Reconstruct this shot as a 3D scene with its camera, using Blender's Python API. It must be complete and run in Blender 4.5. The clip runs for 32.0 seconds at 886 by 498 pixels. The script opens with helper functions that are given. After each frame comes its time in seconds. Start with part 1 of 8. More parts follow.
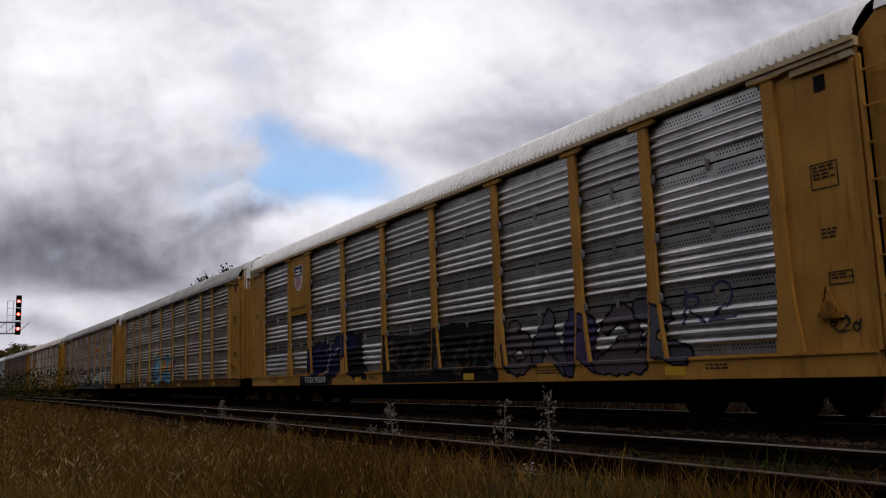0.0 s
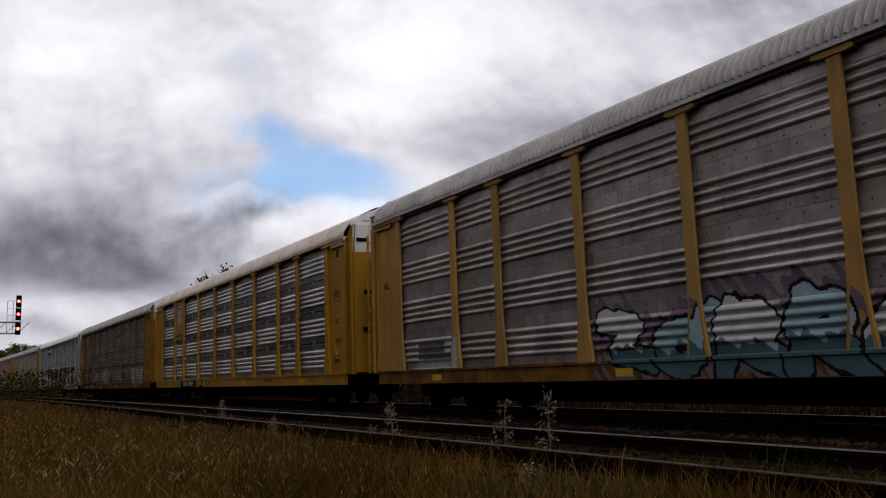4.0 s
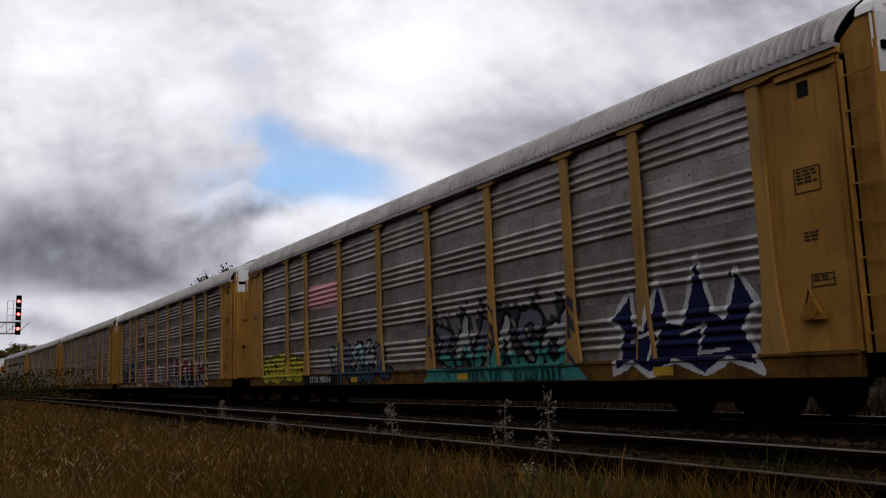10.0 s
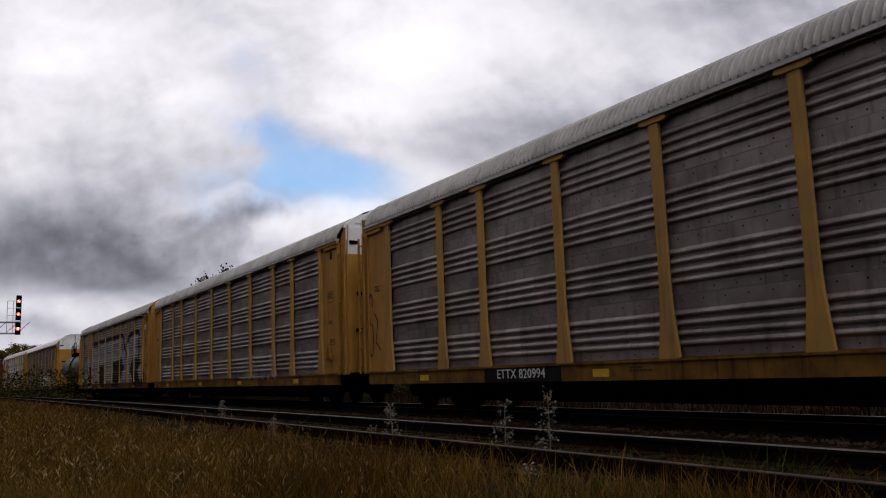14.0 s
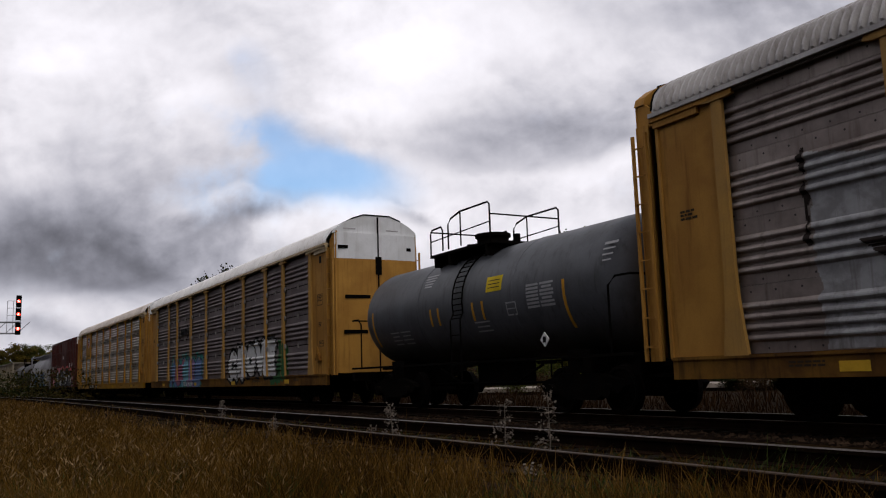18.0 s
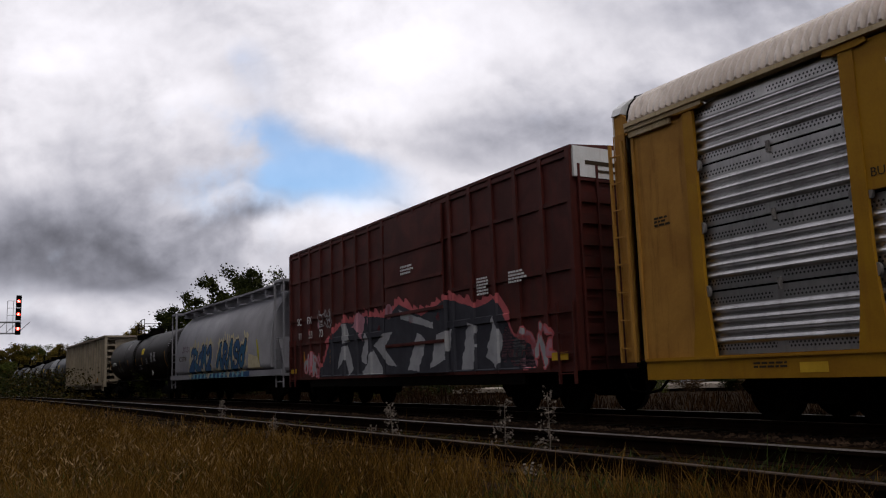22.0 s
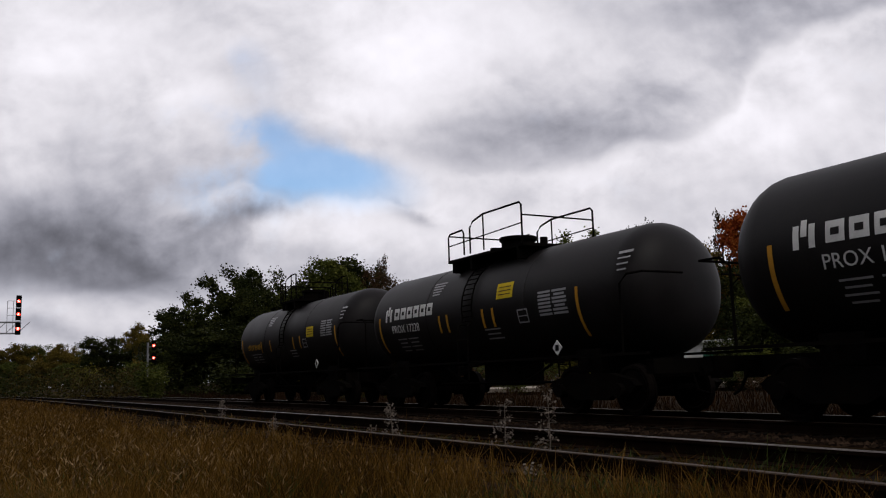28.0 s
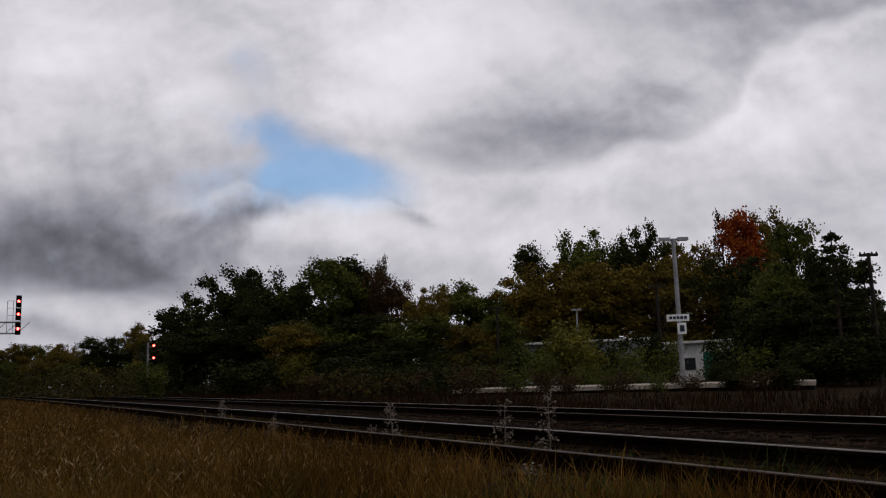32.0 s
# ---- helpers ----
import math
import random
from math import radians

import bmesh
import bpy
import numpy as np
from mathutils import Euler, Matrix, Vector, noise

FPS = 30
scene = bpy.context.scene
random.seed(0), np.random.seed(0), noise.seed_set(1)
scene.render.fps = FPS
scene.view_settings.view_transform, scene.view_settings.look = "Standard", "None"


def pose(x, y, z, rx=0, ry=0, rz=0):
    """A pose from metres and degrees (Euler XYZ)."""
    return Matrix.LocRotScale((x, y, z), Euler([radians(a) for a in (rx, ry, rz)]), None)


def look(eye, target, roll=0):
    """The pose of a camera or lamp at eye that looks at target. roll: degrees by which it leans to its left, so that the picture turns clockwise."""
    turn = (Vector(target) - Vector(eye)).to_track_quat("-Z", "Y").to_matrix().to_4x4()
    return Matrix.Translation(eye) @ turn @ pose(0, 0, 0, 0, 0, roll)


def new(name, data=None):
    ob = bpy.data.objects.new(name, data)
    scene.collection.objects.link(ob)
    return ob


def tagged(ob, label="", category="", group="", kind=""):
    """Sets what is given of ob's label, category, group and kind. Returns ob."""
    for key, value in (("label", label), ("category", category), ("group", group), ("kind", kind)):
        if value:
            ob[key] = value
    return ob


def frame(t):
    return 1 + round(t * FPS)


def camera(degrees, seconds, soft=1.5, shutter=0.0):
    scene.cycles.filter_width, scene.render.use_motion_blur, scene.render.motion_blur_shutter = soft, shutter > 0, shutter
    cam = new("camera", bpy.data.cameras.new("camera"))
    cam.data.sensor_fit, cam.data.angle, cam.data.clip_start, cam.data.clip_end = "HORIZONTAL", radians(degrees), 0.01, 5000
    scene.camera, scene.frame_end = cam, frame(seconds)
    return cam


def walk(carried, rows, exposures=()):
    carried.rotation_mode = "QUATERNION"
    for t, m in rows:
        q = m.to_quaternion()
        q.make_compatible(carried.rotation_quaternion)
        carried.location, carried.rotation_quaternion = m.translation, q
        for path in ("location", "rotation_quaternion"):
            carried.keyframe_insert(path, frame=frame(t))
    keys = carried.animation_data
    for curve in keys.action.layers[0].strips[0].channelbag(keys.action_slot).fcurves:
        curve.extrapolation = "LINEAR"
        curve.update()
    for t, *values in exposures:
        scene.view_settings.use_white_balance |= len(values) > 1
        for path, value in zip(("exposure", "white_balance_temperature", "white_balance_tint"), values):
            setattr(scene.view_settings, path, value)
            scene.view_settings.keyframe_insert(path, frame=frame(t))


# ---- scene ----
# Camera on a low stand beside a double-track railway; the train runs along +x.
EYE = Vector((0.0, 0.0, 0.656))
YAW, PITCH, ROLL = radians(29.83), radians(8.46), 1.87
AIM = EYE + Vector((-math.cos(YAW) * math.cos(PITCH), math.sin(YAW) * math.cos(PITCH), math.sin(PITCH)))
cam = camera(55.31, 32.0, soft=1.15)
walk(cam, [(0.0, look(EYE, AIM, -ROLL)), (32.0, look(EYE, AIM, -ROLL))],
     exposures=((0.0, 0.0), (22.0, 0.0), (25.0, -0.1), (29.0, -0.12), (30.0, -0.32), (32.0, -0.38)))

# ---- world, sun, exposure ----
SUN_DIR = Vector((0.55, -0.12, 0.83)).normalized()


class Nodes:
    """Short-hand for building shader node trees."""

    def __init__(self, tree, fresh=True):
        self.tree = tree
        if fresh:
            tree.nodes.clear()

    def add(self, kind, **props):
        n = self.tree.nodes.new(kind)
        for k, v in props.items():
            if k == "operation":
                n.operation = v
            elif k == "data_type":
                n.data_type = v
            elif k == "blend_type":
                n.blend_type = v
            elif k == "noise_dimensions":
                n.noise_dimensions = v
            elif k == "feature":
                n.feature = v
            elif k == "distance":
                n.distance = v
            elif k == "sky_type":
                n.sky_type = v
        return n

    def put(self, socket, value):
        if isinstance(value, bpy.types.NodeSocket):
            self.tree.links.new(value, socket)
        else:
            socket.default_value = value

    def math(self, op, a, b=0.0, c=0.0, clamp=False):
        n = self.add("ShaderNodeMath", operation=op)
        n.use_clamp = clamp
        for s, v in zip(n.inputs, (a, b, c)):
            self.put(s, v)
        return n.outputs[0]

    def dot(self, a, vec):
        n = self.add("ShaderNodeVectorMath", operation="DOT_PRODUCT")
        self.put(n.inputs[0], a)
        n.inputs[1].default_value = vec
        return n.outputs["Value"]

    def noise(self, vec, scale, detail=4.0, rough=0.55, distort=0.0):
        n = self.add("ShaderNodeTexNoise")
        self.put(n.inputs["Vector"], vec)
        self.put(n.inputs["Scale"], scale)
        n.inputs["Detail"].default_value = detail
        n.inputs["Roughness"].default_value = rough
        n.inputs["Distortion"].default_value = distort
        return n.outputs["Fac"]

    def ramp(self, fac, stops):
        n = self.add("ShaderNodeValToRGB")
        self.put(n.inputs[0], fac)
        el = n.color_ramp.elements
        while len(el) < len(stops):
            el.new(0.5)
        for e, (pos, col) in zip(el, stops):
            e.position = pos
            e.color = (*col, 1) if len(col) == 3 else col
        return n.outputs[0]

    def span(self, v, lo, hi, to_lo=0.0, to_hi=1.0):
        n = self.add("ShaderNodeMapRange")
        n.interpolation_type = "SMOOTHSTEP"
        for s, x in zip(n.inputs, (v, lo, hi, to_lo, to_hi)):
            self.put(s, x)
        return n.outputs[0]

    def mix(self, fac, a, b, mode="MIX"):
        n = self.add("ShaderNodeMix", data_type="RGBA", blend_type=mode)
        self.put(n.inputs[0], fac)
        for i, v in ((6, a), (7, b)):
            if isinstance(v, tuple):
                v = (*v, 1) if len(v) == 3 else v
            self.put(n.inputs[i], v)
        return n.outputs[2]

    def comb(self, x, y, z):
        n = self.add("ShaderNodeCombineXYZ")
        for s, v in zip(n.inputs, (x, y, z)):
            self.put(s, v)
        return n.outputs[0]


def make_world():
    w = bpy.data.worlds.new("sky")
    w.use_nodes = True
    scene.world = w
    g = Nodes(w.node_tree)
    d = g.add("ShaderNodeTexCoord").outputs["Generated"]
    sky = g.add("ShaderNodeTexSky", sky_type="NISHITA")
    sky.sun_disc = False
    sky.air_density, sky.dust_density, sky.ozone_density = 1.0, 0.2, 3.0
    sky.sun_elevation = math.asin(SUN_DIR.z)
    sky.sun_rotation = math.atan2(SUN_DIR.x, SUN_DIR.y)
    # flat sky coordinates: u across, v up from the horizon, seen towards the railway
    fx, fy = -math.cos(YAW), math.sin(YAW)
    front = g.dot(d, (fx, fy, 0))
    f = g.math("MAXIMUM", front, 0.12)
    u = g.math("DIVIDE", g.dot(d, (fy, -fx, 0)), f)
    v = g.math("DIVIDE", g.dot(d, (0, 0, 1)), f)
    warp = g.add("ShaderNodeTexNoise")
    g.put(warp.inputs["Vector"], g.comb(u, g.math("MULTIPLY", v, 1.4), 5.0))
    warp.inputs["Scale"].default_value, warp.inputs["Detail"].default_value = 3.0, 3.0
    wsep = g.add("ShaderNodeSeparateColor")
    g.put(wsep.inputs[0], warp.outputs["Color"])
    pu = g.math("ADD", u, g.math("MULTIPLY", g.math("SUBTRACT", wsep.outputs[0], 0.5), 0.07))
    pv = g.math("ADD", v, g.math("MULTIPLY", g.math("SUBTRACT", wsep.outputs[1], 0.5), 0.07))

    def billow(du, dv, scale, detail, rough):
        at = g.comb(g.math("ADD", pu, du), g.math("MULTIPLY", g.math("ADD", pv, dv), 1.15), 2.3)
        return g.noise(at, scale, detail, rough, 0.0)

    big = billow(0.0, 0.0, 5.5, 7.0, 0.50)
    lifted = billow(0.014, 0.034, 5.5, 5.0, 0.50)
    fine = billow(0.4, 0.2, 16.0, 6.0, 0.52)
    high = billow(0.407, 0.214, 16.0, 4.0, 0.52)
    emboss = g.math("ADD", g.math("MULTIPLY", g.math("SUBTRACT", big, lifted), 0.28), g.math("MULTIPLY", g.math("SUBTRACT", fine, high), 0.26))
    uw = g.math("ADD", u, g.math("MULTIPLY", g.math("SUBTRACT", fine, 0.5), 0.10))
    vw = g.math("ADD", v, g.math("MULTIPLY", g.math("SUBTRACT", big, 0.5), 0.10))

    def blob(cu, cv, su, sv):
        a = g.math("DIVIDE", g.math("SUBTRACT", uw, cu), su)
        b = g.math("DIVIDE", g.math("SUBTRACT", vw, cv), sv)
        r = g.math("ADD", g.math("MULTIPLY", a, a), g.math("MULTIPLY", b, b))
        return g.math("POWER", 2.718, g.math("MULTIPLY", r, -1.0))

    tone = 0.60
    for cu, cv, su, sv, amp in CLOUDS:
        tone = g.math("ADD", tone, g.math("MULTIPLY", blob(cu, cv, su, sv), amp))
    tone = g.math("ADD", tone, g.math("MULTIPLY", g.math("SUBTRACT", big, 0.5), 0.16))
    tone = g.math("ADD", tone, g.math("MULTIPLY", g.math("SUBTRACT", fine, 0.5), 0.11))
    tone = g.math("ADD", tone, emboss)
    puff = g.noise(g.comb(pu, g.math("MULTIPLY", pv, 1.25), 6.1), 6.5, 4.0, 0.45)
    puff = g.math("POWER", g.math("MULTIPLY", g.math("ABSOLUTE", g.math("SUBTRACT", puff, 0.5)), 4.0, clamp=True), 0.6)
    tone = g.math("ADD", tone, g.math("MULTIPLY", g.math("SUBTRACT", puff, 0.5), 0.05))
    # flat-bottomed dark bank low on one side, with a pale strip under it
    edge = g.math("ADD", g.math("ADD", v, g.math("MULTIPLY", u, -0.05)), g.math("MULTIPLY", g.math("SUBTRACT", fine, 0.5), 0.035))
    bank = g.math("MULTIPLY", g.span(edge, 0.126, 0.142), g.math("MULTIPLY", g.span(vw, 0.14, 0.27, 1.0, 0.0), g.span(uw, -0.36, -0.20, 1.0, 0.0)))
    tone = g.math("SUBTRACT", tone, g.math("MULTIPLY", bank, 0.10))
    # torn cloud borders: grey bases above, sunlit tops below
    tear = g.math("ADD", g.math("MULTIPLY", g.math("SUBTRACT", fine, 0.5), 0.055), g.math("MULTIPLY", g.math("SUBTRACT", big, 0.5), 0.09))
    across = g.math("ADD", g.math("MULTIPLY", u, 0.8), 0.5)
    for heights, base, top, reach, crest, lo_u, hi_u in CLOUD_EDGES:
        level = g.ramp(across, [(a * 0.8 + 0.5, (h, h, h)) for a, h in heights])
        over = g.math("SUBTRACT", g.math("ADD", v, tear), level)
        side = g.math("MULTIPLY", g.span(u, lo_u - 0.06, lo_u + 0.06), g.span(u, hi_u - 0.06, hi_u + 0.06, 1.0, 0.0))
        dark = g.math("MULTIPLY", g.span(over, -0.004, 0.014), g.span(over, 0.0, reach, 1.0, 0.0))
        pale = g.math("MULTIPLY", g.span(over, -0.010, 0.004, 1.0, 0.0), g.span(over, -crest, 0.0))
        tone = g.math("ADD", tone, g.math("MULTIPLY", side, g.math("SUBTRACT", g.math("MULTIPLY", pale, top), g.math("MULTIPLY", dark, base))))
    tone = g.span(tone, -0.06, 1.02, 0.08, 0.84)
    # sky out of view, overhead and behind the camera, dimmed to set the light
    behind = g.span(front, -0.35, 0.35, SKY_DIM_BEHIND, 1.0)
    above = g.span(g.dot(d, (0, 0, 1)), 0.45, 0.9, 1.0, SKY_DIM_ABOVE)
    tone = g.math("MULTIPLY", tone, g.math("MULTIPLY", behind, above))
    cloud = g.mix(g.span(tone, 0.1, 0.7), (0.94, 0.945, 1.12), (1.0, 0.972, 1.04))
    cloud = g.mix(1.0, cloud, g.comb(tone, tone, tone), "MULTIPLY")
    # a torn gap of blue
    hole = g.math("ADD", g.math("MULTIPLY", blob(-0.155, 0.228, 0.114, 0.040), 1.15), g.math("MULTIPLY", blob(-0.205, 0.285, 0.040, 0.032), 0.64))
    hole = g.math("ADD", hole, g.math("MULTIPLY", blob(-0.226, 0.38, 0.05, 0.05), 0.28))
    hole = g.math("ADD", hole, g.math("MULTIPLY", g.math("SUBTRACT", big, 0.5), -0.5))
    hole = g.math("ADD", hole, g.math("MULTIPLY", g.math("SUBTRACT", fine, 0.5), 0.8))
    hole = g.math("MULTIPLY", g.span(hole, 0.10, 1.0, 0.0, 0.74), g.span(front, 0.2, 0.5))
    bg_sky = g.add("ShaderNodeBackground")
    g.put(bg_sky.inputs[0], g.mix(1.0, sky.outputs[0], (0.86, 1.07, 1.16), "MULTIPLY"))
    bg_sky.inputs[1].default_value = 0.15
    bg_cloud = g.add("ShaderNodeBackground")
    g.put(bg_cloud.inputs[0], cloud)
    bg_cloud.inputs[1].default_value = SKY_LEVEL
    ms = g.add("ShaderNodeMixShader")
    g.put(ms.inputs[0], hole)
    g.put(ms.inputs[1], bg_cloud.outputs[0])
    g.put(ms.inputs[2], bg_sky.outputs[0])
    out = g.add("ShaderNodeOutputWorld")
    g.put(out.inputs[0], ms.outputs[0])


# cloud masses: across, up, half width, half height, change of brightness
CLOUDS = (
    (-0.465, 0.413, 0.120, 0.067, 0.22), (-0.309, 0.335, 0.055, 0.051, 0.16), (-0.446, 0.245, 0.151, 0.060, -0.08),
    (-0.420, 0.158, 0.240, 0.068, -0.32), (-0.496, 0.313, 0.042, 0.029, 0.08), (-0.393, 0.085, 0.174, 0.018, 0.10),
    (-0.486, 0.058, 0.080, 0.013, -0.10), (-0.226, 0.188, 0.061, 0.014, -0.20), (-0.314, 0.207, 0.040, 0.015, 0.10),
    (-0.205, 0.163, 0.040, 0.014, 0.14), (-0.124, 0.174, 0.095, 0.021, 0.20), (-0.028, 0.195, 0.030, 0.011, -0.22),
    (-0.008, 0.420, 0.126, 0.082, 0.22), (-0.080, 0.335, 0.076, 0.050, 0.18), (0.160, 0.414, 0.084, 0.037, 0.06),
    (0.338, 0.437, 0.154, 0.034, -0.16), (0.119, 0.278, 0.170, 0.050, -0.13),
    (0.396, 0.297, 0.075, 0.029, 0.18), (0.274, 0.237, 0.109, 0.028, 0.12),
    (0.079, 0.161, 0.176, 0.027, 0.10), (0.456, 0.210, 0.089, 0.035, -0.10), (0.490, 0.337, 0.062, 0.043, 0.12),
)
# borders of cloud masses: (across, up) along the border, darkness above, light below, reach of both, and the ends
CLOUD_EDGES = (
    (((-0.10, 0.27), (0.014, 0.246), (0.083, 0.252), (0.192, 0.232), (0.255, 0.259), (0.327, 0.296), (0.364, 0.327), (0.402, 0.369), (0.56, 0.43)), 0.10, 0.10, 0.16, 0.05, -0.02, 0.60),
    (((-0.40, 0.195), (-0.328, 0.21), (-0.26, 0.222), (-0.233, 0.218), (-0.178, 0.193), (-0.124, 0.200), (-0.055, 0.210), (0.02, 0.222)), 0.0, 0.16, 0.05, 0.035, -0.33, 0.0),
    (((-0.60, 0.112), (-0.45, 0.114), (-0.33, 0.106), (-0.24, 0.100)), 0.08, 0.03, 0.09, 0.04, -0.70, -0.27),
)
SKY_DIM_BEHIND, SKY_DIM_ABOVE, SKY_LEVEL = 0.80, 0.72, 1.30
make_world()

sun = new("sun", bpy.data.lights.new("sun", "SUN"))
sun.data.energy, sun.data.angle, sun.data.color = 0.9, radians(25), (1.0, 0.95, 0.88)
sun.matrix_world = look((0, 0, 60), Vector((0, 0, 60)) - SUN_DIR)


# ---- materials ----
def surface(name, a, b, rough=0.7, metal=0.0, scale=1.5, fine=25.0, bump=0.15, streak=None, streak_amount=0.5, vary=0.12, grit=0.25, spec=0.18):
    """A worn surface: two colours in patches, fine grain, optional streaks that run down, relief."""
    m = bpy.data.materials.new(name)
    m.use_nodes = True
    g = Nodes(m.node_tree)
    tc = g.add("ShaderNodeTexCoord").outputs["Object"]
    rnd = g.add("ShaderNodeObjectInfo").outputs["Random"]
    off = g.add("ShaderNodeVectorMath", operation="ADD")
    g.put(off.inputs[0], tc)
    g.put(off.inputs[1], g.comb(g.math("MULTIPLY", rnd, 41.0), g.math("MULTIPLY", rnd, 17.0), 0.0))
    p = off.outputs[0]
    n1 = g.noise(p, scale, 5.0, 0.6, 0.3)
    n2 = g.noise(p, fine, 3.0, 0.6)
    col = g.mix(g.span(n1, 0.35, 0.65), a, b)
    if streak:
        st = g.add("ShaderNodeMapping")
        g.put(st.inputs[0], p)
        st.inputs["Scale"].default_value = (7.0, 7.0, 0.5)
        s = g.noise(st.outputs[0], 1.0, 5.0, 0.65)
        col = g.mix(g.math("MULTIPLY", g.span(s, 0.5, 0.72), streak_amount), col, streak)
    k = g.math("ADD", g.math("ADD", 1.0 - grit / 2 - vary / 2, g.math("MULTIPLY", n2, grit)), g.math("MULTIPLY", rnd, vary))
    col = g.mix(1.0, col, g.comb(k, k, k), "MULTIPLY")
    bs = g.add("ShaderNodeBsdfPrincipled")
    g.put(bs.inputs["Base Color"], col)
    g.put(bs.inputs["Roughness"], g.math("ADD", rough - 0.1, g.math("MULTIPLY", n1, 0.2)))
    bs.inputs["Metallic"].default_value = metal
    bs.inputs["Specular IOR Level"].default_value = spec
    if bump:
        bp = g.add("ShaderNodeBump")
        bp.inputs["Strength"].default_value = bump
        bp.inputs["Distance"].default_value = 0.02
        g.put(bp.inputs["Height"], g.math("ADD", n2, g.math("MULTIPLY", n1, 2.0)))
        g.put(bs.inputs["Normal"], bp.outputs[0])
    out = g.add("ShaderNodeOutputMaterial")
    g.put(out.inputs[0], bs.outputs[0])
    return m


def sheet_metal(name, a, b, streak, rough, metal, streak_amount=0.45, holes=True):
    """Galvanised side sheet: double rows of punched holes beside the ridges, or a few rivets on the flat bands."""
    m = surface(name, a, b, rough, metal, 1.1, 30.0, 0.08, streak, streak_amount, 0.16, 0.2)
    g = Nodes(m.node_tree, False)
    bs = [n for n in g.tree.nodes if n.type == "BSDF_PRINCIPLED"][0]
    col = bs.inputs["Base Color"].links[0].from_socket
    sep = g.add("ShaderNodeSeparateXYZ")
    g.put(sep.inputs[0], g.add("ShaderNodeTexCoord").outputs["Object"])
    x, z = sep.outputs[0], sep.outputs[2]

    def row(height, shift, pitch, size):
        fx = g.math("MULTIPLY", g.math("SUBTRACT", g.math("FRACT", g.math("DIVIDE", g.math("ADD", x, shift), pitch)), 0.5), pitch)
        fz = g.math("SUBTRACT", z, height)
        r = g.math("ADD", g.math("MULTIPLY", fx, fx), g.math("MULTIPLY", fz, fz))
        return g.math("LESS_THAN", r, size * size)
    if holes:
        rows = [row(h, sh, 0.064, 0.017) for h, sh in ((0.803, 0.0), (0.858, 0.032), (0.088, 0.0), (0.140, 0.032))]
        gap = g.math("LESS_THAN", g.math("FRACT", g.math("MULTIPLY", x, 0.71)), 0.86)
    else:
        rows = [row(h, sh, 0.44, 0.016) for h, sh in ((0.90, 0.0), (0.07, 0.2))]
        gap = 1.0
    mask = rows[0]
    for q in rows[1:]:
        mask = g.math("MAXIMUM", mask, q)
    mask = g.math("MULTIPLY", mask, gap)
    g.put(bs.inputs["Base Color"], g.mix(g.math("MULTIPLY", mask, 0.92), col, (0.010, 0.010, 0.011)))
    g.put(bs.inputs["Metallic"], g.math("MULTIPLY", g.math("SUBTRACT", 1.0, mask), metal))
    return m


def plain(name, col, rough=0.6, metal=0.0, glow=0.0):
    m = bpy.data.materials.new(name)
    m.use_nodes = True
    bs = m.node_tree.nodes["Principled BSDF"]
    bs.inputs["Base Color"].default_value = (*col, 1)
    bs.inputs["Roughness"].default_value = rough
    bs.inputs["Metallic"].default_value = metal
    bs.inputs["Specular IOR Level"].default_value = 0.3
    if glow:
        bs.inputs["Emission Color"].default_value = (*col, 1)
        bs.inputs["Emission Strength"].default_value = glow
    return m


SHEET = 1.0          # height of one side sheet
PAINT = {}


def paint(name, col, rough=0.75):
    """Paint of one colour, slightly uneven, shared by name."""
    if name not in PAINT:
        PAINT[name] = surface("paint_" + name, col, tuple(c * 0.82 for c in col), rough, 0.0, 3.0, 40.0, 0.05, None, 0, 0.05, 0.22, 0.10)
    return PAINT[name]


YELLOW = surface("yellow_paint", (0.42, 0.215, 0.045), (0.32, 0.155, 0.032), 0.55, 0, 0.9, 30, 0.05, (0.12, 0.050, 0.012), 0.5, spec=0.08)
YELLOW_FRESH = surface("fresh_yellow_paint", (0.36, 0.185, 0.013), (0.29, 0.14, 0.013), 0.5, 0, 0.9, 30, 0.04, (0.22, 0.095, 0.015), 0.35, spec=0.1)
YELLOW_RUSTY = surface("rusty_yellow_paint", (0.30, 0.140, 0.020), (0.17, 0.070, 0.018), 0.65, 0, 1.2, 30, 0.1, (0.08, 0.034, 0.014), 0.7, spec=0.08)
GREY_PAINT = surface("grey_paint", (0.33, 0.335, 0.34), (0.27, 0.27, 0.275), 0.55, 0, 1.0, 30, 0.05, (0.18, 0.16, 0.14), 0.4)
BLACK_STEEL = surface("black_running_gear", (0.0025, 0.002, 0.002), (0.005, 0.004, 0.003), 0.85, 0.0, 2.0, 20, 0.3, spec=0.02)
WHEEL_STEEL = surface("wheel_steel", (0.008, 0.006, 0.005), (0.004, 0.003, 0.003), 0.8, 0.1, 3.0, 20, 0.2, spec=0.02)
SILVER = sheet_metal("bright_galvanised_sheet", (0.53, 0.515, 0.515), (0.385, 0.375, 0.375), (0.21, 0.19, 0.18), 0.33, 0.92, 0.42)
ZINC_DULL = sheet_metal("dull_galvanised_sheet", (0.40, 0.36, 0.335), (0.26, 0.226, 0.207), (0.095, 0.062, 0.045), 0.42, 0.6, 0.5, holes=False)
ZINC_DARK = sheet_metal("dark_weathered_sheet", (0.29, 0.245, 0.225), (0.18, 0.147, 0.133), (0.07, 0.045, 0.032), 0.46, 0.5, 0.5, holes=False)
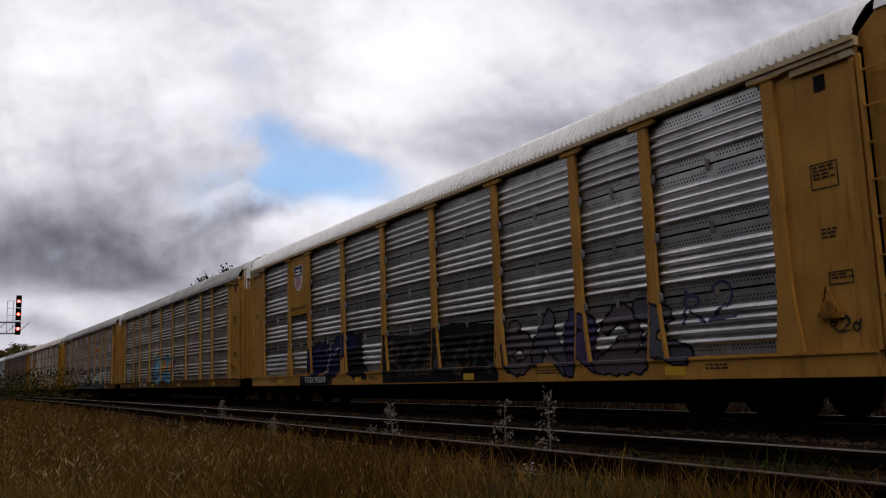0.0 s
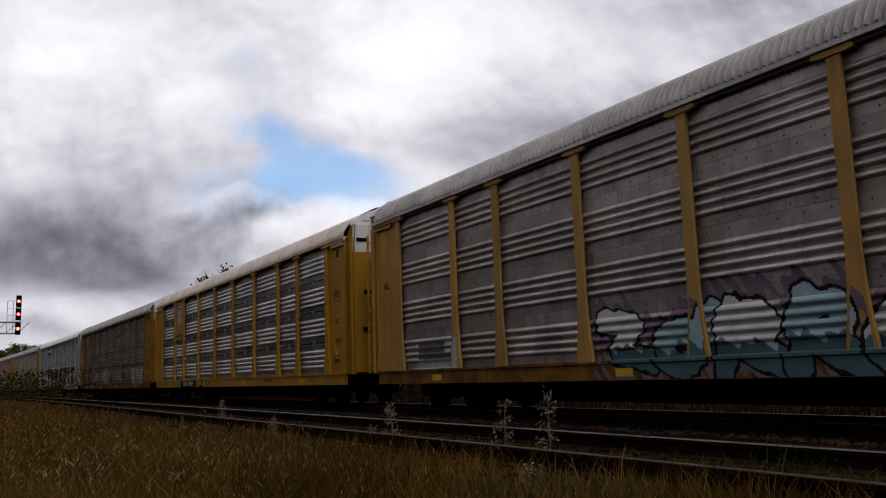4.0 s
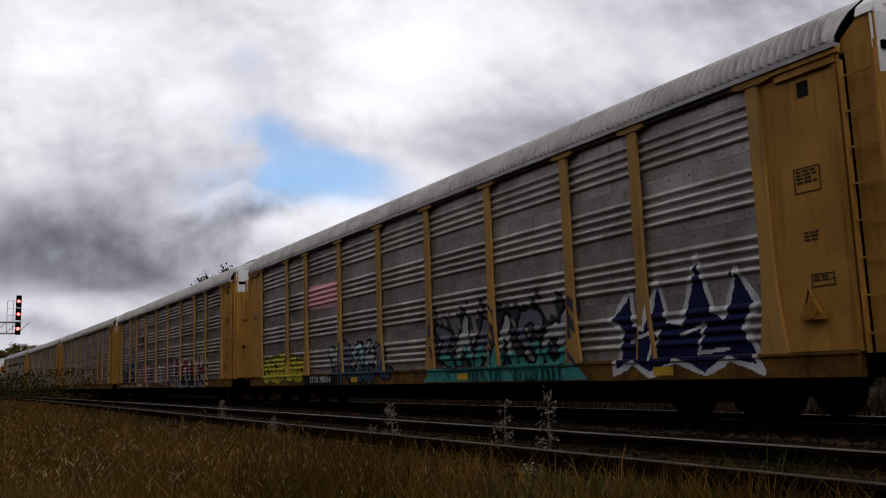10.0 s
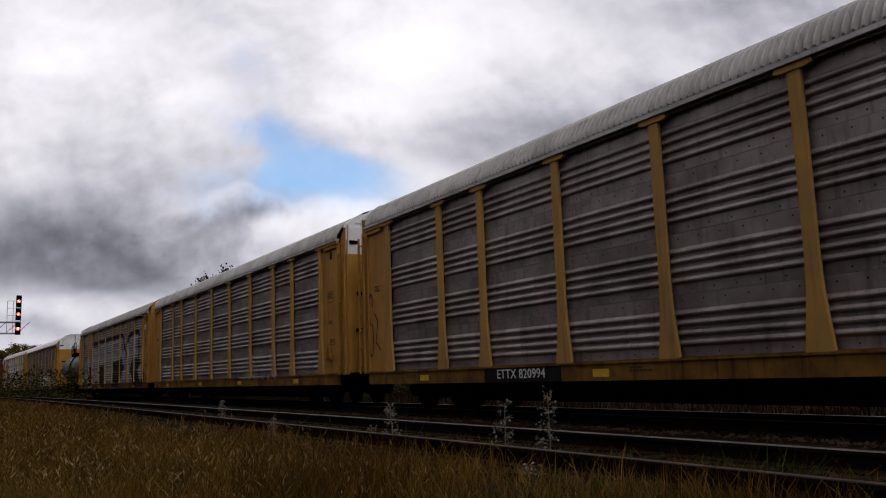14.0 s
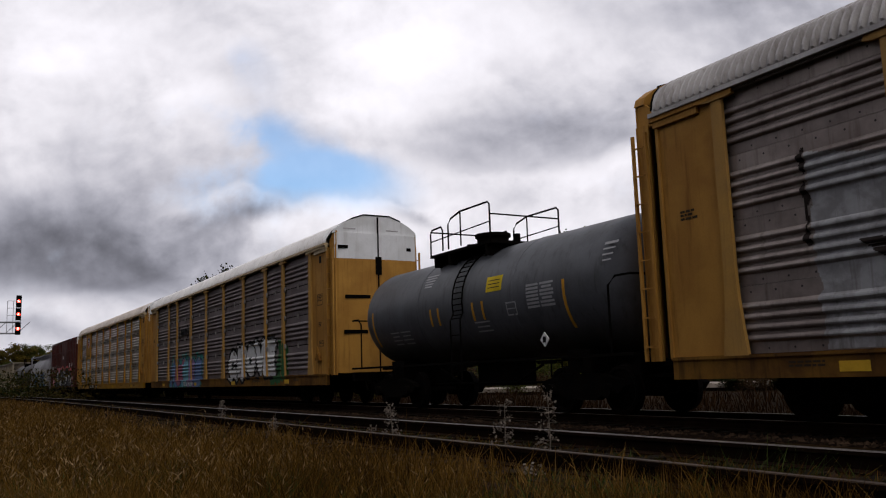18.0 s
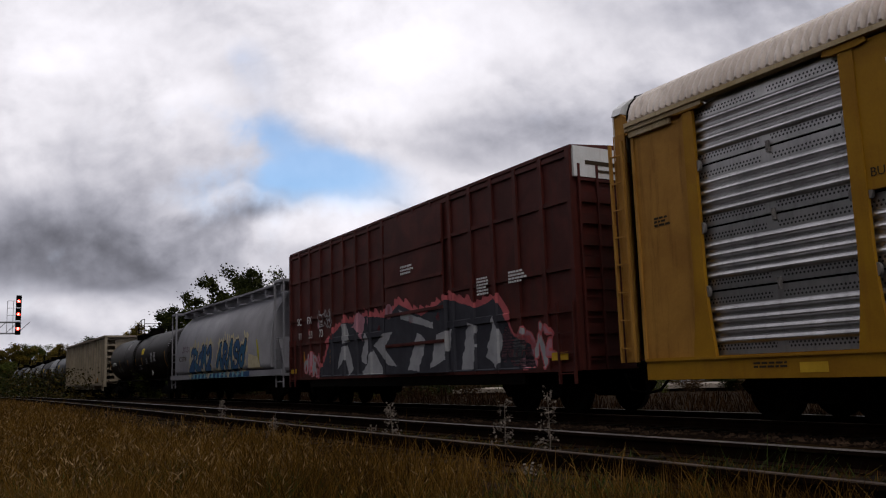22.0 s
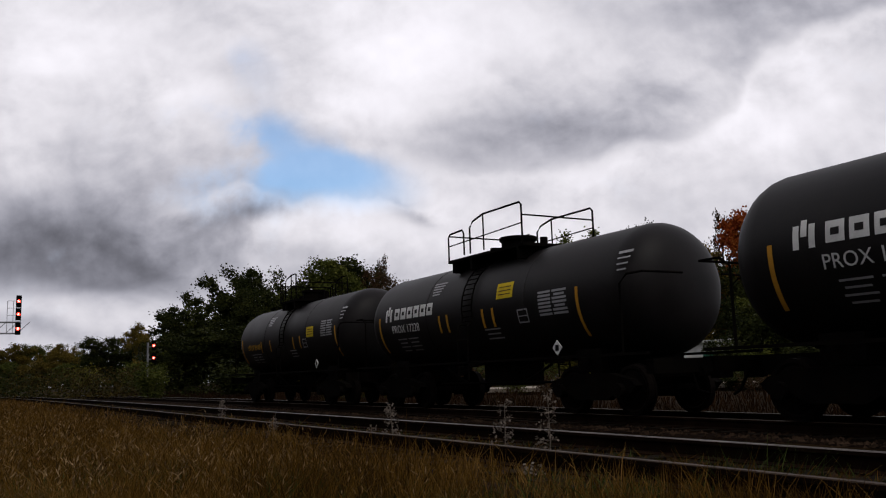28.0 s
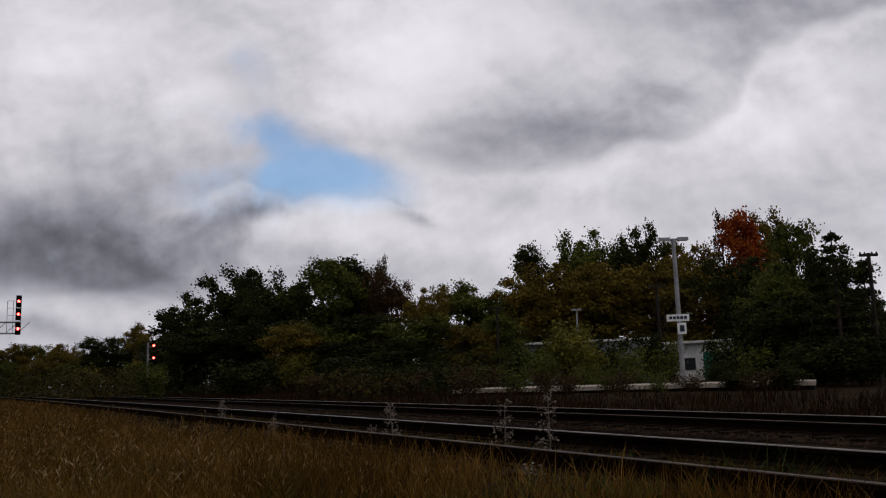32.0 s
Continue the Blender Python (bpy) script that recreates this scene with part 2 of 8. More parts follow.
ZINC_BROWN = sheet_metal("rust_stained_sheet", (0.20, 0.155, 0.13), (0.12, 0.088, 0.07), (0.05, 0.03, 0.02), 0.55, 0.35, 0.6, holes=False)
ZINC_MID = sheet_metal("greyed_galvanised_sheet", (0.36, 0.365, 0.37), (0.29, 0.29, 0.295), (0.17, 0.15, 0.14), 0.5, 0.4, 0.4, holes=False)
DARK_SHEET = surface("dark_side_sheet", (0.165, 0.138, 0.138), (0.125, 0.104, 0.104), 0.6, 0.1, 1.2, 30, 0.06, (0.06, 0.05, 0.045), 0.35)
ROOF_WHITE = surface("white_roof_sheet", (0.82, 0.80, 0.79), (0.72, 0.70, 0.69), 0.5, 0.1, 1.0, 30, 0.05, (0.42, 0.38, 0.33), 0.4)
ROOF_GREY = surface("grey_roof_sheet", (0.44, 0.42, 0.41), (0.33, 0.312, 0.305), 0.55, 0.2, 1.0, 30, 0.06, (0.17, 0.145, 0.125), 0.5)
ROOF_TAN = surface("dusty_roof_sheet", (0.70, 0.63, 0.575), (0.58, 0.51, 0.46), 0.6, 0.1, 1.0, 30, 0.05, (0.30, 0.25, 0.21), 0.4)
BEAM_DUSTY = surface("dusty_yellow_beam", (0.54, 0.43, 0.28), (0.44, 0.33, 0.18), 0.7, 0, 1.4, 30, 0.06, (0.20, 0.12, 0.04), 0.45, spec=0.08)
SILL_RUST = surface("rusty_yellow_sill", (0.20, 0.098, 0.018), (0.095, 0.045, 0.014), 0.7, 0, 1.3, 30, 0.1, (0.035, 0.018, 0.009), 0.7, spec=0.05)
POST_PALE = surface("faded_yellow_post", (0.40, 0.222, 0.055), (0.31, 0.18, 0.06), 0.6, 0, 0.8, 30, 0.05, (0.14, 0.075, 0.03), 0.5, spec=0.08)
POST_BROWN = surface("rust_brown_post", (0.155, 0.095, 0.055), (0.10, 0.058, 0.032), 0.65, 0, 1.0, 30, 0.08, (0.05, 0.028, 0.016), 0.6, spec=0.08)
CLIP_STEEL = surface("zinc_clip", (0.26, 0.24, 0.225), (0.17, 0.155, 0.145), 0.55, 0.3, 3.0, 30, 0.1)
WHITE_END = surface("white_end_paint", (0.72, 0.72, 0.72), (0.62, 0.62, 0.61), 0.55, 0, 1.5, 30, 0.04, (0.4, 0.37, 0.33), 0.35)
BOX_RED = surface("oxide_red_paint", (0.080, 0.016, 0.012), (0.050, 0.011, 0.009), 0.6, 0, 1.2, 25, 0.1, (0.035, 0.018, 0.014), 0.5)
TANK_BLACK = surface("black_tank_paint", (0.009, 0.008, 0.008), (0.014, 0.012, 0.012), 0.50, 0, 0.8, 25, 0.04, (0.012, 0.010, 0.010), 0.4, spec=0.12)
TANK_GREY = surface("grey_tank_paint", (0.095, 0.10, 0.112), (0.070, 0.073, 0.080), 0.45, 0, 0.8, 25, 0.04, (0.03, 0.028, 0.026), 0.5)
TANK_PALE = surface("pale_grey_tank_paint", (0.13, 0.135, 0.145), (0.10, 0.10, 0.11), 0.45, 0, 0.8, 25, 0.04, (0.05, 0.045, 0.042), 0.5)
HOPPER_GREY = surface("grey_hopper_paint", (0.25, 0.245, 0.265), (0.20, 0.197, 0.215), 0.5, 0, 0.7, 25, 0.04, (0.16, 0.155, 0.16), 0.3)
GONDOLA_TAN = surface("tan_gondola_paint", (0.27, 0.225, 0.165), (0.20, 0.165, 0.12), 0.6, 0, 0.9, 20, 0.10, (0.16, 0.125, 0.09), 0.45)
RAIL_TOP = surface("polished_rail", (0.19, 0.168, 0.152), (0.115, 0.10, 0.092), 0.45, 0.85, 2.0, 20, 0.03)
RAIL_DULL = surface("dull_rail", (0.075, 0.050, 0.035), (0.04, 0.027, 0.019), 0.6, 0.5, 2.0, 20, 0.05)
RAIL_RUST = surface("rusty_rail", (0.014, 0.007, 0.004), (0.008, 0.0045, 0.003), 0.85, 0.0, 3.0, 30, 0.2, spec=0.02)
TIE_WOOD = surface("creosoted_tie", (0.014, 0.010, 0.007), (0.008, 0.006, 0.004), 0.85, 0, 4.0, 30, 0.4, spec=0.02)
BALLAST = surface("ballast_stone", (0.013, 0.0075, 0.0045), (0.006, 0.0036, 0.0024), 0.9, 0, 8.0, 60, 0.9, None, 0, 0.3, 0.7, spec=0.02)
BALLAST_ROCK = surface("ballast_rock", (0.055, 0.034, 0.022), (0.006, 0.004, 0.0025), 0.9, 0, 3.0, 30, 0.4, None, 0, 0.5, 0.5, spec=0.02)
SOIL = surface("dry_soil", (0.020, 0.011, 0.004), (0.010, 0.006, 0.003), 0.95, 0, 0.8, 20, 0.6, None, 0, 0, 0.6, spec=0.02)
CONCRETE = surface("pale_concrete", (0.38, 0.32, 0.26), (0.27, 0.23, 0.19), 0.85, 0, 0.8, 18, 0.2, (0.15, 0.13, 0.11), 0.4)
WOOD_POLE = surface("weathered_pole", (0.022, 0.017, 0.014), (0.014, 0.011, 0.009), 0.85, 0, 3.0, 25, 0.3)
STEEL_GREY = surface("galvanised_steel", (0.30, 0.30, 0.31), (0.22, 0.22, 0.23), 0.5, 0.4, 3.0, 25, 0.05)
BARK = surface("tree_bark", (0.045, 0.036, 0.028), (0.028, 0.022, 0.018), 0.9, 0, 6.0, 25, 0.5, spec=0.02)


def leafy(name, cols, rough=0.65, trans=0.25):
    """Leaves or blades: each one takes its own shade of the colours."""
    m = bpy.data.materials.new(name)
    m.use_nodes = True
    g = Nodes(m.node_tree)
    geo = g.add("ShaderNodeNewGeometry")
    ri = geo.outputs["Random Per Island"]
    tc = g.add("ShaderNodeTexCoord").outputs["Object"]
    n = g.noise(tc, 0.45, 3.0, 0.6)
    f = g.math("ADD", g.math("MULTIPLY", ri, 0.55), g.math("MULTIPLY", g.span(n, 0.3, 0.7), 0.45))
    k = len(cols) - 1
    col = g.ramp(f, [(i / k, c) for i, c in enumerate(cols)])
    df = g.add("ShaderNodeBsdfPrincipled")
    g.put(df.inputs["Base Color"], col)
    df.inputs["Roughness"].default_value = rough
    df.inputs["Specular IOR Level"].default_value = 0.04
    tr = g.add("ShaderNodeBsdfTranslucent")
    g.put(tr.inputs[0], col)
    ms = g.add("ShaderNodeMixShader")
    ms.inputs[0].default_value = trans
    g.put(ms.inputs[1], df.outputs[0])
    g.put(ms.inputs[2], tr.outputs[0])
    out = g.add("ShaderNodeOutputMaterial")
    g.put(out.inputs[0], ms.outputs[0])
    return m


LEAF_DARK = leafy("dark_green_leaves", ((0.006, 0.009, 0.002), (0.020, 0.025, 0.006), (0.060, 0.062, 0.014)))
LEAF_GREEN = leafy("green_leaves", ((0.022, 0.032, 0.007), (0.065, 0.075, 0.014), (0.14, 0.14, 0.028)))
LEAF_OLIVE = leafy("olive_autumn_leaves", ((0.032, 0.027, 0.006), (0.105, 0.078, 0.014), (0.23, 0.150, 0.024)))
LEAF_RED = leafy("red_autumn_leaves", ((0.10, 0.016, 0.006), (0.24, 0.045, 0.010), (0.32, 0.10, 0.018)))
LEAF_YELLOW = leafy("yellow_green_leaves", ((0.06, 0.060, 0.012), (0.13, 0.12, 0.02), (0.20, 0.17, 0.03)))
LEAF_BROWN = leafy("brown_twigs", ((0.022, 0.012, 0.005), (0.05, 0.028, 0.012), (0.085, 0.05, 0.022)))
GRASS_DRY = leafy("dry_grass", ((0.012, 0.006, 0.0015), (0.052, 0.025, 0.004), (0.145, 0.076, 0.012), (0.28, 0.165, 0.05)), 0.7, 0.2)
GRASS_GREEN = leafy("green_grass", ((0.012, 0.020, 0.005), (0.034, 0.050, 0.010), (0.07, 0.085, 0.020)), 0.7, 0.2)
LEAF_BRUSH = leafy("brown_brush", ((0.012, 0.009, 0.003), (0.038, 0.028, 0.007), (0.085, 0.06, 0.013)))
WEED_DARK = leafy("dark_trackside_weeds", ((0.007, 0.0035, 0.0015), (0.018, 0.008, 0.003), (0.036, 0.017, 0.006)), 0.8, 0.1)
WEED_GREY = leafy("grey_weed", ((0.10, 0.08, 0.065), (0.17, 0.14, 0.115), (0.24, 0.20, 0.165)), 0.8, 0.15)

SEED_TAN = leafy("tan_seed", ((0.07, 0.040, 0.014), (0.17, 0.105, 0.04), (0.34, 0.24, 0.13)), 0.8, 0.1)


# ---- mesh helpers ----
class Mesh:
    """Collects vertices and faces of one mesh."""

    def __init__(self):
        self.v, self.f, self.mi = [], [], []

    def face(self, pts, mi=0):
        n = len(self.v)
        self.v += [tuple(p) for p in pts]
        self.f.append(tuple(range(n, n + len(pts))))
        self.mi.append(mi)

    def box(self, x0, x1, y0, y1, z0, z1, mi=0):
        n = len(self.v)
        self.v += [(x, y, z) for x in (x0, x1) for y in (y0, y1) for z in (z0, z1)]
        for q in ((0, 1, 3, 2), (4, 6, 7, 5), (0, 4, 5, 1), (2, 3, 7, 6), (0, 2, 6, 4), (1, 5, 7, 3)):
            self.f.append(tuple(n + i for i in q))
            self.mi.append(mi)
        return self

    def rings(self, rings, closed=True, caps=True, mi=0):
        """Skin over equal rings of points."""
        n, k = len(self.v), len(rings[0])
        for r in rings:
            self.v += [tuple(p) for p in r]
        for i in range(len(rings) - 1):
            for j in range(k if closed else k - 1):
                a, b = n + i * k + j, n + i * k + (j + 1) % k
                self.f.append((a, b, b + k, a + k))
                self.mi.append(mi)
        if caps and closed:
            self.f.append(tuple(n + j for j in reversed(range(k))))
            self.f.append(tuple(n + (len(rings) - 1) * k + j for j in range(k)))
            self.mi += [mi, mi]
        return self

    def tube(self, pts, r, sides=6, r_end=None, mi=0):
        pts = [Vector(p) for p in pts]
        rings = []
        for i, p in enumerate(pts):
            d = (pts[min(i + 1, len(pts) - 1)] - pts[max(i - 1, 0)]).normalized()
            a = d.cross(Vector((0, 0, 1)) if abs(d.z) < 0.9 else Vector((1, 0, 0))).normalized()
            b = d.cross(a)
            rr = r if r_end is None else r + (r_end - r) * i / (len(pts) - 1)
            rings.append([p + rr * (math.cos(t) * a + math.sin(t) * b) for t in (2 * math.pi * j / sides for j in range(sides))])
        return self.rings(rings, mi=mi)

    def cyl(self, a, b, r, sides=16, mi=0):
        return self.tube((a, b), r, sides, mi=mi)

    def sweep_x(self, profile, x0, x1, mi=0, closed=True):
        """A profile of (y, z) drawn out along x."""
        return self.rings([[(x, y, z) for y, z in profile] for x in (x0, x1)], closed, closed, mi)

    def data(self, name, smooth=False):
        me = bpy.data.meshes.new(name)
        me.from_pydata(self.v, [], self.f)
        if any(self.mi):
            me.polygons.foreach_set("material_index", self.mi)
        if smooth:
            me.polygons.foreach_set("use_smooth", [True] * len(me.polygons))
        me.update()
        return me


def part(name, mesh, mat, parent=None, label="", smooth=False, at=None):
    """Link a mesh as one object under a thing or a part. mesh: a Mesh or mesh data to share; mat: one material or several."""
    me = mesh.data(name, smooth) if isinstance(mesh, Mesh) else mesh
    ob = new(name, me)
    mats = mat if isinstance(mat, (list, tuple)) else [mat]
    if len(me.materials) == 0:
        for m in mats:
            me.materials.append(m)
    for slot, m in zip(ob.material_slots, mats):
        if slot.material != m:
            slot.link = "OBJECT"
            slot.material = m
    if parent:
        ob.parent = parent
    if at is not None:
        ob.matrix_basis = at
    if label:
        tagged(ob, label)
    return ob


def thing(name, label, category, group="", kind="", at=None):
    ob = new(name)
    ob.empty_display_size = 0.3
    if at is not None:
        ob.matrix_basis = at
    return tagged(ob, label, category, group, kind)


STORE = {}


def shared(key, make, smooth=False):
    """Mesh data built once by make() and used by all alike pieces."""
    if key not in STORE:
        STORE[key] = make().data(str(key[0]), smooth)
    return STORE[key]


FONT = {}


def text_data(body, size, depth=0.002):
    """Flat letters, centred, standing upright and facing -y."""
    key = (body, size)
    if key not in FONT:
        cu = bpy.data.curves.new("letters", "FONT")
        cu.body, cu.size, cu.extrude = body, size, depth
        cu.align_x, cu.align_y, cu.resolution_u = "CENTER", "CENTER", 3
        tmp = bpy.data.objects.new("letters", cu)
        scene.collection.objects.link(tmp)
        bpy.context.view_layer.update()
        me = bpy.data.meshes.new_from_object(tmp.evaluated_get(bpy.context.evaluated_depsgraph_get()))
        bpy.data.objects.remove(tmp)
        FONT[key] = me
    return FONT[key]


def letters(body, x, y, z, size, mat, parent, stretch=1.0, name="lettering", face=90):
    ob = part(name, text_data(body, size), mat, parent)
    ob.matrix_basis = pose(x, y, z, face) @ Matrix.Diagonal((stretch, 1, 1, 1))
    return ob


# ---- the two tracks ----
TRAIN_Y, TRAIN_Z, BEND = 11.563, -0.19, -0.00039
NEAR_OFF = -6.44


def centre_line(s, lat=0.0):
    """Place and heading on the train's track at arc length s (0 abeam of the camera), lat metres further from the camera."""
    b = max(-150.0, min(0.0, s))
    y = TRAIN_Y + BEND * b * b / 2
    th = BEND * b
    y += (s - b) * th
    return s - lat * th, y + lat, th


def along(profile, s0, s1, step, lat, z):
    """Skin a (lateral, height) profile along the tracks."""
    m = Mesh()
    n = max(2, int((s1 - s0) / step) + 1)
    rings = []
    for i in range(n):
        s = s0 + (s1 - s0) * i / (n - 1)
        rings.append([(*centre_line(s, lat + a)[:2], z + b) for a, b in profile])
    return m.rings(rings)


RAIL_HEAD = [(-0.034, -0.007), (-0.030, 0.0), (0.030, 0.0), (0.034, -0.007)]
RAIL_BODY = [(-0.07, -0.172), (-0.07, -0.16), (-0.012, -0.14), (-0.012, -0.045), (-0.036, -0.036), (-0.036, -0.007), (0.036, -0.007), (0.036, -0.036), (0.012, -0.045), (0.012, -0.14), (0.07, -0.16), (0.07, -0.172)]


def build_track(lat, z, word):
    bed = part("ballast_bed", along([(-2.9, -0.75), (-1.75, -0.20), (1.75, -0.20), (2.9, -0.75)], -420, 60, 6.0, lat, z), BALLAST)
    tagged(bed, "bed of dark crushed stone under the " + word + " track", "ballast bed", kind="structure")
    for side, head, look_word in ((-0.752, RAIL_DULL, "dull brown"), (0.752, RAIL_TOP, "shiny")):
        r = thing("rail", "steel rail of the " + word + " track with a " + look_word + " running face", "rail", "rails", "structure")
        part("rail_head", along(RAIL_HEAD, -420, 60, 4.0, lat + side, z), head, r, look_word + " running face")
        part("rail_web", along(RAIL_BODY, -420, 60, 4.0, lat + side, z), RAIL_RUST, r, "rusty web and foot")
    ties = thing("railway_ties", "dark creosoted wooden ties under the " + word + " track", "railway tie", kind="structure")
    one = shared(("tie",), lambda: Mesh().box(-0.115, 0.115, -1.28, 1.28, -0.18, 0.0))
    s, k = 4.0, 0
    far = Mesh()
    while s > -150:
        x, y, th = centre_line(s, lat)
        jog = random.uniform(-0.05, 0.05)
        if s > -60:
            part("tie", one, TIE_WOOD, ties, at=pose(x, y + jog, z - 0.165 + random.uniform(-0.01, 0.01), 0, 0, math.degrees(th) + random.uniform(-1, 1)))
        else:
            far.box(x - 0.115, x + 0.115, y - 1.28 + jog, y + 1.28 + jog, z - 0.35, z - 0.165)
        s -= 0.56
    tagged(part("far_ties", far, TIE_WOOD, ties), kind="stuff")


def scatter_ballast():
    m = Mesh()
    for lat, z in ((0.0, TRAIN_Z), (NEAR_OFF, 0.0)):
        for i in range(20000):
            s = -3 - 55 * random.random() ** 1.6
            a = random.uniform(-2.3, 2.3)
            x, y, th = centre_line(s, lat + a)
            zz = z - 0.19 - max(0, abs(a) - 1.75) * 0.48
            r = random.uniform(0.018, 0.05)
            c = Vector((x, y, zz))
            pts = [c + Vector((random.uniform(0.6, 1.2) * r * q[0], random.uniform(0.6, 1.2) * r * q[1], random.uniform(0.5, 1.0) * r * q[2]))
                   for q in ((1, 0, 0), (-0.5, 0.87, 0), (-0.5, -0.87, 0), (0, 0, 1))]
            n = len(m.v)
            m.v += [tuple(p) for p in pts]
            m.f += [(n, n + 1, n + 3), (n + 1, n + 2, n + 3), (n + 2, n, n + 3)]
            m.mi += [0, 0, 0]
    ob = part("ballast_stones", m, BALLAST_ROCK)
    tagged(ob, "loose grey crushed stones between the rails", "ballast stones", kind="stuff")


def ground_height(x, y):
    """Height of the natural ground at (x, y)."""
    near = TRAIN_Y + NEAR_OFF + (centre_line(max(-400.0, min(60.0, x)))[1] - TRAIN_Y)
    d = y - near
    z = -0.42
    if d > 9.5:
        z = -0.42 + 0.14 * min(1.0, (d - 9.5) / 3.0)
    h = noise.noise(Vector((x * 0.21, y * 0.21, 0.0))) * 0.10 + noise.noise(Vector((x * 0.05, y * 0.05, 4.0))) * 0.12
    return z + h


def build_ground():
    m = Mesh()
    xs = [-3000, -1500, -700, -400] + [-300 + 10 * i for i in range(15)] + [-150 + 2.5 * i for i in range(69)] + [30, 60, 120, 400, 1500, 3000]
    ys = [-3000, -1200, -400, -120, -40, -15] + [-8 + 1.0 * i for i in range(30)] + [24, 28, 34, 42, 52, 70, 100, 160, 300, 700, 1500, 3000]
    for x in xs:
        for y in ys:
            m.v.append((x, y, ground_height(x, y)))
    k = len(ys)
    for i in range(len(xs) - 1):
        for j in range(k - 1):
            a = i * k + j
            m.f.append((a, a + k, a + k + 1, a + 1))
            m.mi.append(0)
    tagged(part("ground", m, SOIL, smooth=True), "dry brown soil and grassland beside the railway", "ground", kind="structure")


build_ground()
build_track(0.0, TRAIN_Z, "far")
build_track(NEAR_OFF, 0.0, "near")
scatter_ballast()


# ---- rolling stock: shared pieces ----
HALF = 13.30            # half length of an auto carrier's body
SIDE = 1.52             # half width
SILL_LO, SILL_HI, EAVE = 0.65, 1.0, 4.97
ROOF_FOOT = 5.14
BAYS = (2.58, 1.93, 2.72, 2.78, 2.78, 2.75, 2.78, 1.86, 2.82)
END = 1.80


def bogie_mesh():
    m = Mesh()
    for sy in (-1, 1):
        y0, y1 = sorted((sy * 0.92, sy * 1.10))
        prof = [(-1.25, 0.55), (-1.1, 0.66), (-0.55, 0.78), (0.55, 0.78), (1.1, 0.66), (1.25, 0.55), (1.1, 0.40), (0.8, 0.46), (0.45, 0.28), (-0.45, 0.28), (-0.8, 0.46), (-1.1, 0.40)]
        m.rings([[(x, y, z) for x, z in prof] for y in (y0, y1)])
        for x in (-0.86, 0.86):
            m.cyl((x, sy * 1.02, 0.46), (x, sy * 1.2, 0.46), 0.13, 12)
        for x in (-0.22, 0.0, 0.22):
            m.cyl((x, sy * 1.01, 0.34), (x, sy * 1.01, 0.62), 0.08, 8)
    m.box(-0.22, 0.22, -1.05, 1.05, 0.5, 0.78)
    for x in (-0.86, 0.86):
        m.cyl((x, -1.1, 0.46), (x, 1.1, 0.46), 0.08, 10)
    return m


def wheel_mesh():
    m = Mesh()
    rings = []
    for y, r in ((-0.02, 0.12), (0.0, 0.36), (-0.03, 0.40), (-0.03, 0.455), (0.09, 0.462), (0.105, 0.485), (0.13, 0.485), (0.13, 0.40), (0.08, 0.36), (0.09, 0.12)):
        rings.append([(r * math.cos(t), y, r * math.sin(t)) for t in (2 * math.pi * j / 24 for j in range(24))])
    return m.rings(rings)


def add_bogies(car, centres):
    for c in centres:
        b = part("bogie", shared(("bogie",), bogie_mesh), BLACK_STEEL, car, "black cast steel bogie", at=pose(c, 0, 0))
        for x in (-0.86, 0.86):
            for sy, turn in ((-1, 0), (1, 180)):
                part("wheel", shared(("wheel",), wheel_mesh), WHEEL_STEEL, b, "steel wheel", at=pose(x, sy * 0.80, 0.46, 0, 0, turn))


def add_couplers(car, half, reach):
    for s in (-1, 1):
        m = Mesh()
        a, b = sorted((s * (half - 0.3), s * (half + reach)))
        m.box(a, b, -0.09, 0.09, 0.70, 0.90)
        a, b = sorted((s * (half + reach - 0.22), s * (half + reach)))
        m.box(a, b, -0.16, 0.16, 0.64, 0.96)
        part("coupler", m, BLACK_STEEL, car)
        h = Mesh()
        h.tube([(s * half, -0.45, 0.75), (s * (half + reach * 0.4), -0.5, 0.45), (s * (half + reach), -0.42, 0.38)], 0.025, 6)
        part("air_hose", h, BLACK_STEEL, car)


def ladder(car, x, y, z0, z1, mat, width=0.42, rungs=9, name="ladder", along_y=False, stile=0.05):
    m = Mesh()

    def put(a0, a1, d0, d1, q0, q1):
        if along_y:
            m.box(x + d0, x + d1, y + a0, y + a1, q0, q1)
        else:
            m.box(x + a0, x + a1, y + d0, y + d1, q0, q1)
    w = width / 2
    put(-w - stile, -w, -0.02, 0.03, z0, z1)
    put(w, w + stile, -0.02, 0.03, z0, z1)
    for i in range(rungs):
        z = z0 + (z1 - z0) * (i + 0.5) / rungs
        put(-w, w, -0.028, -0.004, z - 0.012, z + 0.012)
    return part(name, m, mat, car)


# profile of the corrugated side: heights above the sheet's foot and how far it stands in
def sheet_profile(deep=0.055):
    """Flat bands with four rounded ridges between them."""
    pts = [(0.0, deep)]
    for z in (0.215, 0.37, 0.53, 0.685):
        pts += [(z - 0.050, deep), (z - 0.036, 0.026), (z - 0.020, 0.004), (z, 0.0), (z + 0.024, 0.007), (z + 0.046, 0.022), (z + 0.066, deep)]
    return pts + [(SHEET - 0.036, deep)]


SHEET_PTS = sheet_profile()


def sheet_in(z):
    """How far the side's face stands in at height z over the sill."""
    q = z % SHEET
    for (a, b), (c, d) in zip(SHEET_PTS, SHEET_PTS[1:]):
        if a <= q <= c:
            return b + (d - b) * (q - a) / max(1e-6, c - a)
    return 0.055


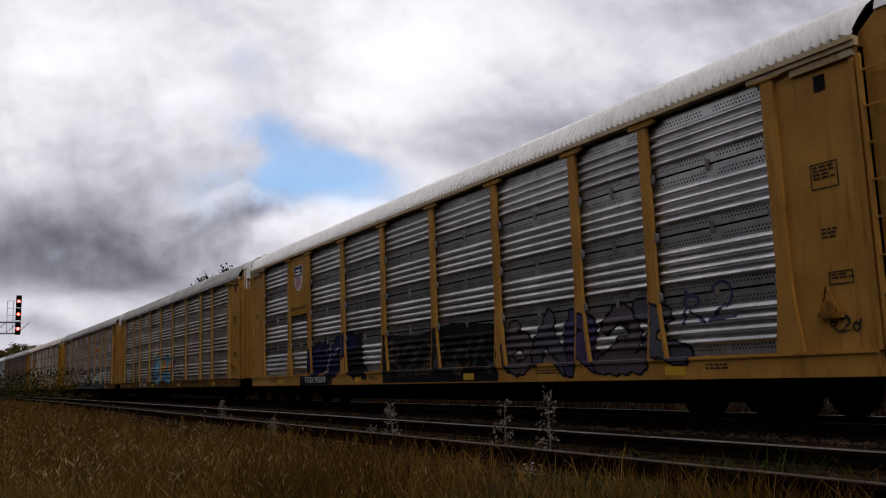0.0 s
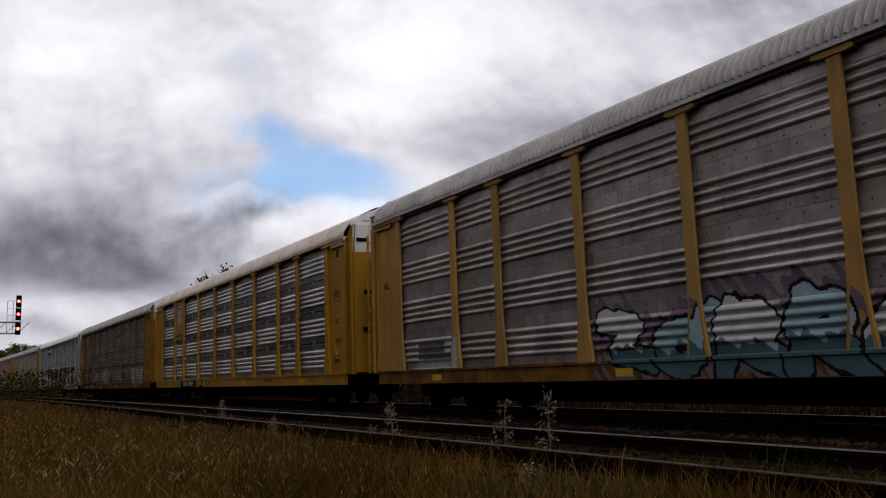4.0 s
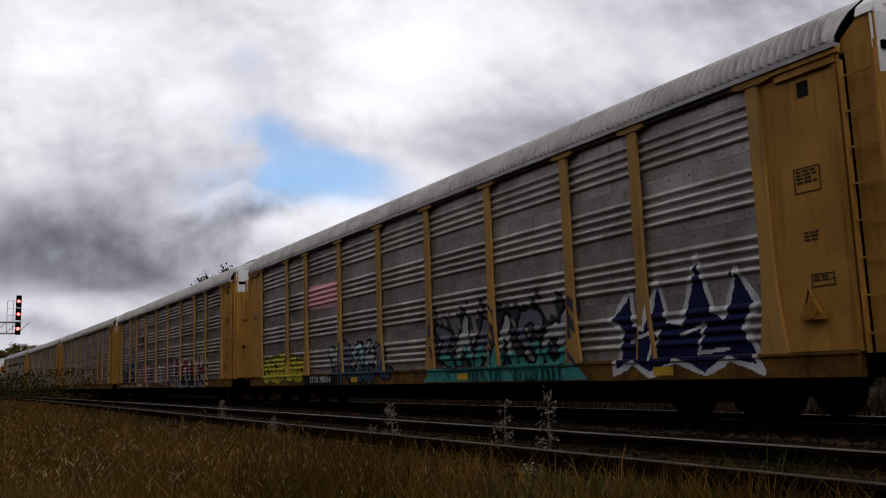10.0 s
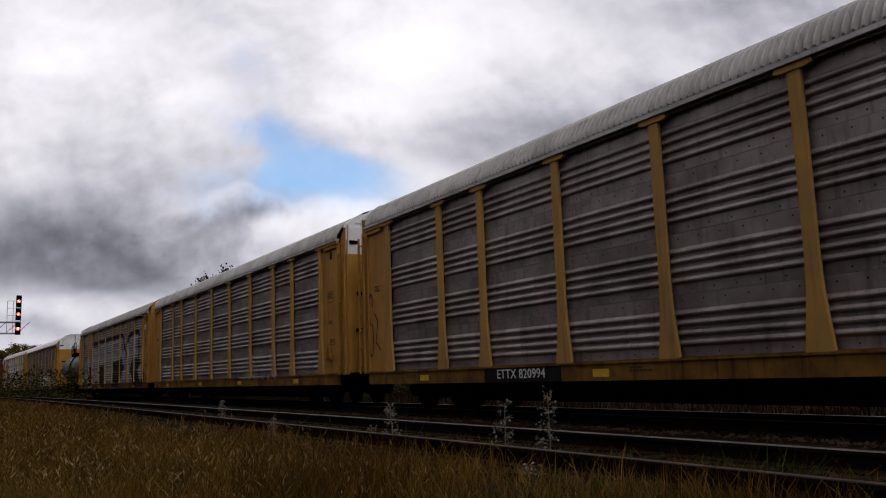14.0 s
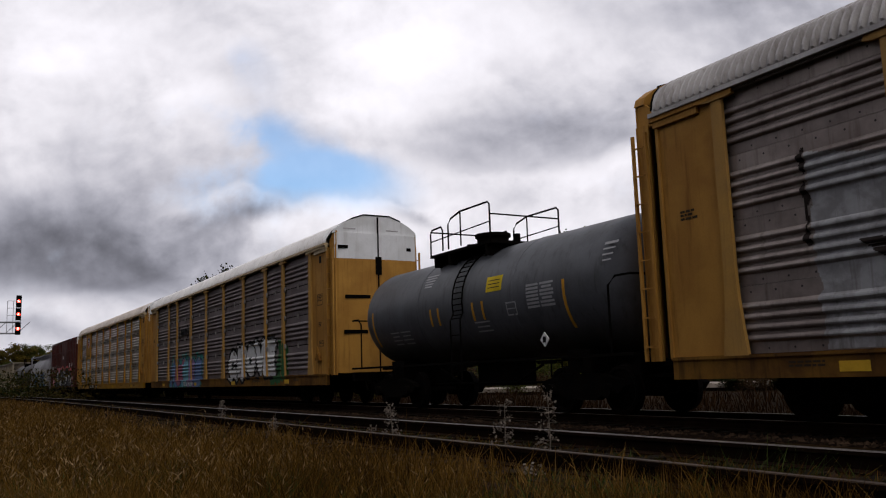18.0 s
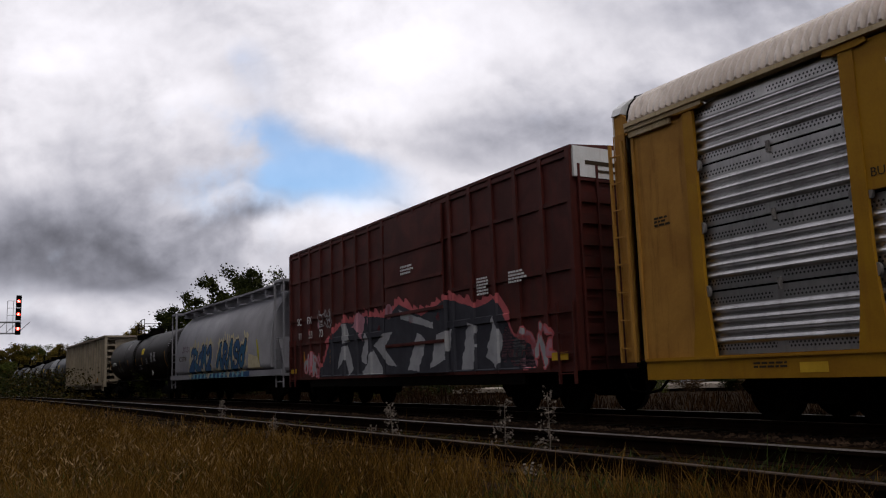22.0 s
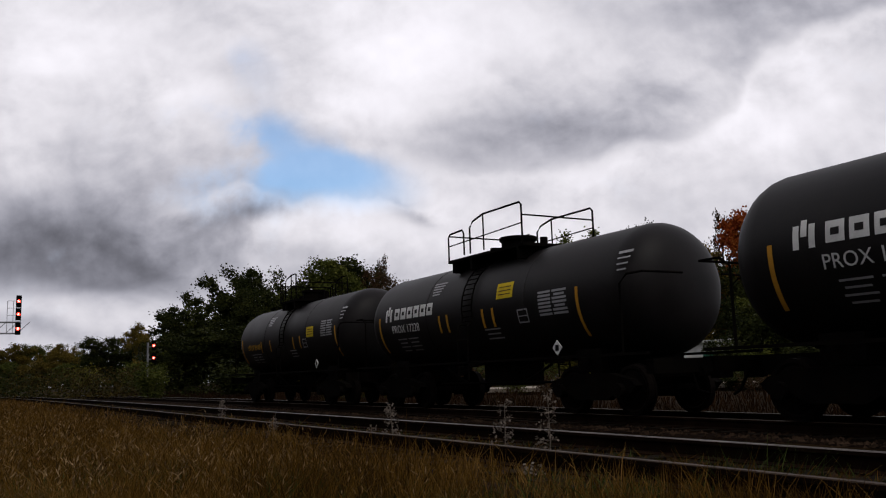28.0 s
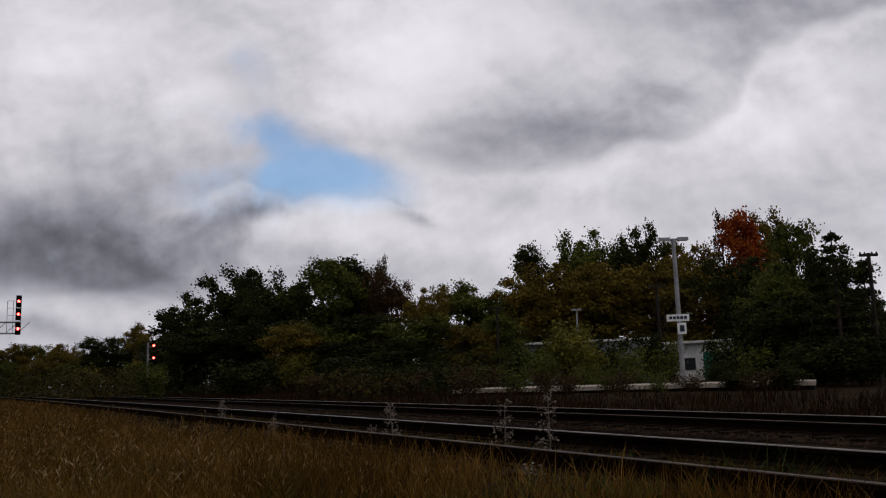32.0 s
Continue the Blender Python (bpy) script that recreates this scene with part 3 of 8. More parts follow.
def sheet_mesh(w, gap):
    m = Mesh()
    prof = [(-SIDE + 0.03 + d, z) for z, d in SHEET_PTS]
    prof[-1] = (prof[-1][0], SHEET - gap)
    prof += [(-SIDE + 0.11, SHEET - gap), (-SIDE + 0.11, 0.0)]
    return m.sweep_x(prof, 0.0, w)


def post_mesh(flare):
    m = Mesh()
    lo, hi = SILL_HI - 0.02, EAVE
    out = [(0.105, hi), (0.108, 2.3), (0.125, 1.85), (0.165 if flare else 0.12, 1.45), (0.20 if flare else 0.12, 1.2), (0.225 if flare else 0.12, lo)]
    front = [(x, z) for x, z in out] + [(-x, z) for x, z in reversed(out)]
    m.rings([[(x, y, z) for x, z in front] for y in (-SIDE - 0.035, -SIDE + 0.03)])
    head = [(-0.33, hi - 0.035), (-0.30, hi + 0.045), (0.30, hi + 0.045), (0.33, hi - 0.035), (0.20, hi - 0.06), (-0.20, hi - 0.06)]
    m.rings([[(x, y, z) for x, z in head] for y in (-SIDE - 0.055, -SIDE + 0.02)])
    return m


ROOF_ARC = [(-1.545, 5.05), (-1.543, 5.085), (-1.524, 5.165), (-1.44, 5.34), (-1.33, 5.50), (-1.14, 5.665), (-0.86, 5.82), (-0.48, 5.94), (0, 5.975)]


def roof_mesh():
    """Ribbed roof: pressed ribs climb the slopes and die out in a smooth crown."""
    m = Mesh()
    arc = ROOF_ARC + [(-y, z) for y, z in reversed(ROOF_ARC[:-1])]
    swell = [0.0, 0.9, 1.0, 1.0, 1.0, 0.55, 0.12, 0.0, 0.0]
    swell = swell + list(reversed(swell[:-1]))
    rings = []
    x = -HALF + 0.45
    while x < HALF - 0.58:
        for dx, k in ((0.0, 0.0), (0.060, 0.0), (0.080, 1.0), (0.118, 1.0)):
            rings.append([(x + dx, y * (1 + 0.052 * k * w), z + 0.045 * k * w) for (y, z), w in zip(arc, swell)])
        x += 0.145
    rings.append([(HALF - 0.40 + (z - 5.14) * 0.34, y, z) for y, z in arc])
    rings.insert(0, [(-HALF + 0.40 - (z - 5.14) * 0.34, y, z) for y, z in arc])
    m.rings(rings, closed=False)
    return m


def auto_rack(word, panel, frame_mat, roof_mat, end_mat, top_mat, logo=None, enclosed=False, flare=True, label=""):
    """One covered auto carrier car: flat car, ribbed roof, corrugated sides between posts, end panels, ladders."""
    car = thing("auto_carrier_car", label, "freight car", "cars of the train")
    # flat car under the rack
    for s in (-1, 1):
        m = Mesh()
        y0, y1 = sorted((s * (SIDE - 0.10), s * (SIDE + 0.02)))
        m.box(-HALF + 0.5, HALF - 0.5, y0, y1, SILL_LO, SILL_HI)
        y0, y1 = sorted((s * (SIDE - 0.14), s * (SIDE + 0.05)))
        m.box(-HALF + 0.5, HALF - 0.5, y0, y1, SILL_HI - 0.05, SILL_HI - 0.015)
        part("side_sill", m, frame_mat if word in ("fresh", "grey") else SILL_RUST, car)
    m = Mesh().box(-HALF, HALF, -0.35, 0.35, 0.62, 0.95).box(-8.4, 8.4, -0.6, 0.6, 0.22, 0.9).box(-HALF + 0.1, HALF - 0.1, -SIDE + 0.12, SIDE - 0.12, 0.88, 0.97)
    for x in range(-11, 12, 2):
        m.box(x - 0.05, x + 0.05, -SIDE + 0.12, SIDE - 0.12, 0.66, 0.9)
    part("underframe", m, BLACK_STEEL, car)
    m = Mesh().tube([(-8.3, -1.28, 0.50), (8.3, -1.28, 0.50)], 0.018, 6)
    for x in range(-8, 9, 4):
        m.box(x - 0.02, x + 0.02, -1.30, -1.26, 0.48, 0.66)
    part("brake_pipe", m, RAIL_RUST, car)
    m = Mesh().cyl((2.2, -0.95, 0.5), (3.3, -0.95, 0.5), 0.18, 14)
    part("air_reservoir", m, BLACK_STEEL, car)
    part("roof", shared(("roof",), roof_mesh), roof_mat, car)
    beam = BEAM_DUSTY if word in ("fresh", "dark") else end_mat if word == "grey" else roof_mat
    for s in (-1, 1):
        y0, y1 = sorted((s * (SIDE - 0.06), s * (SIDE + 0.090)))
        part("roof_rail", Mesh().box(-HALF + 0.38, HALF - 0.38, y0, y1, EAVE + 0.045, EAVE + 0.115), beam, car)
        if beam is roof_mat:
            part("top_trim", Mesh().box(-HALF + 1.9, HALF - 1.9, *sorted((s * (SIDE - 0.03), s * (SIDE + 0.02))), EAVE + 0.002, EAVE + 0.02), CLIP_STEEL, car, "thin pale trim under the roof rail")
    # near and far sides: posts and sheets
    x = HALF - END
    turn = pose(0, 0, 0, 0, 0, 180)
    gap = 0.034 if panel is SILVER or word == "dark" else 0.006
    post = shared(("post", flare), lambda: post_mesh(flare))
    edges = [x]
    for w in BAYS:
        edges.append(edges[-1] - w)
    post_mat = POST_PALE if word in ("dull", "dark", "end") else POST_BROWN if word == "rusty" else frame_mat
    for i, e in enumerate(edges):
        part("side_post", post, post_mat, car, at=pose(e, 0, 0))
        part("side_post", post, post_mat, car, at=turn @ pose(-e, 0, 0))
    if gap > 0.01:
        clip = shared(("clip",), lambda: Mesh().box(-0.025, 0.025, -SIDE + 0.045, -SIDE + 0.09, -0.09, 0.08).box(-0.015, 0.015, -SIDE + 0.03, -SIDE + 0.05, -0.04, 0.04))
        lug = shared(("lug",), lambda: Mesh().rings([[(0.055 * math.cos(a), y, 0.09 * math.sin(a)) for a in (math.pi * (q / 8 - 0.5) for q in range(9))] for y in (-SIDE - 0.01, -SIDE + 0.05)]))
        for i, w in enumerate(BAYS):
            for k in (1, 2, 3):
                z = SILL_HI + 0.005 + k * SHEET - 0.017
                if logo and i == 7 and k == 3:
                    continue
                part("seam_clip", clip, CLIP_STEEL, car, at=pose(edges[i] - w / 2, 0, z))
                part("post_lug", lug, CLIP_STEEL, car, at=pose(edges[i + 1] + 0.115, 0, z))
                part("post_lug", lug, CLIP_STEEL, car, at=pose(edges[i] - 0.115, 2 * (-SIDE + 0.02), z, 0, 0, 180))
    for i, w in enumerate(BAYS):
        x0 = edges[i + 1] + 0.05
        ww = round(w - 0.10, 3)
        me = shared(("side_sheet", ww, gap), lambda: sheet_mesh(ww, gap))
        for k in range(4):
            if logo and i == 7 and k >= 2:
                continue
            part("side_sheet", me, panel, car, at=pose(x0, 0, SILL_HI + 0.005 + k * SHEET))
            part("side_sheet", me, panel, car, at=turn @ pose(-x0 - ww, 0, SILL_HI + 0.005 + k * SHEET))
        if logo and i == 7:
            z0 = SILL_HI + 0.005 + 2.0 * SHEET
            part("emblem_panel", Mesh().box(x0, x0 + ww, -SIDE - 0.012, -SIDE + 0.06, z0, EAVE), logo, car, "flat painted panel")
            part("emblem_panel", Mesh().box(-x0 - ww, -x0, SIDE - 0.06, SIDE + 0.012, z0, EAVE), logo, car, "flat painted panel")
    # black box fills the car so open seams look like its shaded inside
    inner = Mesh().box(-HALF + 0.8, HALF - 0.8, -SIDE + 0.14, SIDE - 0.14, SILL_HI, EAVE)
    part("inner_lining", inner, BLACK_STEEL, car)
    # ends
    for s in (-1, 1):
        e = s * HALF
        for sy in (-1, 1):
            m = Mesh()
            a, b = sorted((s * (HALF - END + 0.08), s * (HALF - 0.45)))
            y0, y1 = sorted((sy * (SIDE - 0.10), sy * (SIDE - 0.03)))
            m.box(a, b, y0, y1, SILL_HI, EAVE)
            part("end_side_panel", m, end_mat, car)
            part("panel_edge", Mesh().box(*sorted((s * (HALF - 0.50), s * (HALF - 0.44))), *sorted((sy * (SIDE - 0.12), sy * (SIDE + 0.005))), SILL_HI - 0.02, EAVE), end_mat, car)
            m = Mesh()
            m.box(*sorted((s * (HALF - END - 0.32), s * (HALF - 0.36))), *sorted((sy * (SIDE - 0.02), sy * (SIDE + 0.06))), EAVE - 0.03, EAVE + 0.05)
            m.box(*sorted((s * (HALF - END + 0.4), s * (HALF - 0.42))), *sorted((sy * (SIDE - 0.03), sy * (SIDE + 0.03))), EAVE - 0.14, EAVE - 0.03)
            part("end_beam", m, beam if beam is BEAM_DUSTY else end_mat, car)
            # solid black strip stands in for the shade between end panel and ladder
            part("door_gap", Mesh().box(*sorted((s * (HALF - 0.42), s * (HALF - (0.22 if s < 0 else 0.36)))), *sorted((sy * (SIDE - 0.22), sy * (SIDE - 0.16))), SILL_HI, EAVE), BLACK_STEEL, car, "black strip standing for the shade in the gap beside the end panel")
            m = Mesh()
            m.box(*sorted((s * (HALF - (0.20 if s < 0 else 0.34)), s * (HALF + 0.10))), *sorted((sy * (SIDE - 0.12), sy * (SIDE - 0.08))), SILL_HI - 0.05, EAVE + 0.02)
            part("corner_panel", m, end_mat, car)
            ladder(car, s * (HALF - (0.05 if s < 0 else 0.13)), -SIDE - 0.01 if sy < 0 else SIDE + 0.01, SILL_HI - 0.05, EAVE - 0.14, end_mat, 0.26 if s < 0 else 0.42, 8)
            # gusset between the roof's end and the doors
            g = [(HALF - 0.42, EAVE - 0.02), (HALF + 0.10, EAVE - 0.02), (HALF + 0.10, 5.42), (HALF - 0.06, 5.42), (HALF - 0.40, ROOF_FOOT)]
            part("corner_gusset", Mesh().rings([[(s * x, sy * y, z) for x, z in g] for y in (SIDE - 0.16, SIDE - 0.10)]), end_mat, car)
        # bulged end doors: yellow below, painted top that follows the roof's outline
        lo = []
        for q in range(9):
            a = math.pi * q / 8
            lo.append((e + s * (0.06 + 0.13 * math.sin(a) ** 0.6), -math.cos(a) * (SIDE - 0.07)))
        part("end_door", Mesh().rings([[(p, q, z) for p, q in lo] for z in (SILL_HI, 4.54)]), end_mat, car)
        part("end_door_top", Mesh().rings([[(p, q, z) for p, q in lo] for z in (4.542, 5.36)]), top_mat, car, "white painted top of the end doors" if top_mat is WHITE_END else "")
        cap = [(-1.45, 5.362), (-1.40, 5.50), (-1.14, 5.69), (-0.82, 5.84), (-0.46, 5.965), (0, 5.995)]
        cap = cap + [(-y, z) for y, z in reversed(cap[:-1])]
        part("roof_end_cap", Mesh().rings([[(xx, y, z) for y, z in cap] for xx in (e - s * 0.14, e + s * 0.10)]), top_mat, car)
        part("roof_edge_trim", Mesh().tube([(e - s * (0.40 - (z - 5.14) * 0.34), y, z) for y, z in ROOF_ARC[2:6]] + [(e + s * 0.10, -0.84, 5.84), (e + s * 0.11, -0.46, 5.975), (e + s * 0.11, 0.46, 5.975), (e + s * 0.10, 0.84, 5.84)] + [(e - s * (0.40 - (z - 5.14) * 0.34), -y, z) for y, z in reversed(ROOF_ARC[2:6])], 0.022, 6), BLACK_STEEL, car, "black edging along the end of the roof")
        m = Mesh().box(*sorted((e + s * 0.175, e + s * 0.20)), -0.025, 0.025, SILL_HI, 5.9)
        m.box(*sorted((e + s * 0.18, e + s * 0.23)), -0.10, 0.10, 4.05, 4.62)
        part("door_seam", m, BLACK_STEEL, car)
        for y0, y1, z in ((-1.36, -0.42, 4.90), (0.42, 1.2, 4.90), (-1.15, -0.30, 3.34), (0.3, 1.0, 3.34), (-1.2, -0.4, 2.25)):
            part("door_handhold", Mesh().box(*sorted((e + s * 0.08, e + s * (0.165 if y0 < -1.3 or y1 > 1.1 else 0.195))), y0, y1, z - 0.05, z + 0.06), BLACK_STEEL, car)
        for y, z, w in ((-0.95, 5.40, 0.42), (0.55, 5.40, 0.42)):
            part("stencil_line", Mesh().box(*sorted((e + s * 0.09, e + s * 0.108)), y - w / 2, y + w / 2, z + 0.08, z + 0.12), ROOF_GREY, car)
    add_bogies(car, (-10.0, 10.0))
    add_couplers(car, HALF, 0.75)
    return car


def ring(r, x, n=32, zc=0.0, flat=1.0):
    return [(x, r * math.cos(t), zc + r * math.sin(t) * flat) for t in (2 * math.pi * j / n for j in range(n))]


def tank_car(half, radius, zc, mat, label, deck=(-1.85, 0.95)):
    """A tank car: shell with dished heads, saddle frame, walkway and rails on top, ladders, bogies."""
    car = thing("tank_car", label, "freight car", "cars of the train")
    m = Mesh()
    rings = []
    for i in range(9):
        a = math.pi / 2 * i / 8
        rings.append(ring(max(0.02, radius * math.sin(a) ** 0.8), -half + 0.75 * (1 - math.sin(a) ** 1.0) * 0 + 0.78 * (1 - math.cos(math.pi / 2 - a)) * 0 - 0.0 + 0.8 * (1 - math.cos(a)), 40, zc))
    body = rings + [[(-x, y, z) for x, y, z in r] for r in reversed(rings)]
    m.rings(body)
    part("tank_shell", m, mat, car, smooth=True)
    for x in (-half * 0.36, half * 0.02, half * 0.38):
        part("shell_band", Mesh().rings([ring(radius + d, x + o, 40, zc) for o, d in ((-0.035, 0.0), (-0.03, 0.008), (0.03, 0.008), (0.035, 0.0))], caps=False), mat, car)
    for s in (-1, 1):
        sill = part("stub_sill", Mesh().box(*sorted((s * (half + 0.3), s * (half - 2.6))), -0.35, 0.35, 0.68, 1.0), BLACK_STEEL, car)
        part("saddle", Mesh().box(*sorted((s * (half - 2.2), s * (half - 1.5))), -1.0, 1.0, 0.8, 1.25), BLACK_STEEL, sill)
        part("end_sill", Mesh().box(*sorted((s * (half + 0.12), s * (half + 0.3))), -1.4, 1.4, 0.75, 1.0), BLACK_STEEL, sill)
    for sy in (-1, 1):
        m = Mesh()
        m.box(-half - 0.2, half + 0.2, *sorted((sy * 1.36, sy * 1.46)), 1.08, 1.13)
        for x in (-half + 1.8, 0, half - 1.8):
            m.box(x - 0.05, x + 0.05, *sorted((sy * 0.9, sy * 1.42)), 1.03, 1.12)
        part("running_board", m, BLACK_STEEL, car)
        for s in (-1, 1):
            m = Mesh()
            m.tube([(s * (half - 0.4), sy * 1.42, 1.1), (s * (half - 0.4), sy * 1.42, 2.35), (s * (half - 0.2), sy * 1.42, 2.5), (s * (half + 0.2), sy * 1.42, 2.5), (s * (half + 0.22), sy * 0.5, 2.5)], 0.022, 6)
            part("end_handrail", m, BLACK_STEEL, car)
    top = zc + radius
    x0, x1 = deck
    xm = x0 + 0.32 * (x1 - x0)
    m = Mesh().box(x0 - 0.05, x1 + 0.03, -1.0, 1.0, top - 0.02, top + 0.05)
    for x in (x0 + 0.2, xm, x1 - 0.2):
        m.box(x - 0.04, x + 0.04, -1.0, 1.0, top - 0.28, top - 0.02)
    part("top_walkway", m, BLACK_STEEL, car)
    for sy in (-1, 1):
        m = Mesh()
        m.tube([(x0, sy, top), (x0, sy, top + 0.62), (x0 + 0.08, sy, top + 0.7), (xm - 0.35, sy, top + 0.72), (xm - 0.28, sy, top + 0.62), (xm - 0.28, sy, top + 0.1)], 0.024, 6)
        m.tube([(xm, sy, top + 0.1), (xm, sy, top + 0.72), (xm + 0.15, sy, top + 0.85), (xm + 0.6, sy, top + 0.95), (x1 - 0.07, sy, top + 0.95), (x1, sy, top + 0.88), (x1, sy, top)], 0.024, 6)
        m.tube([(xm + 0.6, sy, top + 0.1), (xm + 0.6, sy, top + 0.95)], 0.02, 5)
        m.tube([(x0, sy, top + 0.40), (x1, sy, top + 0.48)], 0.016, 5)
        part("safety_rail", m, BLACK_STEEL, car)
    for x in (x0, x1):
        part("cross_rail", Mesh().tube([(x, -1, top + 0.66), (x, 1, top + 0.66)], 0.02, 5), BLACK_STEEL, car)
    xd = (x0 + x1) / 2
    m = Mesh().cyl((xd, 0, top - 0.1), (xd, 0, top + 0.36), 0.40, 18)
    m.cyl((xd, 0, top + 0.36), (xd, 0, top + 0.44), 0.45, 18)
    part("manway_dome", m, BLACK_STEEL, car)
    part("valve", Mesh().cyl((xd + 0.75, 0.2, top - 0.1), (xd + 0.75, 0.2, top + 0.35), 0.09, 10), BLACK_STEEL, car)
    part("valve", Mesh().cyl((xd - 0.7, -0.2, top - 0.1), (xd - 0.7, -0.2, top + 0.28), 0.12, 10), BLACK_STEEL, car)
    for sy in (-1, 1):
        m = Mesh()
        pts = []
        for i in range(8):
            a = math.radians(-10 + 80 * i / 7)
            pts.append((0, sy * (radius + 0.05) * math.cos(a), zc + (radius + 0.05) * math.sin(a)))
        pts = [(0, sy * 1.45, 0.7), (0, sy * 1.45, zc - 0.4)] + pts
        for dx in (-0.22, 0.22):
            m.tube([(dx, b, c) for a, b, c in pts], 0.02, 5)
        for i in range(len(pts) - 1):
            for k in (0.25, 0.75):
                p = Vector(pts[i]).lerp(Vector(pts[i + 1]), k)
                m.tube([(-0.22, p.y, p.z), (0.22, p.y, p.z)], 0.014, 5)
        part("side_ladder", m, BLACK_STEEL, car)
    m = Mesh().box(-0.9, 0.7, -0.3, 0.3, 0.55, zc - radius + 0.2)
    m.tube([(-2.5, -0.6, 0.62), (2.5, -0.6, 0.62)], 0.03, 6).tube([(-2.2, -0.6, 1.0), (-1.2, -0.6, 0.62)], 0.03, 6).tube([(2.2, -0.6, 1.0), (1.2, -0.6, 0.62)], 0.03, 6)
    part("bottom_outlet", m, BLACK_STEEL, car)
    add_bogies(car, (-half + 1.75, half - 1.75))
    add_couplers(car, half + 0.25, 0.35)
    return car


def on_tank(car, x, w, z, h, radius, zc, mat, name="marking", label=""):
    """A thin marking that follows the shell's curve, on the side towards the camera."""
    m = Mesh()
    a0, a1 = math.asin(max(-0.98, min(0.98, (z - h / 2 - zc) / radius))), math.asin(max(-0.98, min(0.98, (z + h / 2 - zc) / radius)))
    n = 7
    rings = []
    for i in range(n):
        a = a0 + (a1 - a0) * i / (n - 1)
        y, zz = -(radius + 0.006) * math.cos(a), zc + (radius + 0.006) * math.sin(a)
        rings.append([(x - w / 2, y, zz), (x + w / 2, y, zz)])
    m.rings(rings, closed=False)
    return part(name, m, mat, car, label)


def tank_text(car, body, x, z, size, radius, zc, mat, stretch=1.0):
    a = math.asin((z - zc) / radius)
    ob = part("lettering", text_data(body, size), mat, car)
    ob.matrix_basis = pose(x, -(radius + 0.012) * math.cos(a), zc + (radius + 0.012) * math.sin(a), 90 - math.degrees(a)) @ Matrix.Diagonal((stretch, 1, 1, 1))
    return ob


def box_car(half, label):
    car = thing("box_car", label, "freight car", "cars of the train")
    w, lo, hi = 1.5, 0.85, 5.08
    part("body", Mesh().box(-half, half, -w, w, lo, hi), BOX_RED, car)
    part("roof", Mesh().sweep_x([(-w - 0.03, hi), (-w - 0.03, hi + 0.07), (0, hi + 0.2), (w + 0.03, hi + 0.07), (w + 0.03, hi)], -half - 0.03, half + 0.03), BOX_RED, car)
    for sy in (-1, 1):
        n = 17
        for i in range(n + 1):
            x = -half + 0.04 + (2 * half - 0.08) * i / n
            m = Mesh()
            y0, y1 = sorted((sy * (w - 0.01), sy * (w + 0.055)))
            m.box(x - 0.06, x + 0.06, y0, y1, lo, hi)
            part("side_post", m, BOX_RED, car)
        for z in (lo + 0.02, lo + 1.15, lo + 1.95, lo + 3.25, hi - 0.1):
            m = Mesh()
            y0, y1 = sorted((sy * (w - 0.01), sy * (w + 0.04)))
            m.box(-half, half, y0, y1, z - 0.04, z + 0.05)
            part("side_rib", m, BOX_RED, car)
        m = Mesh()
        y0, y1 = sorted((sy * (w + 0.06), sy * (w + 0.10)))
        m.box(-0.2, 2.9, y0, y1, lo + 0.05, hi - 0.15)
        door = part("sliding_door", m, BOX_RED, car)
        for z in (1.6, 2.4, 3.2, 4.0):
            part("door_rib", Mesh().box(-0.2, 2.9, *sorted((sy * (w + 0.09), sy * (w + 0.13))), z, z + 0.08), BOX_RED, door)
        part("side_sill", Mesh().box(-half + 1.8, half - 1.8, *sorted((sy * (w - 0.1), sy * (w + 0.02))), lo - 0.25, lo), BLACK_STEEL, car)
    for s in (-1, 1):
        m = Mesh()
        for i in range(9):
            z = lo + 0.25 + i * 0.42
            m.box(*sorted((s * (half - 0.01), s * (half + 0.06))), -w + 0.15, w - 0.15, z, z + 0.2)
        part("ribbed_end", m, BOX_RED, car)
        part("end_top_band", Mesh().box(*sorted((s * (half - 0.01), s * (half + 0.07))), -w + 0.02, w - 0.02, hi - 0.55, hi + 0.05), WHITE_END, car, "white painted band at the top of the end")
        for sy in (-1, 1):
            ladder(car, s * (half - 0.32), sy * (w + 0.08), lo - 0.25, lo + 1.3, BOX_RED, 0.42, 4)
            ladder(car, s * (half + 0.06), sy * (w - 0.35), lo, hi - 0.3, BOX_RED, 0.4, 10, along_y=True)
    part("underframe", Mesh().box(-half, half, -0.35, 0.35, 0.65, lo).box(-half + 0.4, half - 0.4, -w + 0.1, w - 0.1, lo - 0.08, lo), BLACK_STEEL, car)
    add_bogies(car, (-half + 2.0, half - 2.0))
    add_couplers(car, half, 0.55)
    return car


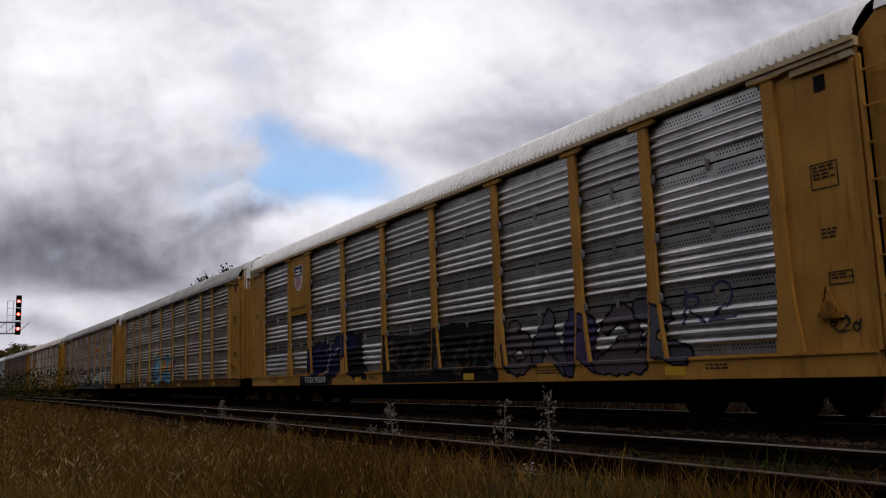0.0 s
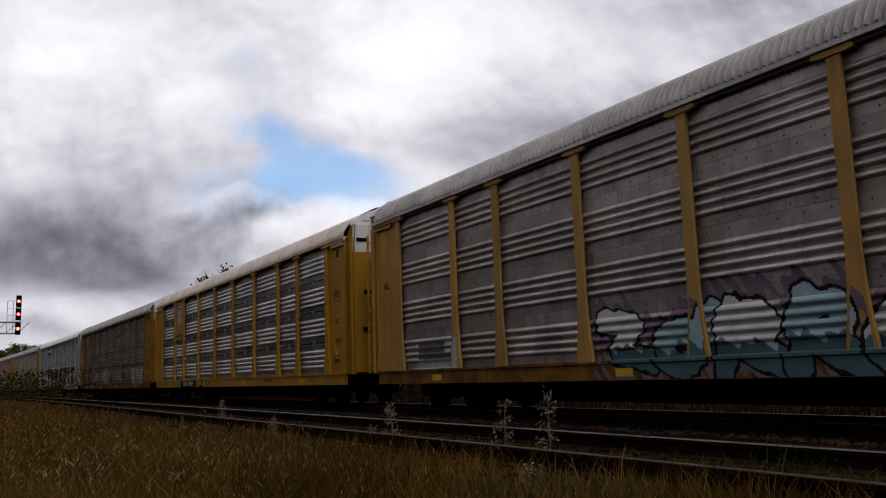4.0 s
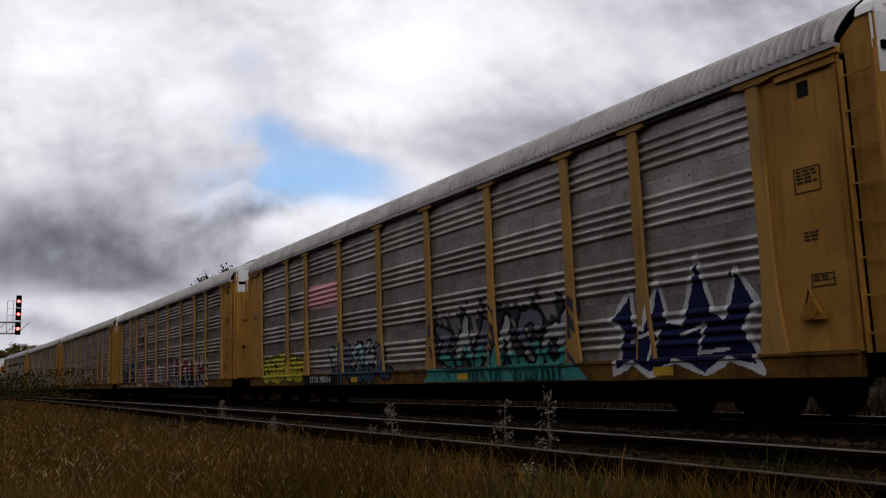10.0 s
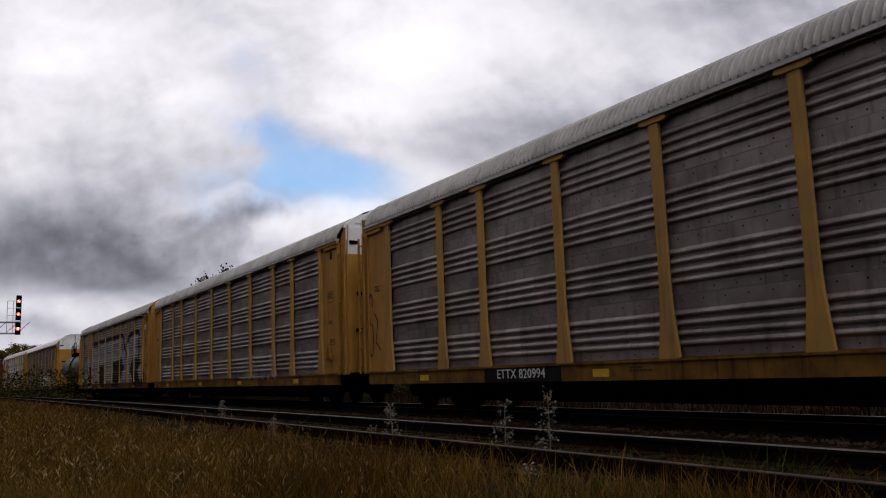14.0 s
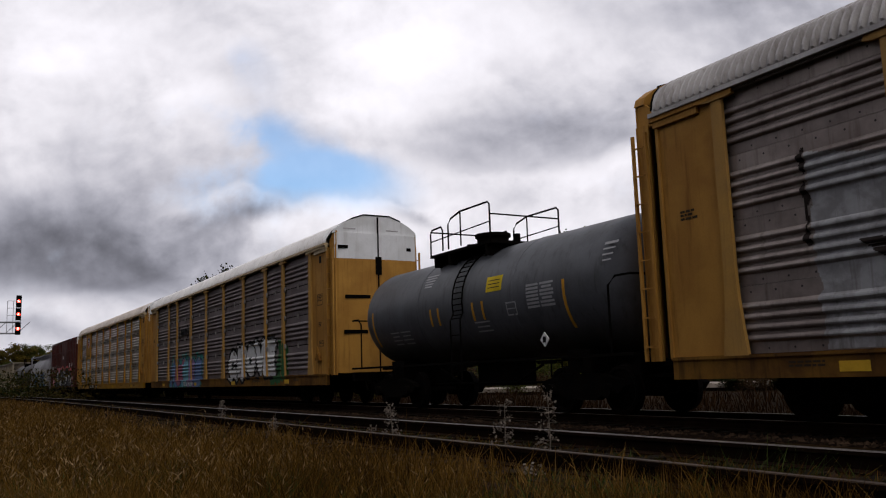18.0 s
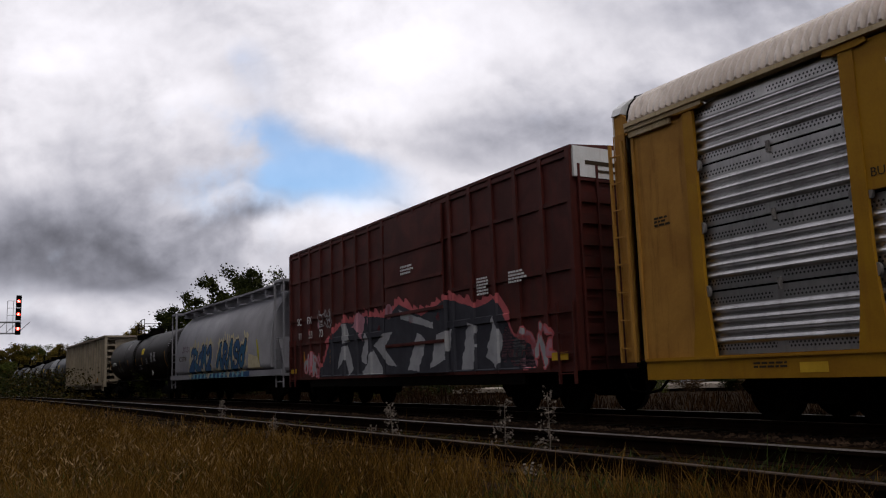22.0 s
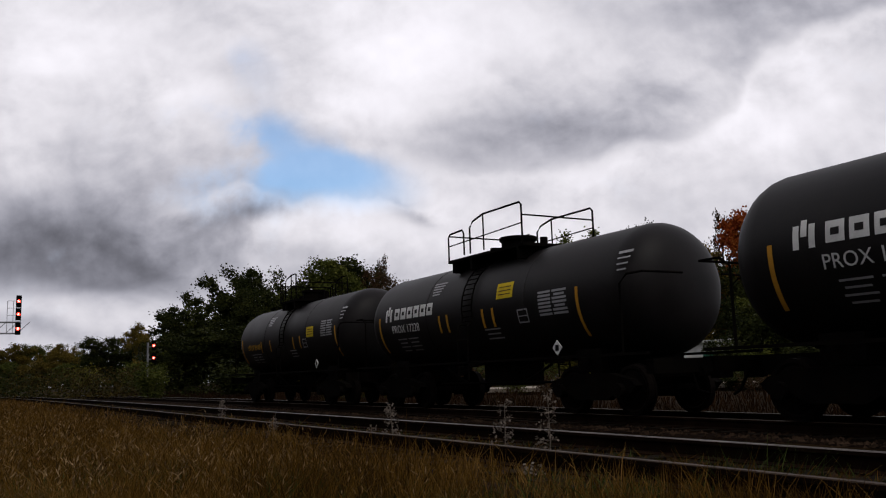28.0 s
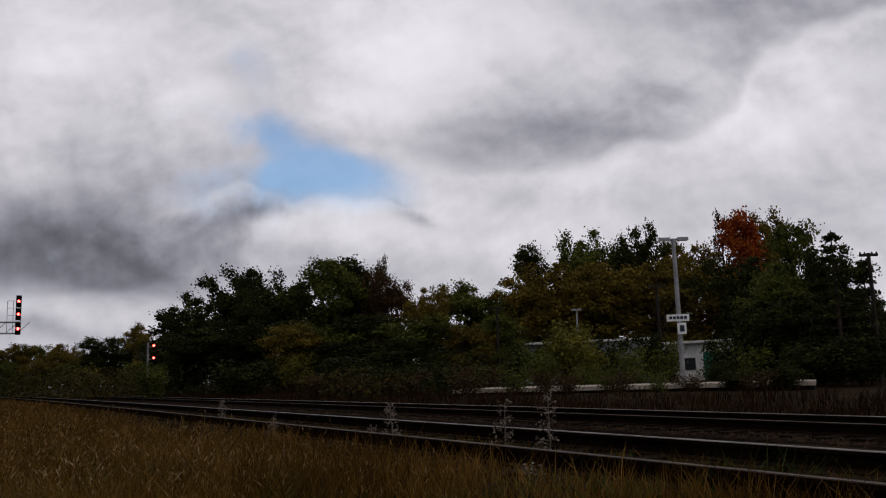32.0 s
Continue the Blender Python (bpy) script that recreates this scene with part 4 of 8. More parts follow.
def hopper_car(half, label):
    """A covered hopper with rounded sides, running boards on top and open end cages."""
    car = thing("covered_hopper_car", label, "freight car", "cars of the train")
    body = half - 1.22
    sec = [(-0.95, 1.15), (-1.42, 1.28)] + [(-1.58 + 1.08 * k ** 3.2, 1.35 + 2.85 * (1 - (1 - k) ** 1.25)) for k in (i / 22 for i in range(23))]
    sec = sec + [(-y, z) for y, z in reversed(sec)]
    part("hopper_body", Mesh().sweep_x(sec, -body, body), HOPPER_GREY, car, smooth=True)
    for s in (-1, 1):
        part("body_end", Mesh().rings([[(s * x, y * k, z) for y, z in sec] for x, k in ((body + 0.0, 1.004), (body + 0.05, 1.0))]), HOPPER_GREY, car)
    for sy in (-1, 1):
        part("side_sill", Mesh().box(-half + 0.1, half - 0.1, *sorted((sy * 1.40, sy * 1.58)), 1.02, 1.24), HOPPER_GREY, car)
    for x in (-4.2, -1.4, 1.4, 4.2):
        m = Mesh()
        m.rings([[(x + a * 1.3 * k, b * 1.1 * k, z) for a, b in ((-1, -1), (1, -1), (1, 1), (-1, 1))] for z, k in ((1.2, 1.0), (0.42, 0.35))])
        part("discharge_chute", m, BLACK_STEEL, car)
    for sy in (-1, 1):
        m = Mesh().box(-half, half, *sorted((sy * 0.55, sy * 1.15)), 4.38, 4.42)
        n = 8
        for i in range(n + 1):
            x = -body + 2 * body * i / n
            m.box(x - 0.03, x + 0.03, *sorted((sy * 0.5, sy * 1.15)), 4.12, 4.38)
        m.box(-half, half, *sorted((sy * 1.12, sy * 1.16)), 4.36, 4.44)
        part("running_board", m, HOPPER_GREY, car)
    part("roof_hatches", Mesh().box(-body + 0.3, body - 0.3, -0.33, 0.33, 4.16, 4.32), HOPPER_GREY, car)
    for s in (-1, 1):
        m = Mesh().box(*sorted((s * (half - 0.9), s * half)), -1.15, 1.15, 4.38, 4.42)
        for sy in (-1, 1):
            m.box(*sorted((s * (half - 0.05), s * half)), *sorted((sy * 1.47, sy * 1.52)), 1.0, 4.38)
            m.box(*sorted((s * (half - 0.95), s * (half - 0.87))), *sorted((sy * 1.46, sy * 1.54)), 1.0, 4.38)
            m.box(*sorted((s * (half - 0.95), s * half)), *sorted((sy * 1.1, sy * 1.54)), 4.32, 4.42)
        part("end_cage", m, HOPPER_GREY, car)
        m = Mesh()
        for sy in (-1, 1):
            m.box(*sorted((s * (half - 0.3), s * (body + 0.02))), *sorted((sy * 0.3, sy * 0.4)), 1.2, 3.2)
        m.rings([[(s * x, y, z) for y, z in ((-1.3, z0), (1.3, z0), (1.3, z0 + 0.1), (-1.3, z0 + 0.1))] for x, z0 in ((half - 0.5, 1.2), (body, 2.4))])
        m.box(*sorted((s * (half - 1.2), s * half)), -1.5, 1.5, 1.0, 1.1)
        part("end_platform", m, HOPPER_GREY, car)
        for sy in (-1, 1):
            ladder(car, s * (half - 0.45), sy * 1.5, 0.6, 2.5, HOPPER_GREY, 0.72, 5, stile=0.03)
        part("end_ladder", Mesh().box(*sorted((s * (half - 0.03), s * half)), -0.5, -0.44, 1.1, 4.6).box(*sorted((s * (half - 0.03), s * half)), -0.05, 0.01, 1.1, 4.6), HOPPER_GREY, car)
    part("underframe", Mesh().box(-half, half, -0.3, 0.3, 0.68, 1.0), BLACK_STEEL, car)
    add_bogies(car, (-half + 1.9, half - 1.9))
    add_couplers(car, half, 0.45)
    return car


def gondola_car(half, label):
    """A high-sided open gondola with outside stakes."""
    car = thing("gondola_car", label, "freight car", "cars of the train")
    lo, hi, w = 1.0, 4.35, 1.5
    for sy in (-1, 1):
        part("side_wall", Mesh().box(-half + 0.9, half - 0.9, *sorted((sy * (w - 0.17), sy * (w - 0.12))), lo, hi), GONDOLA_TAN, car)
        n = 15
        for i in range(n + 1):
            x = -half + 1.0 + (2 * half - 2.0) * i / n
            m = Mesh()
            m.rings([[(x + a, y, z) for a, y in ((-0.085, sy * (w - 0.13)), (-0.075, sy * (w + k)), (0.075, sy * (w + k)), (0.085, sy * (w - 0.13)))] for z, k in ((lo, 0.05), (hi, 0.02))])
            part("side_stake", m, GONDOLA_TAN, car)
        part("top_rail", Mesh().box(-half, half, *sorted((sy * (w - 0.13), sy * (w + 0.05))), hi, hi + 0.14), GONDOLA_TAN, car)
        part("bottom_rail", Mesh().box(-half + 0.5, half - 0.5, *sorted((sy * (w - 0.11), sy * (w + 0.03))), lo - 0.12, lo + 0.02), GONDOLA_TAN, car)
        for i in range(3, 12):
            x = -half + 1.0 + (2 * half - 2.0) * (i + 0.5) / n
            m = Mesh()
            m.rings([[(x + a * k, y, z) for a, y in ((-0.42, sy * (w - 0.1)), (0.42, sy * (w - 0.1)), (0.42, sy * 0.5), (-0.42, sy * 0.5))] for z, k in ((lo - 0.12, 1.0), (lo - 0.42, 0.55))])
            part("bottom_tub", m, GONDOLA_TAN, car)
    for s in (-1, 1):
        e = half - 0.95
        part("end_wall", Mesh().box(*sorted((s * (e - 0.06), s * e)), -w + 0.12, w - 0.12, lo, hi + 0.1), GONDOLA_TAN, car)
        for i in range(8):
            z = lo + 0.15 + i * 0.43
            m = Mesh().box(*sorted((s * (half - 0.9), s * (half - 0.35))), -w + 0.05, w - 0.05, z, z + 0.16)
            part("end_rib", m, GONDOLA_TAN, car)
        m = Mesh().box(*sorted((s * (half - 0.35), s * (half - 0.3))), -w + 0.75, w - 0.75, lo, hi)
        part("end_panel", m, GONDOLA_TAN, car)
        part("end_top", Mesh().box(*sorted((s * (half - 1.0), s * half)), -w, w, hi, hi + 0.14), GONDOLA_TAN, car)
        for sy in (-1, 1):
            part("corner_post", Mesh().box(*sorted((s * (half - 0.12), s * half)), *sorted((sy * (w - 0.16), sy * w)), lo - 0.2, hi), GONDOLA_TAN, car)
            ladder(car, s * (half - 0.48), sy * (w + 0.02), lo - 0.5, hi, GONDOLA_TAN, 0.5, 8)
    part("underframe", Mesh().box(-half, half, -0.35, 0.35, 0.65, 1.0).box(-half + 0.6, half - 0.6, -w + 0.15, w - 0.15, lo - 0.05, lo + 0.02), BLACK_STEEL, car)
    add_bogies(car, (-half + 2.1, half - 2.1))
    add_couplers(car, half, 0.5)
    return car


# ---- the train: cars from front to rear with the place of their middle along the train ----
TRAIN = []


def hang(car, middle, bogie):
    TRAIN.append((car, middle, bogie))
    return car


RACKS = (
    (-25.47, "fresh", SILVER, YELLOW, ROOF_WHITE, YELLOW, WHITE_END, YELLOW_FRESH, "yellow auto carrier car with bright corrugated sides and dark graffiti"),
    (-52.99, "dull", ZINC_DULL, YELLOW, ROOF_GREY, YELLOW, WHITE_END, None, "weathered auto carrier car with grey sides and light blue graffiti"),
    (-80.69, "dull", ZINC_DULL, YELLOW, ROOF_GREY, YELLOW, WHITE_END, None, "weathered auto carrier with pale blue graffiti and a red strip"),
    (-108.67, "fresh", SILVER, YELLOW_FRESH, ROOF_TAN, YELLOW_FRESH, WHITE_END, YELLOW_FRESH, "clean yellow auto carrier car with bright corrugated sides and an emblem"),
    (-136.33, "rusty", ZINC_BROWN, YELLOW_RUSTY, ROOF_GREY, YELLOW_RUSTY, WHITE_END, YELLOW_RUSTY, "rust-brown auto carrier car with white scrawled graffiti"),
    (-164.29, "grey", ZINC_MID, GREY_PAINT, ROOF_WHITE, GREY_PAINT, WHITE_END, None, "grey auto carrier car with red stripes and large black graffiti"),
    (-192.05, "dull", ZINC_DULL, YELLOW, ROOF_GREY, YELLOW, WHITE_END, None, "weathered auto carrier car with yellow, white and blue graffiti"),
    (-220.43, "dull", ZINC_DARK, YELLOW, ROOF_GREY, YELLOW, WHITE_END, None, "weathered auto carrier car with pink and black graffiti"),
    (-248.22, "dull", ZINC_DARK, YELLOW, ROOF_GREY, YELLOW, WHITE_END, None, "weathered auto carrier car with thin black scrawls"),
    (-276.1, "dull", ZINC_DARK, YELLOW, ROOF_GREY, YELLOW, WHITE_END, None, "weathered auto carrier car with small white graffiti"),
    (-303.85, "end", ZINC_DARK, YELLOW, ROOF_GREY, YELLOW, YELLOW, YELLOW_FRESH, "auto carrier car with huge white and black graffiti blocks"),
    (-344.17, "dark", DARK_SHEET, YELLOW, ROOF_WHITE, YELLOW, WHITE_END, None, "auto carrier car with dark sides and bubble graffiti"),
    (-371.88, "fresh", SILVER, YELLOW_FRESH, ROOF_TAN, YELLOW, WHITE_END, YELLOW_FRESH, "clean yellow auto carrier car with bright sides near the train's rear"),
)
racks = []
for middle, word, panel, frame_mat, roof_mat, end_mat, top_mat, logo, label in RACKS:
    racks.append(hang(auto_rack(word, panel, frame_mat, roof_mat, end_mat, top_mat, logo, label=label), middle, 10.0))
TANK_R, TANK_Z = 1.50, 2.72
tank_first = hang(tank_car(5.75, 1.34, 2.50, TANK_GREY, "dark grey tank car with yellow placards between auto carriers"), -323.6, 4.0)
box = hang(box_car(7.75, "oxide red box car with ribbed ends and colourful graffiti"), -394.2, 5.7)
hopper = hang(hopper_car(8.45, "grey covered hopper car with blue graffiti along its side"), -411.15, 6.55)
tank_long = hang(tank_car(9.25, 1.43, 2.50, TANK_BLACK, "long black tank car with yellow reflector stripes", (-1.6, 0.7)), -429.7, 7.4)
gondola = hang(gondola_car(9.9, "tan high-sided gondola car with outside stakes"), -449.92, 7.8)
tank_pale = hang(tank_car(5.9, 1.40, 2.50, TANK_GREY, "dark grey tank car with white lettering blocks"), -466.97, 4.1)
tank_two = hang(tank_car(6.1, 1.36, 2.43, TANK_BLACK, "black tank car with large white lettering and reflector stripes", (-1.85, 1.3)), -478.77, 4.35)
tank_three = hang(tank_car(5.75, 1.27, 2.32, TANK_BLACK, "black tank car with a white emblem and yellow placard", (-1.25, 1.9)), -492.32, 4.0)
tank_last = hang(tank_car(5.7, 1.30, 2.36, TANK_BLACK, "black tank car with orange lettering at the train's end", (-1.0, 0.6)), -504.97, 3.95)


# ---- lie of the land beyond the tracks ----
FWD = Vector((-math.cos(YAW), math.sin(YAW), 0.0))
RGT = Vector((math.sin(YAW), math.cos(YAW), 0.0))


def spot(u, depth, z=0.0):
    """A place that lies depth metres out, u times that to the side."""
    p = EYE + depth * (FWD + u * RGT)
    return Vector((p.x, p.y, z))


def leaf(m, c, size, mi=0):
    """One small leaf spray: a bent quad in any direction."""
    a = Vector((random.gauss(0, 1), random.gauss(0, 1), random.gauss(0, 0.6))).normalized()
    b = a.cross(Vector((random.gauss(0, 1), random.gauss(0, 1), random.gauss(0, 1)))).normalized()
    n = len(m.v)
    w = size * random.uniform(0.32, 0.55)
    for q in (c - a * size / 2, c + b * w, c + a * size / 2, c - b * w):
        m.v.append(tuple(q))
    m.f.append((n, n + 1, n + 2, n + 3))
    m.mi.append(mi)


def broad_tree(seed, clumps=170, leaves=170, thin=1.0):
    """Trunk with limbs and crown of an uneven broad tree, 10 m tall and 7 m wide."""
    rnd = random.getstate()
    random.seed(seed)
    wood, crown = Mesh(), Mesh()
    lean = Vector((random.uniform(-0.4, 0.4), random.uniform(-0.4, 0.4), 0))
    spine = [Vector((0, 0, -0.4)), Vector((0, 0, 1.2)), lean * 0.5 + Vector((0, 0, 3.2)), lean + Vector((0, 0, 6.0)), lean * 1.4 + Vector((0, 0, 8.6))]
    wood.tube(spine, 0.26, 8, 0.05)
    heads = []
    lobes = [(lean + Vector((random.uniform(-2.3, 2.3), random.uniform(-2.3, 2.3), random.uniform(2.6, 8.4))), random.uniform(1.3, 2.2)) for _ in range(12)]
    lobes += [(lean + Vector((0, 0, 8.4)), 1.5), (Vector((0.9, 0.3, 2.4)), 1.3), (Vector((-1.0, -0.4, 2.6)), 1.3)]
    for c, r in lobes:
        wood.tube([spine[2].lerp(spine[3], random.random()), c], 0.09, 5, 0.02)
    for i in range(clumps):
        c, r = random.choice(lobes)
        d = Vector((random.gauss(0, 1), random.gauss(0, 1), random.gauss(0, 1))).normalized()
        h = c + d * r * random.uniform(0.4, 1.0)
        h.z = min(h.z, 9.9)
        s = random.uniform(0.35, 0.75)
        for k in range(int(leaves * thin)):
            leaf(crown, h + Vector((random.gauss(0, s * 0.55), random.gauss(0, s * 0.55), random.gauss(0, s * 0.42))), random.uniform(0.12, 0.25))
    random.setstate(rnd)
    return wood, crown


def shrub_form(seed, full=1.0):
    """A bush of many stems, 3 m tall."""
    rnd = random.getstate()
    random.seed(seed)
    wood, crown = Mesh(), Mesh()
    for i in range(9):
        a = random.uniform(0, 6.28)
        tip = Vector((math.cos(a) * random.uniform(0.4, 1.3), math.sin(a) * random.uniform(0.4, 1.3), random.uniform(1.6, 2.9)))
        wood.tube([(0.1 * math.cos(a), 0.1 * math.sin(a), -0.2), tip * 0.5 + Vector((0, 0, 0.3)), tip], 0.03, 4, 0.008)
        for j in range(7):
            h = tip * random.uniform(0.35, 1.0) + Vector((random.gauss(0, 0.22), random.gauss(0, 0.22), random.gauss(0, 0.15)))
            for k in range(int(60 * full)):
                leaf(crown, h + Vector((random.gauss(0, 0.22), random.gauss(0, 0.22), random.gauss(0, 0.2))), random.uniform(0.08, 0.18))
    random.setstate(rnd)
    return wood, crown


def pine_form(seed):
    """A conifer with drooping tiers, 10 m tall."""
    rnd = random.getstate()
    random.seed(seed)
    wood, crown = Mesh(), Mesh()
    wood.tube([(0, 0, -0.4), (0.1, 0, 5), (0.0, 0.1, 9.9)], 0.2, 7, 0.03)
    z = 1.5
    while z < 9.7:
        reach = (10.3 - z) * 0.36 + 0.2
        for i in range(6):
            a = random.uniform(0, 6.28)
            r = reach * random.uniform(0.7, 1.1)
            tip = Vector((math.cos(a) * r, math.sin(a) * r, z + random.uniform(-0.1, 0.35)))
            wood.tube([(0, 0, z), tip], 0.03, 4, 0.01)
            for j in range(26):
                k = random.uniform(0.3, 1.0)
                leaf(crown, Vector((0, 0, z)).lerp(tip, k) + Vector((random.gauss(0, 0.14), random.gauss(0, 0.14), random.gauss(0, 0.09))), random.uniform(0.16, 0.32))
        z += random.uniform(0.55, 0.8)
    random.setstate(rnd)
    return wood, crown


LEAVES = {"dark": LEAF_DARK, "green": LEAF_GREEN, "olive": LEAF_OLIVE, "red": LEAF_RED, "yellow": LEAF_YELLOW, "brown": LEAF_BROWN}
TREE_WORDS = {"dark": "dark green broadleaf tree in full leaf", "green": "green broadleaf tree in full leaf", "olive": "broadleaf tree turning olive and ochre",
              "red": "broadleaf tree in red autumn leaf", "brown": "thin broadleaf tree with sparse brown leaves", "yellow": "yellow-green young tree"}
FORMS = {}


def plant(name, form, number, leaf_kind, where, height, width, base_h, base_w, label, category, group):
    key = (form, number)
    if key not in FORMS:
        wood, crown = (broad_tree(number, thin=0.45 if form == "thin" else 1.0) if form in ("broad", "thin") else shrub_form(number) if form == "shrub" else shrub_form(number, 0.30) if form == "open_shrub" else pine_form(number))
        FORMS[key] = (wood.data("trunk"), crown.data("crown"))
    t = thing(name, label, category, group)
    part("stem" if "shrub" in form else "trunk", FORMS[key][0], BARK, t)
    part("crown", FORMS[key][1], LEAVES[leaf_kind], t)
    k = width / base_w
    t.matrix_basis = Matrix.Translation(where) @ pose(0, 0, 0, 0, 0, random.uniform(0, 360)) @ Matrix.Diagonal((k, k, height / base_h, 1))
    return t


# across, distance, height, width, kind of foliage
FAR_TREES = (
    (-0.5365, 170, 9.22, 6.75, "green"), (-0.5068, 165, 9.15, 6.55, "olive"), (-0.477, 170, 9.56, 6.18, "green"),
    (-0.4539, 160, 8.95, 5.29, "olive"), (-0.434, 170, 8.2, 5.06, "green"), (-0.4836, 150, 5.83, 5.95, "olive"),
    (-0.4473, 150, 5.15, 5.95, "green"), (-0.5167, 150, 5.49, 5.95, "green"), (-0.3877, 120, 7.85, 6.35, "dark"),
    (-0.4142, 120, 6.05, 3.97, "dark"), (-0.3613, 110, 8.87, 3.27, "olive"),
)
MIDDLE_TREES = (
    (-0.3249, 85, 8.6, 5.06, "dark"), (-0.2951, 85, 8.9, 5.0, "green"), (-0.2455, 82, 11.9, 5.6, "dark"),
    (-0.2191, 78, 9.1, 4.64, "dark"), (-0.1794, 80, 10.26, 4.76, "dark"), (-0.1463, 82, 12.57, 6.51, "green"),
    (-0.11, 84, 12.75, 6.11, "dark"), (-0.0835, 85, 11.69, 5.06, "dark"), (-0.0524, 80, 10.57, 4.23, "brown"),
    (-0.0174, 76, 8.8, 3.52, "olive"), (0.0289, 82, 9.77, 5.97, "green"), (0.062, 85, 9.32, 3.94, "green"),
    (-0.0934, 66, 5.86, 6.55, "dark"), (-0.1529, 66, 5.12, 5.67, "green"), (-0.2389, 70, 6.02, 6.48, "dark"),
    (-0.3051, 70, 5.24, 5.56, "dark"), (-0.024, 64, 5.58, 4.66, "green"), (-0.067, 60, 3.8, 4.76, "dark"),
)
HILL_TREES = (
    (0.105, 74, 12.03, 3.92, "dark"), (0.1546, 76, 12.85, 5.03, "green"), (0.1943, 78, 12.18, 4.13, "dark"),
    (0.234, 76, 13.51, 4.02, "dark"), (0.2803, 74, 12.19, 4.89, "olive"), (0.3365, 70, 13.59, 2.78, "brown"),
    (0.3596, 66, 12.97, 4.37, "red"), (0.3927, 68, 12.8, 3.6, "olive"), (0.1248, 68, 9.57, 5.85, "olive"),
    (0.1844, 68, 8.99, 5.85, "olive"), (0.2505, 66, 9.49, 5.67, "olive"), (0.31, 66, 8.93, 5.24, "olive"),
    (0.0653, 62, 5.26, 3.69, "green"), (0.019, 62, 4.53, 3.69, "olive"), (-0.1794, 64, 5.27, 3.39, "olive"),
    (0.3563, 58, 8.28, 4.99, "dark"),
)
CLOSE_TREES = (
    (0.4191, 46, 8.69, 3.35, "green"), (0.4489, 42, 6.47, 3.06, "dark"), (0.4919, 43, 4.54, 1.99, "dark"),
    (0.3993, 44, 6.21, 3.2, "green"), (0.5084, 40, 2.96, 2.38, "dark"), (0.4357, 40, 4.38, 3.97, "dark"),
)
SHRUBS_FAR = (
    (-0.4142, 118, 4.56, 4.68, "yellow"), (-0.358, 105, 3.65, 4.86, "green"), (-0.3461, 54, 2.38, 2.14, "green"),
    (-0.3051, 90, 3.44, 5.36, "green"), (-0.1695, 62, 3.07, 2.46, "yellow"), (-0.1926, 64, 2.54, 2.96, "green"),
    (0.1447, 46, 3.62, 2.74, "yellow"), (0.1149, 44, 2.54, 1.75, "green"), (0.2042, 42, 2.36, 1.67, "green"),
    (0.2571, 42, 2.56, 1.67, "green"), (0.3563, 38, 2.3, 2.01, "green"),
)
SHRUBS_NEAR = (
    (0.0455, 42, 1.74, 1.67, "brown"), (-0.0074, 44, 1.84, 2.04, "dark"), (-0.0604, 44, 1.92, 2.33, "dark"),
    (-0.1265, 46, 2.21, 2.74, "dark"), (-0.2455, 56, 2.47, 4.07, "dark"), (0.3166, 38, 1.35, 1.51, "dark"),
    (0.4291, 36, 2.16, 2.62, "dark"), (0.4886, 35, 2.06, 2.78, "dark"), (0.1645, 40, 1.56, 1.32, "green"),
    (0.224, 40, 1.35, 1.32, "green"), (0.0256, 36, 1.68, 1.67, "brown"), (0.0752, 36, 1.5, 1.43, "green"),
    (0.1116, 35, 1.34, 1.16, "brown"), (0.1381, 34, 1.19, 1.35, "brown"), (0.1877, 34, 1.47, 0.9, "green"),
    (0.1976, 33, 1.12, 1.31, "brown"), (0.2439, 33, 1.18, 1.09, "green"), (0.2803, 33, 1.03, 1.31, "brown"),
    (0.3365, 33, 1.08, 1.31, "dark"), (0.3629, 32, 0.95, 1.48, "brown"), (0.396, 32, 1.13, 1.48, "dark"),
    (-0.1529, 44, 1.62, 2.33, "brown"), (-0.1, 42, 1.52, 2.5, "brown"), (-0.0339, 40, 1.42, 2.38, "brown"),
)
SHRUBS_YARD = (
    (0.085, 52, 2.5, 2.2, "dark"), (0.11, 48, 3.0, 2.0, "green"), (0.135, 50, 3.3, 2.4, "dark"), (0.165, 46, 2.6, 1.8, "yellow"), (0.19, 50, 3.0, 2.2, "dark"),
    (0.215, 44, 2.4, 1.5, "green"), (0.235, 47, 2.9, 1.9, "dark"), (0.262, 48, 2.3, 1.2, "dark"), (0.325, 45, 2.6, 1.8, "dark"), (0.345, 42, 2.7, 2.0, "dark"), (0.37, 40, 3.2, 2.6, "dark"),
)
for group, row in (("far trees", FAR_TREES), ("trees beyond the tracks", MIDDLE_TREES), ("trees on the rise", HILL_TREES), ("trees by the platform", CLOSE_TREES)):
    for i, (u, d, h, w, kind) in enumerate(row):
        form = "thin" if kind == "brown" else "broad"
        plant("tree", form, i % 6 + (20 if form == "thin" else 0), kind, spot(u, d, -0.5), h * 1.04, w * 1.3, 10.0, 6.4, TREE_WORDS[kind], "tree", group)
for i, (u, d, h, w, kind) in enumerate(SHRUBS_FAR + SHRUBS_YARD + SHRUBS_NEAR):
    plant("shrub", "open_shrub" if d < 45 and kind != "dark" else "shrub", 40 + i % 4, kind, spot(u, d, -0.5), h, w * 1.25, 3.0, 2.7, TREE_WORDS[kind].replace("broadleaf tree", "bushy shrub").replace("young tree", "shrub with small leaves"), "shrub", "shrubs beyond the tracks")
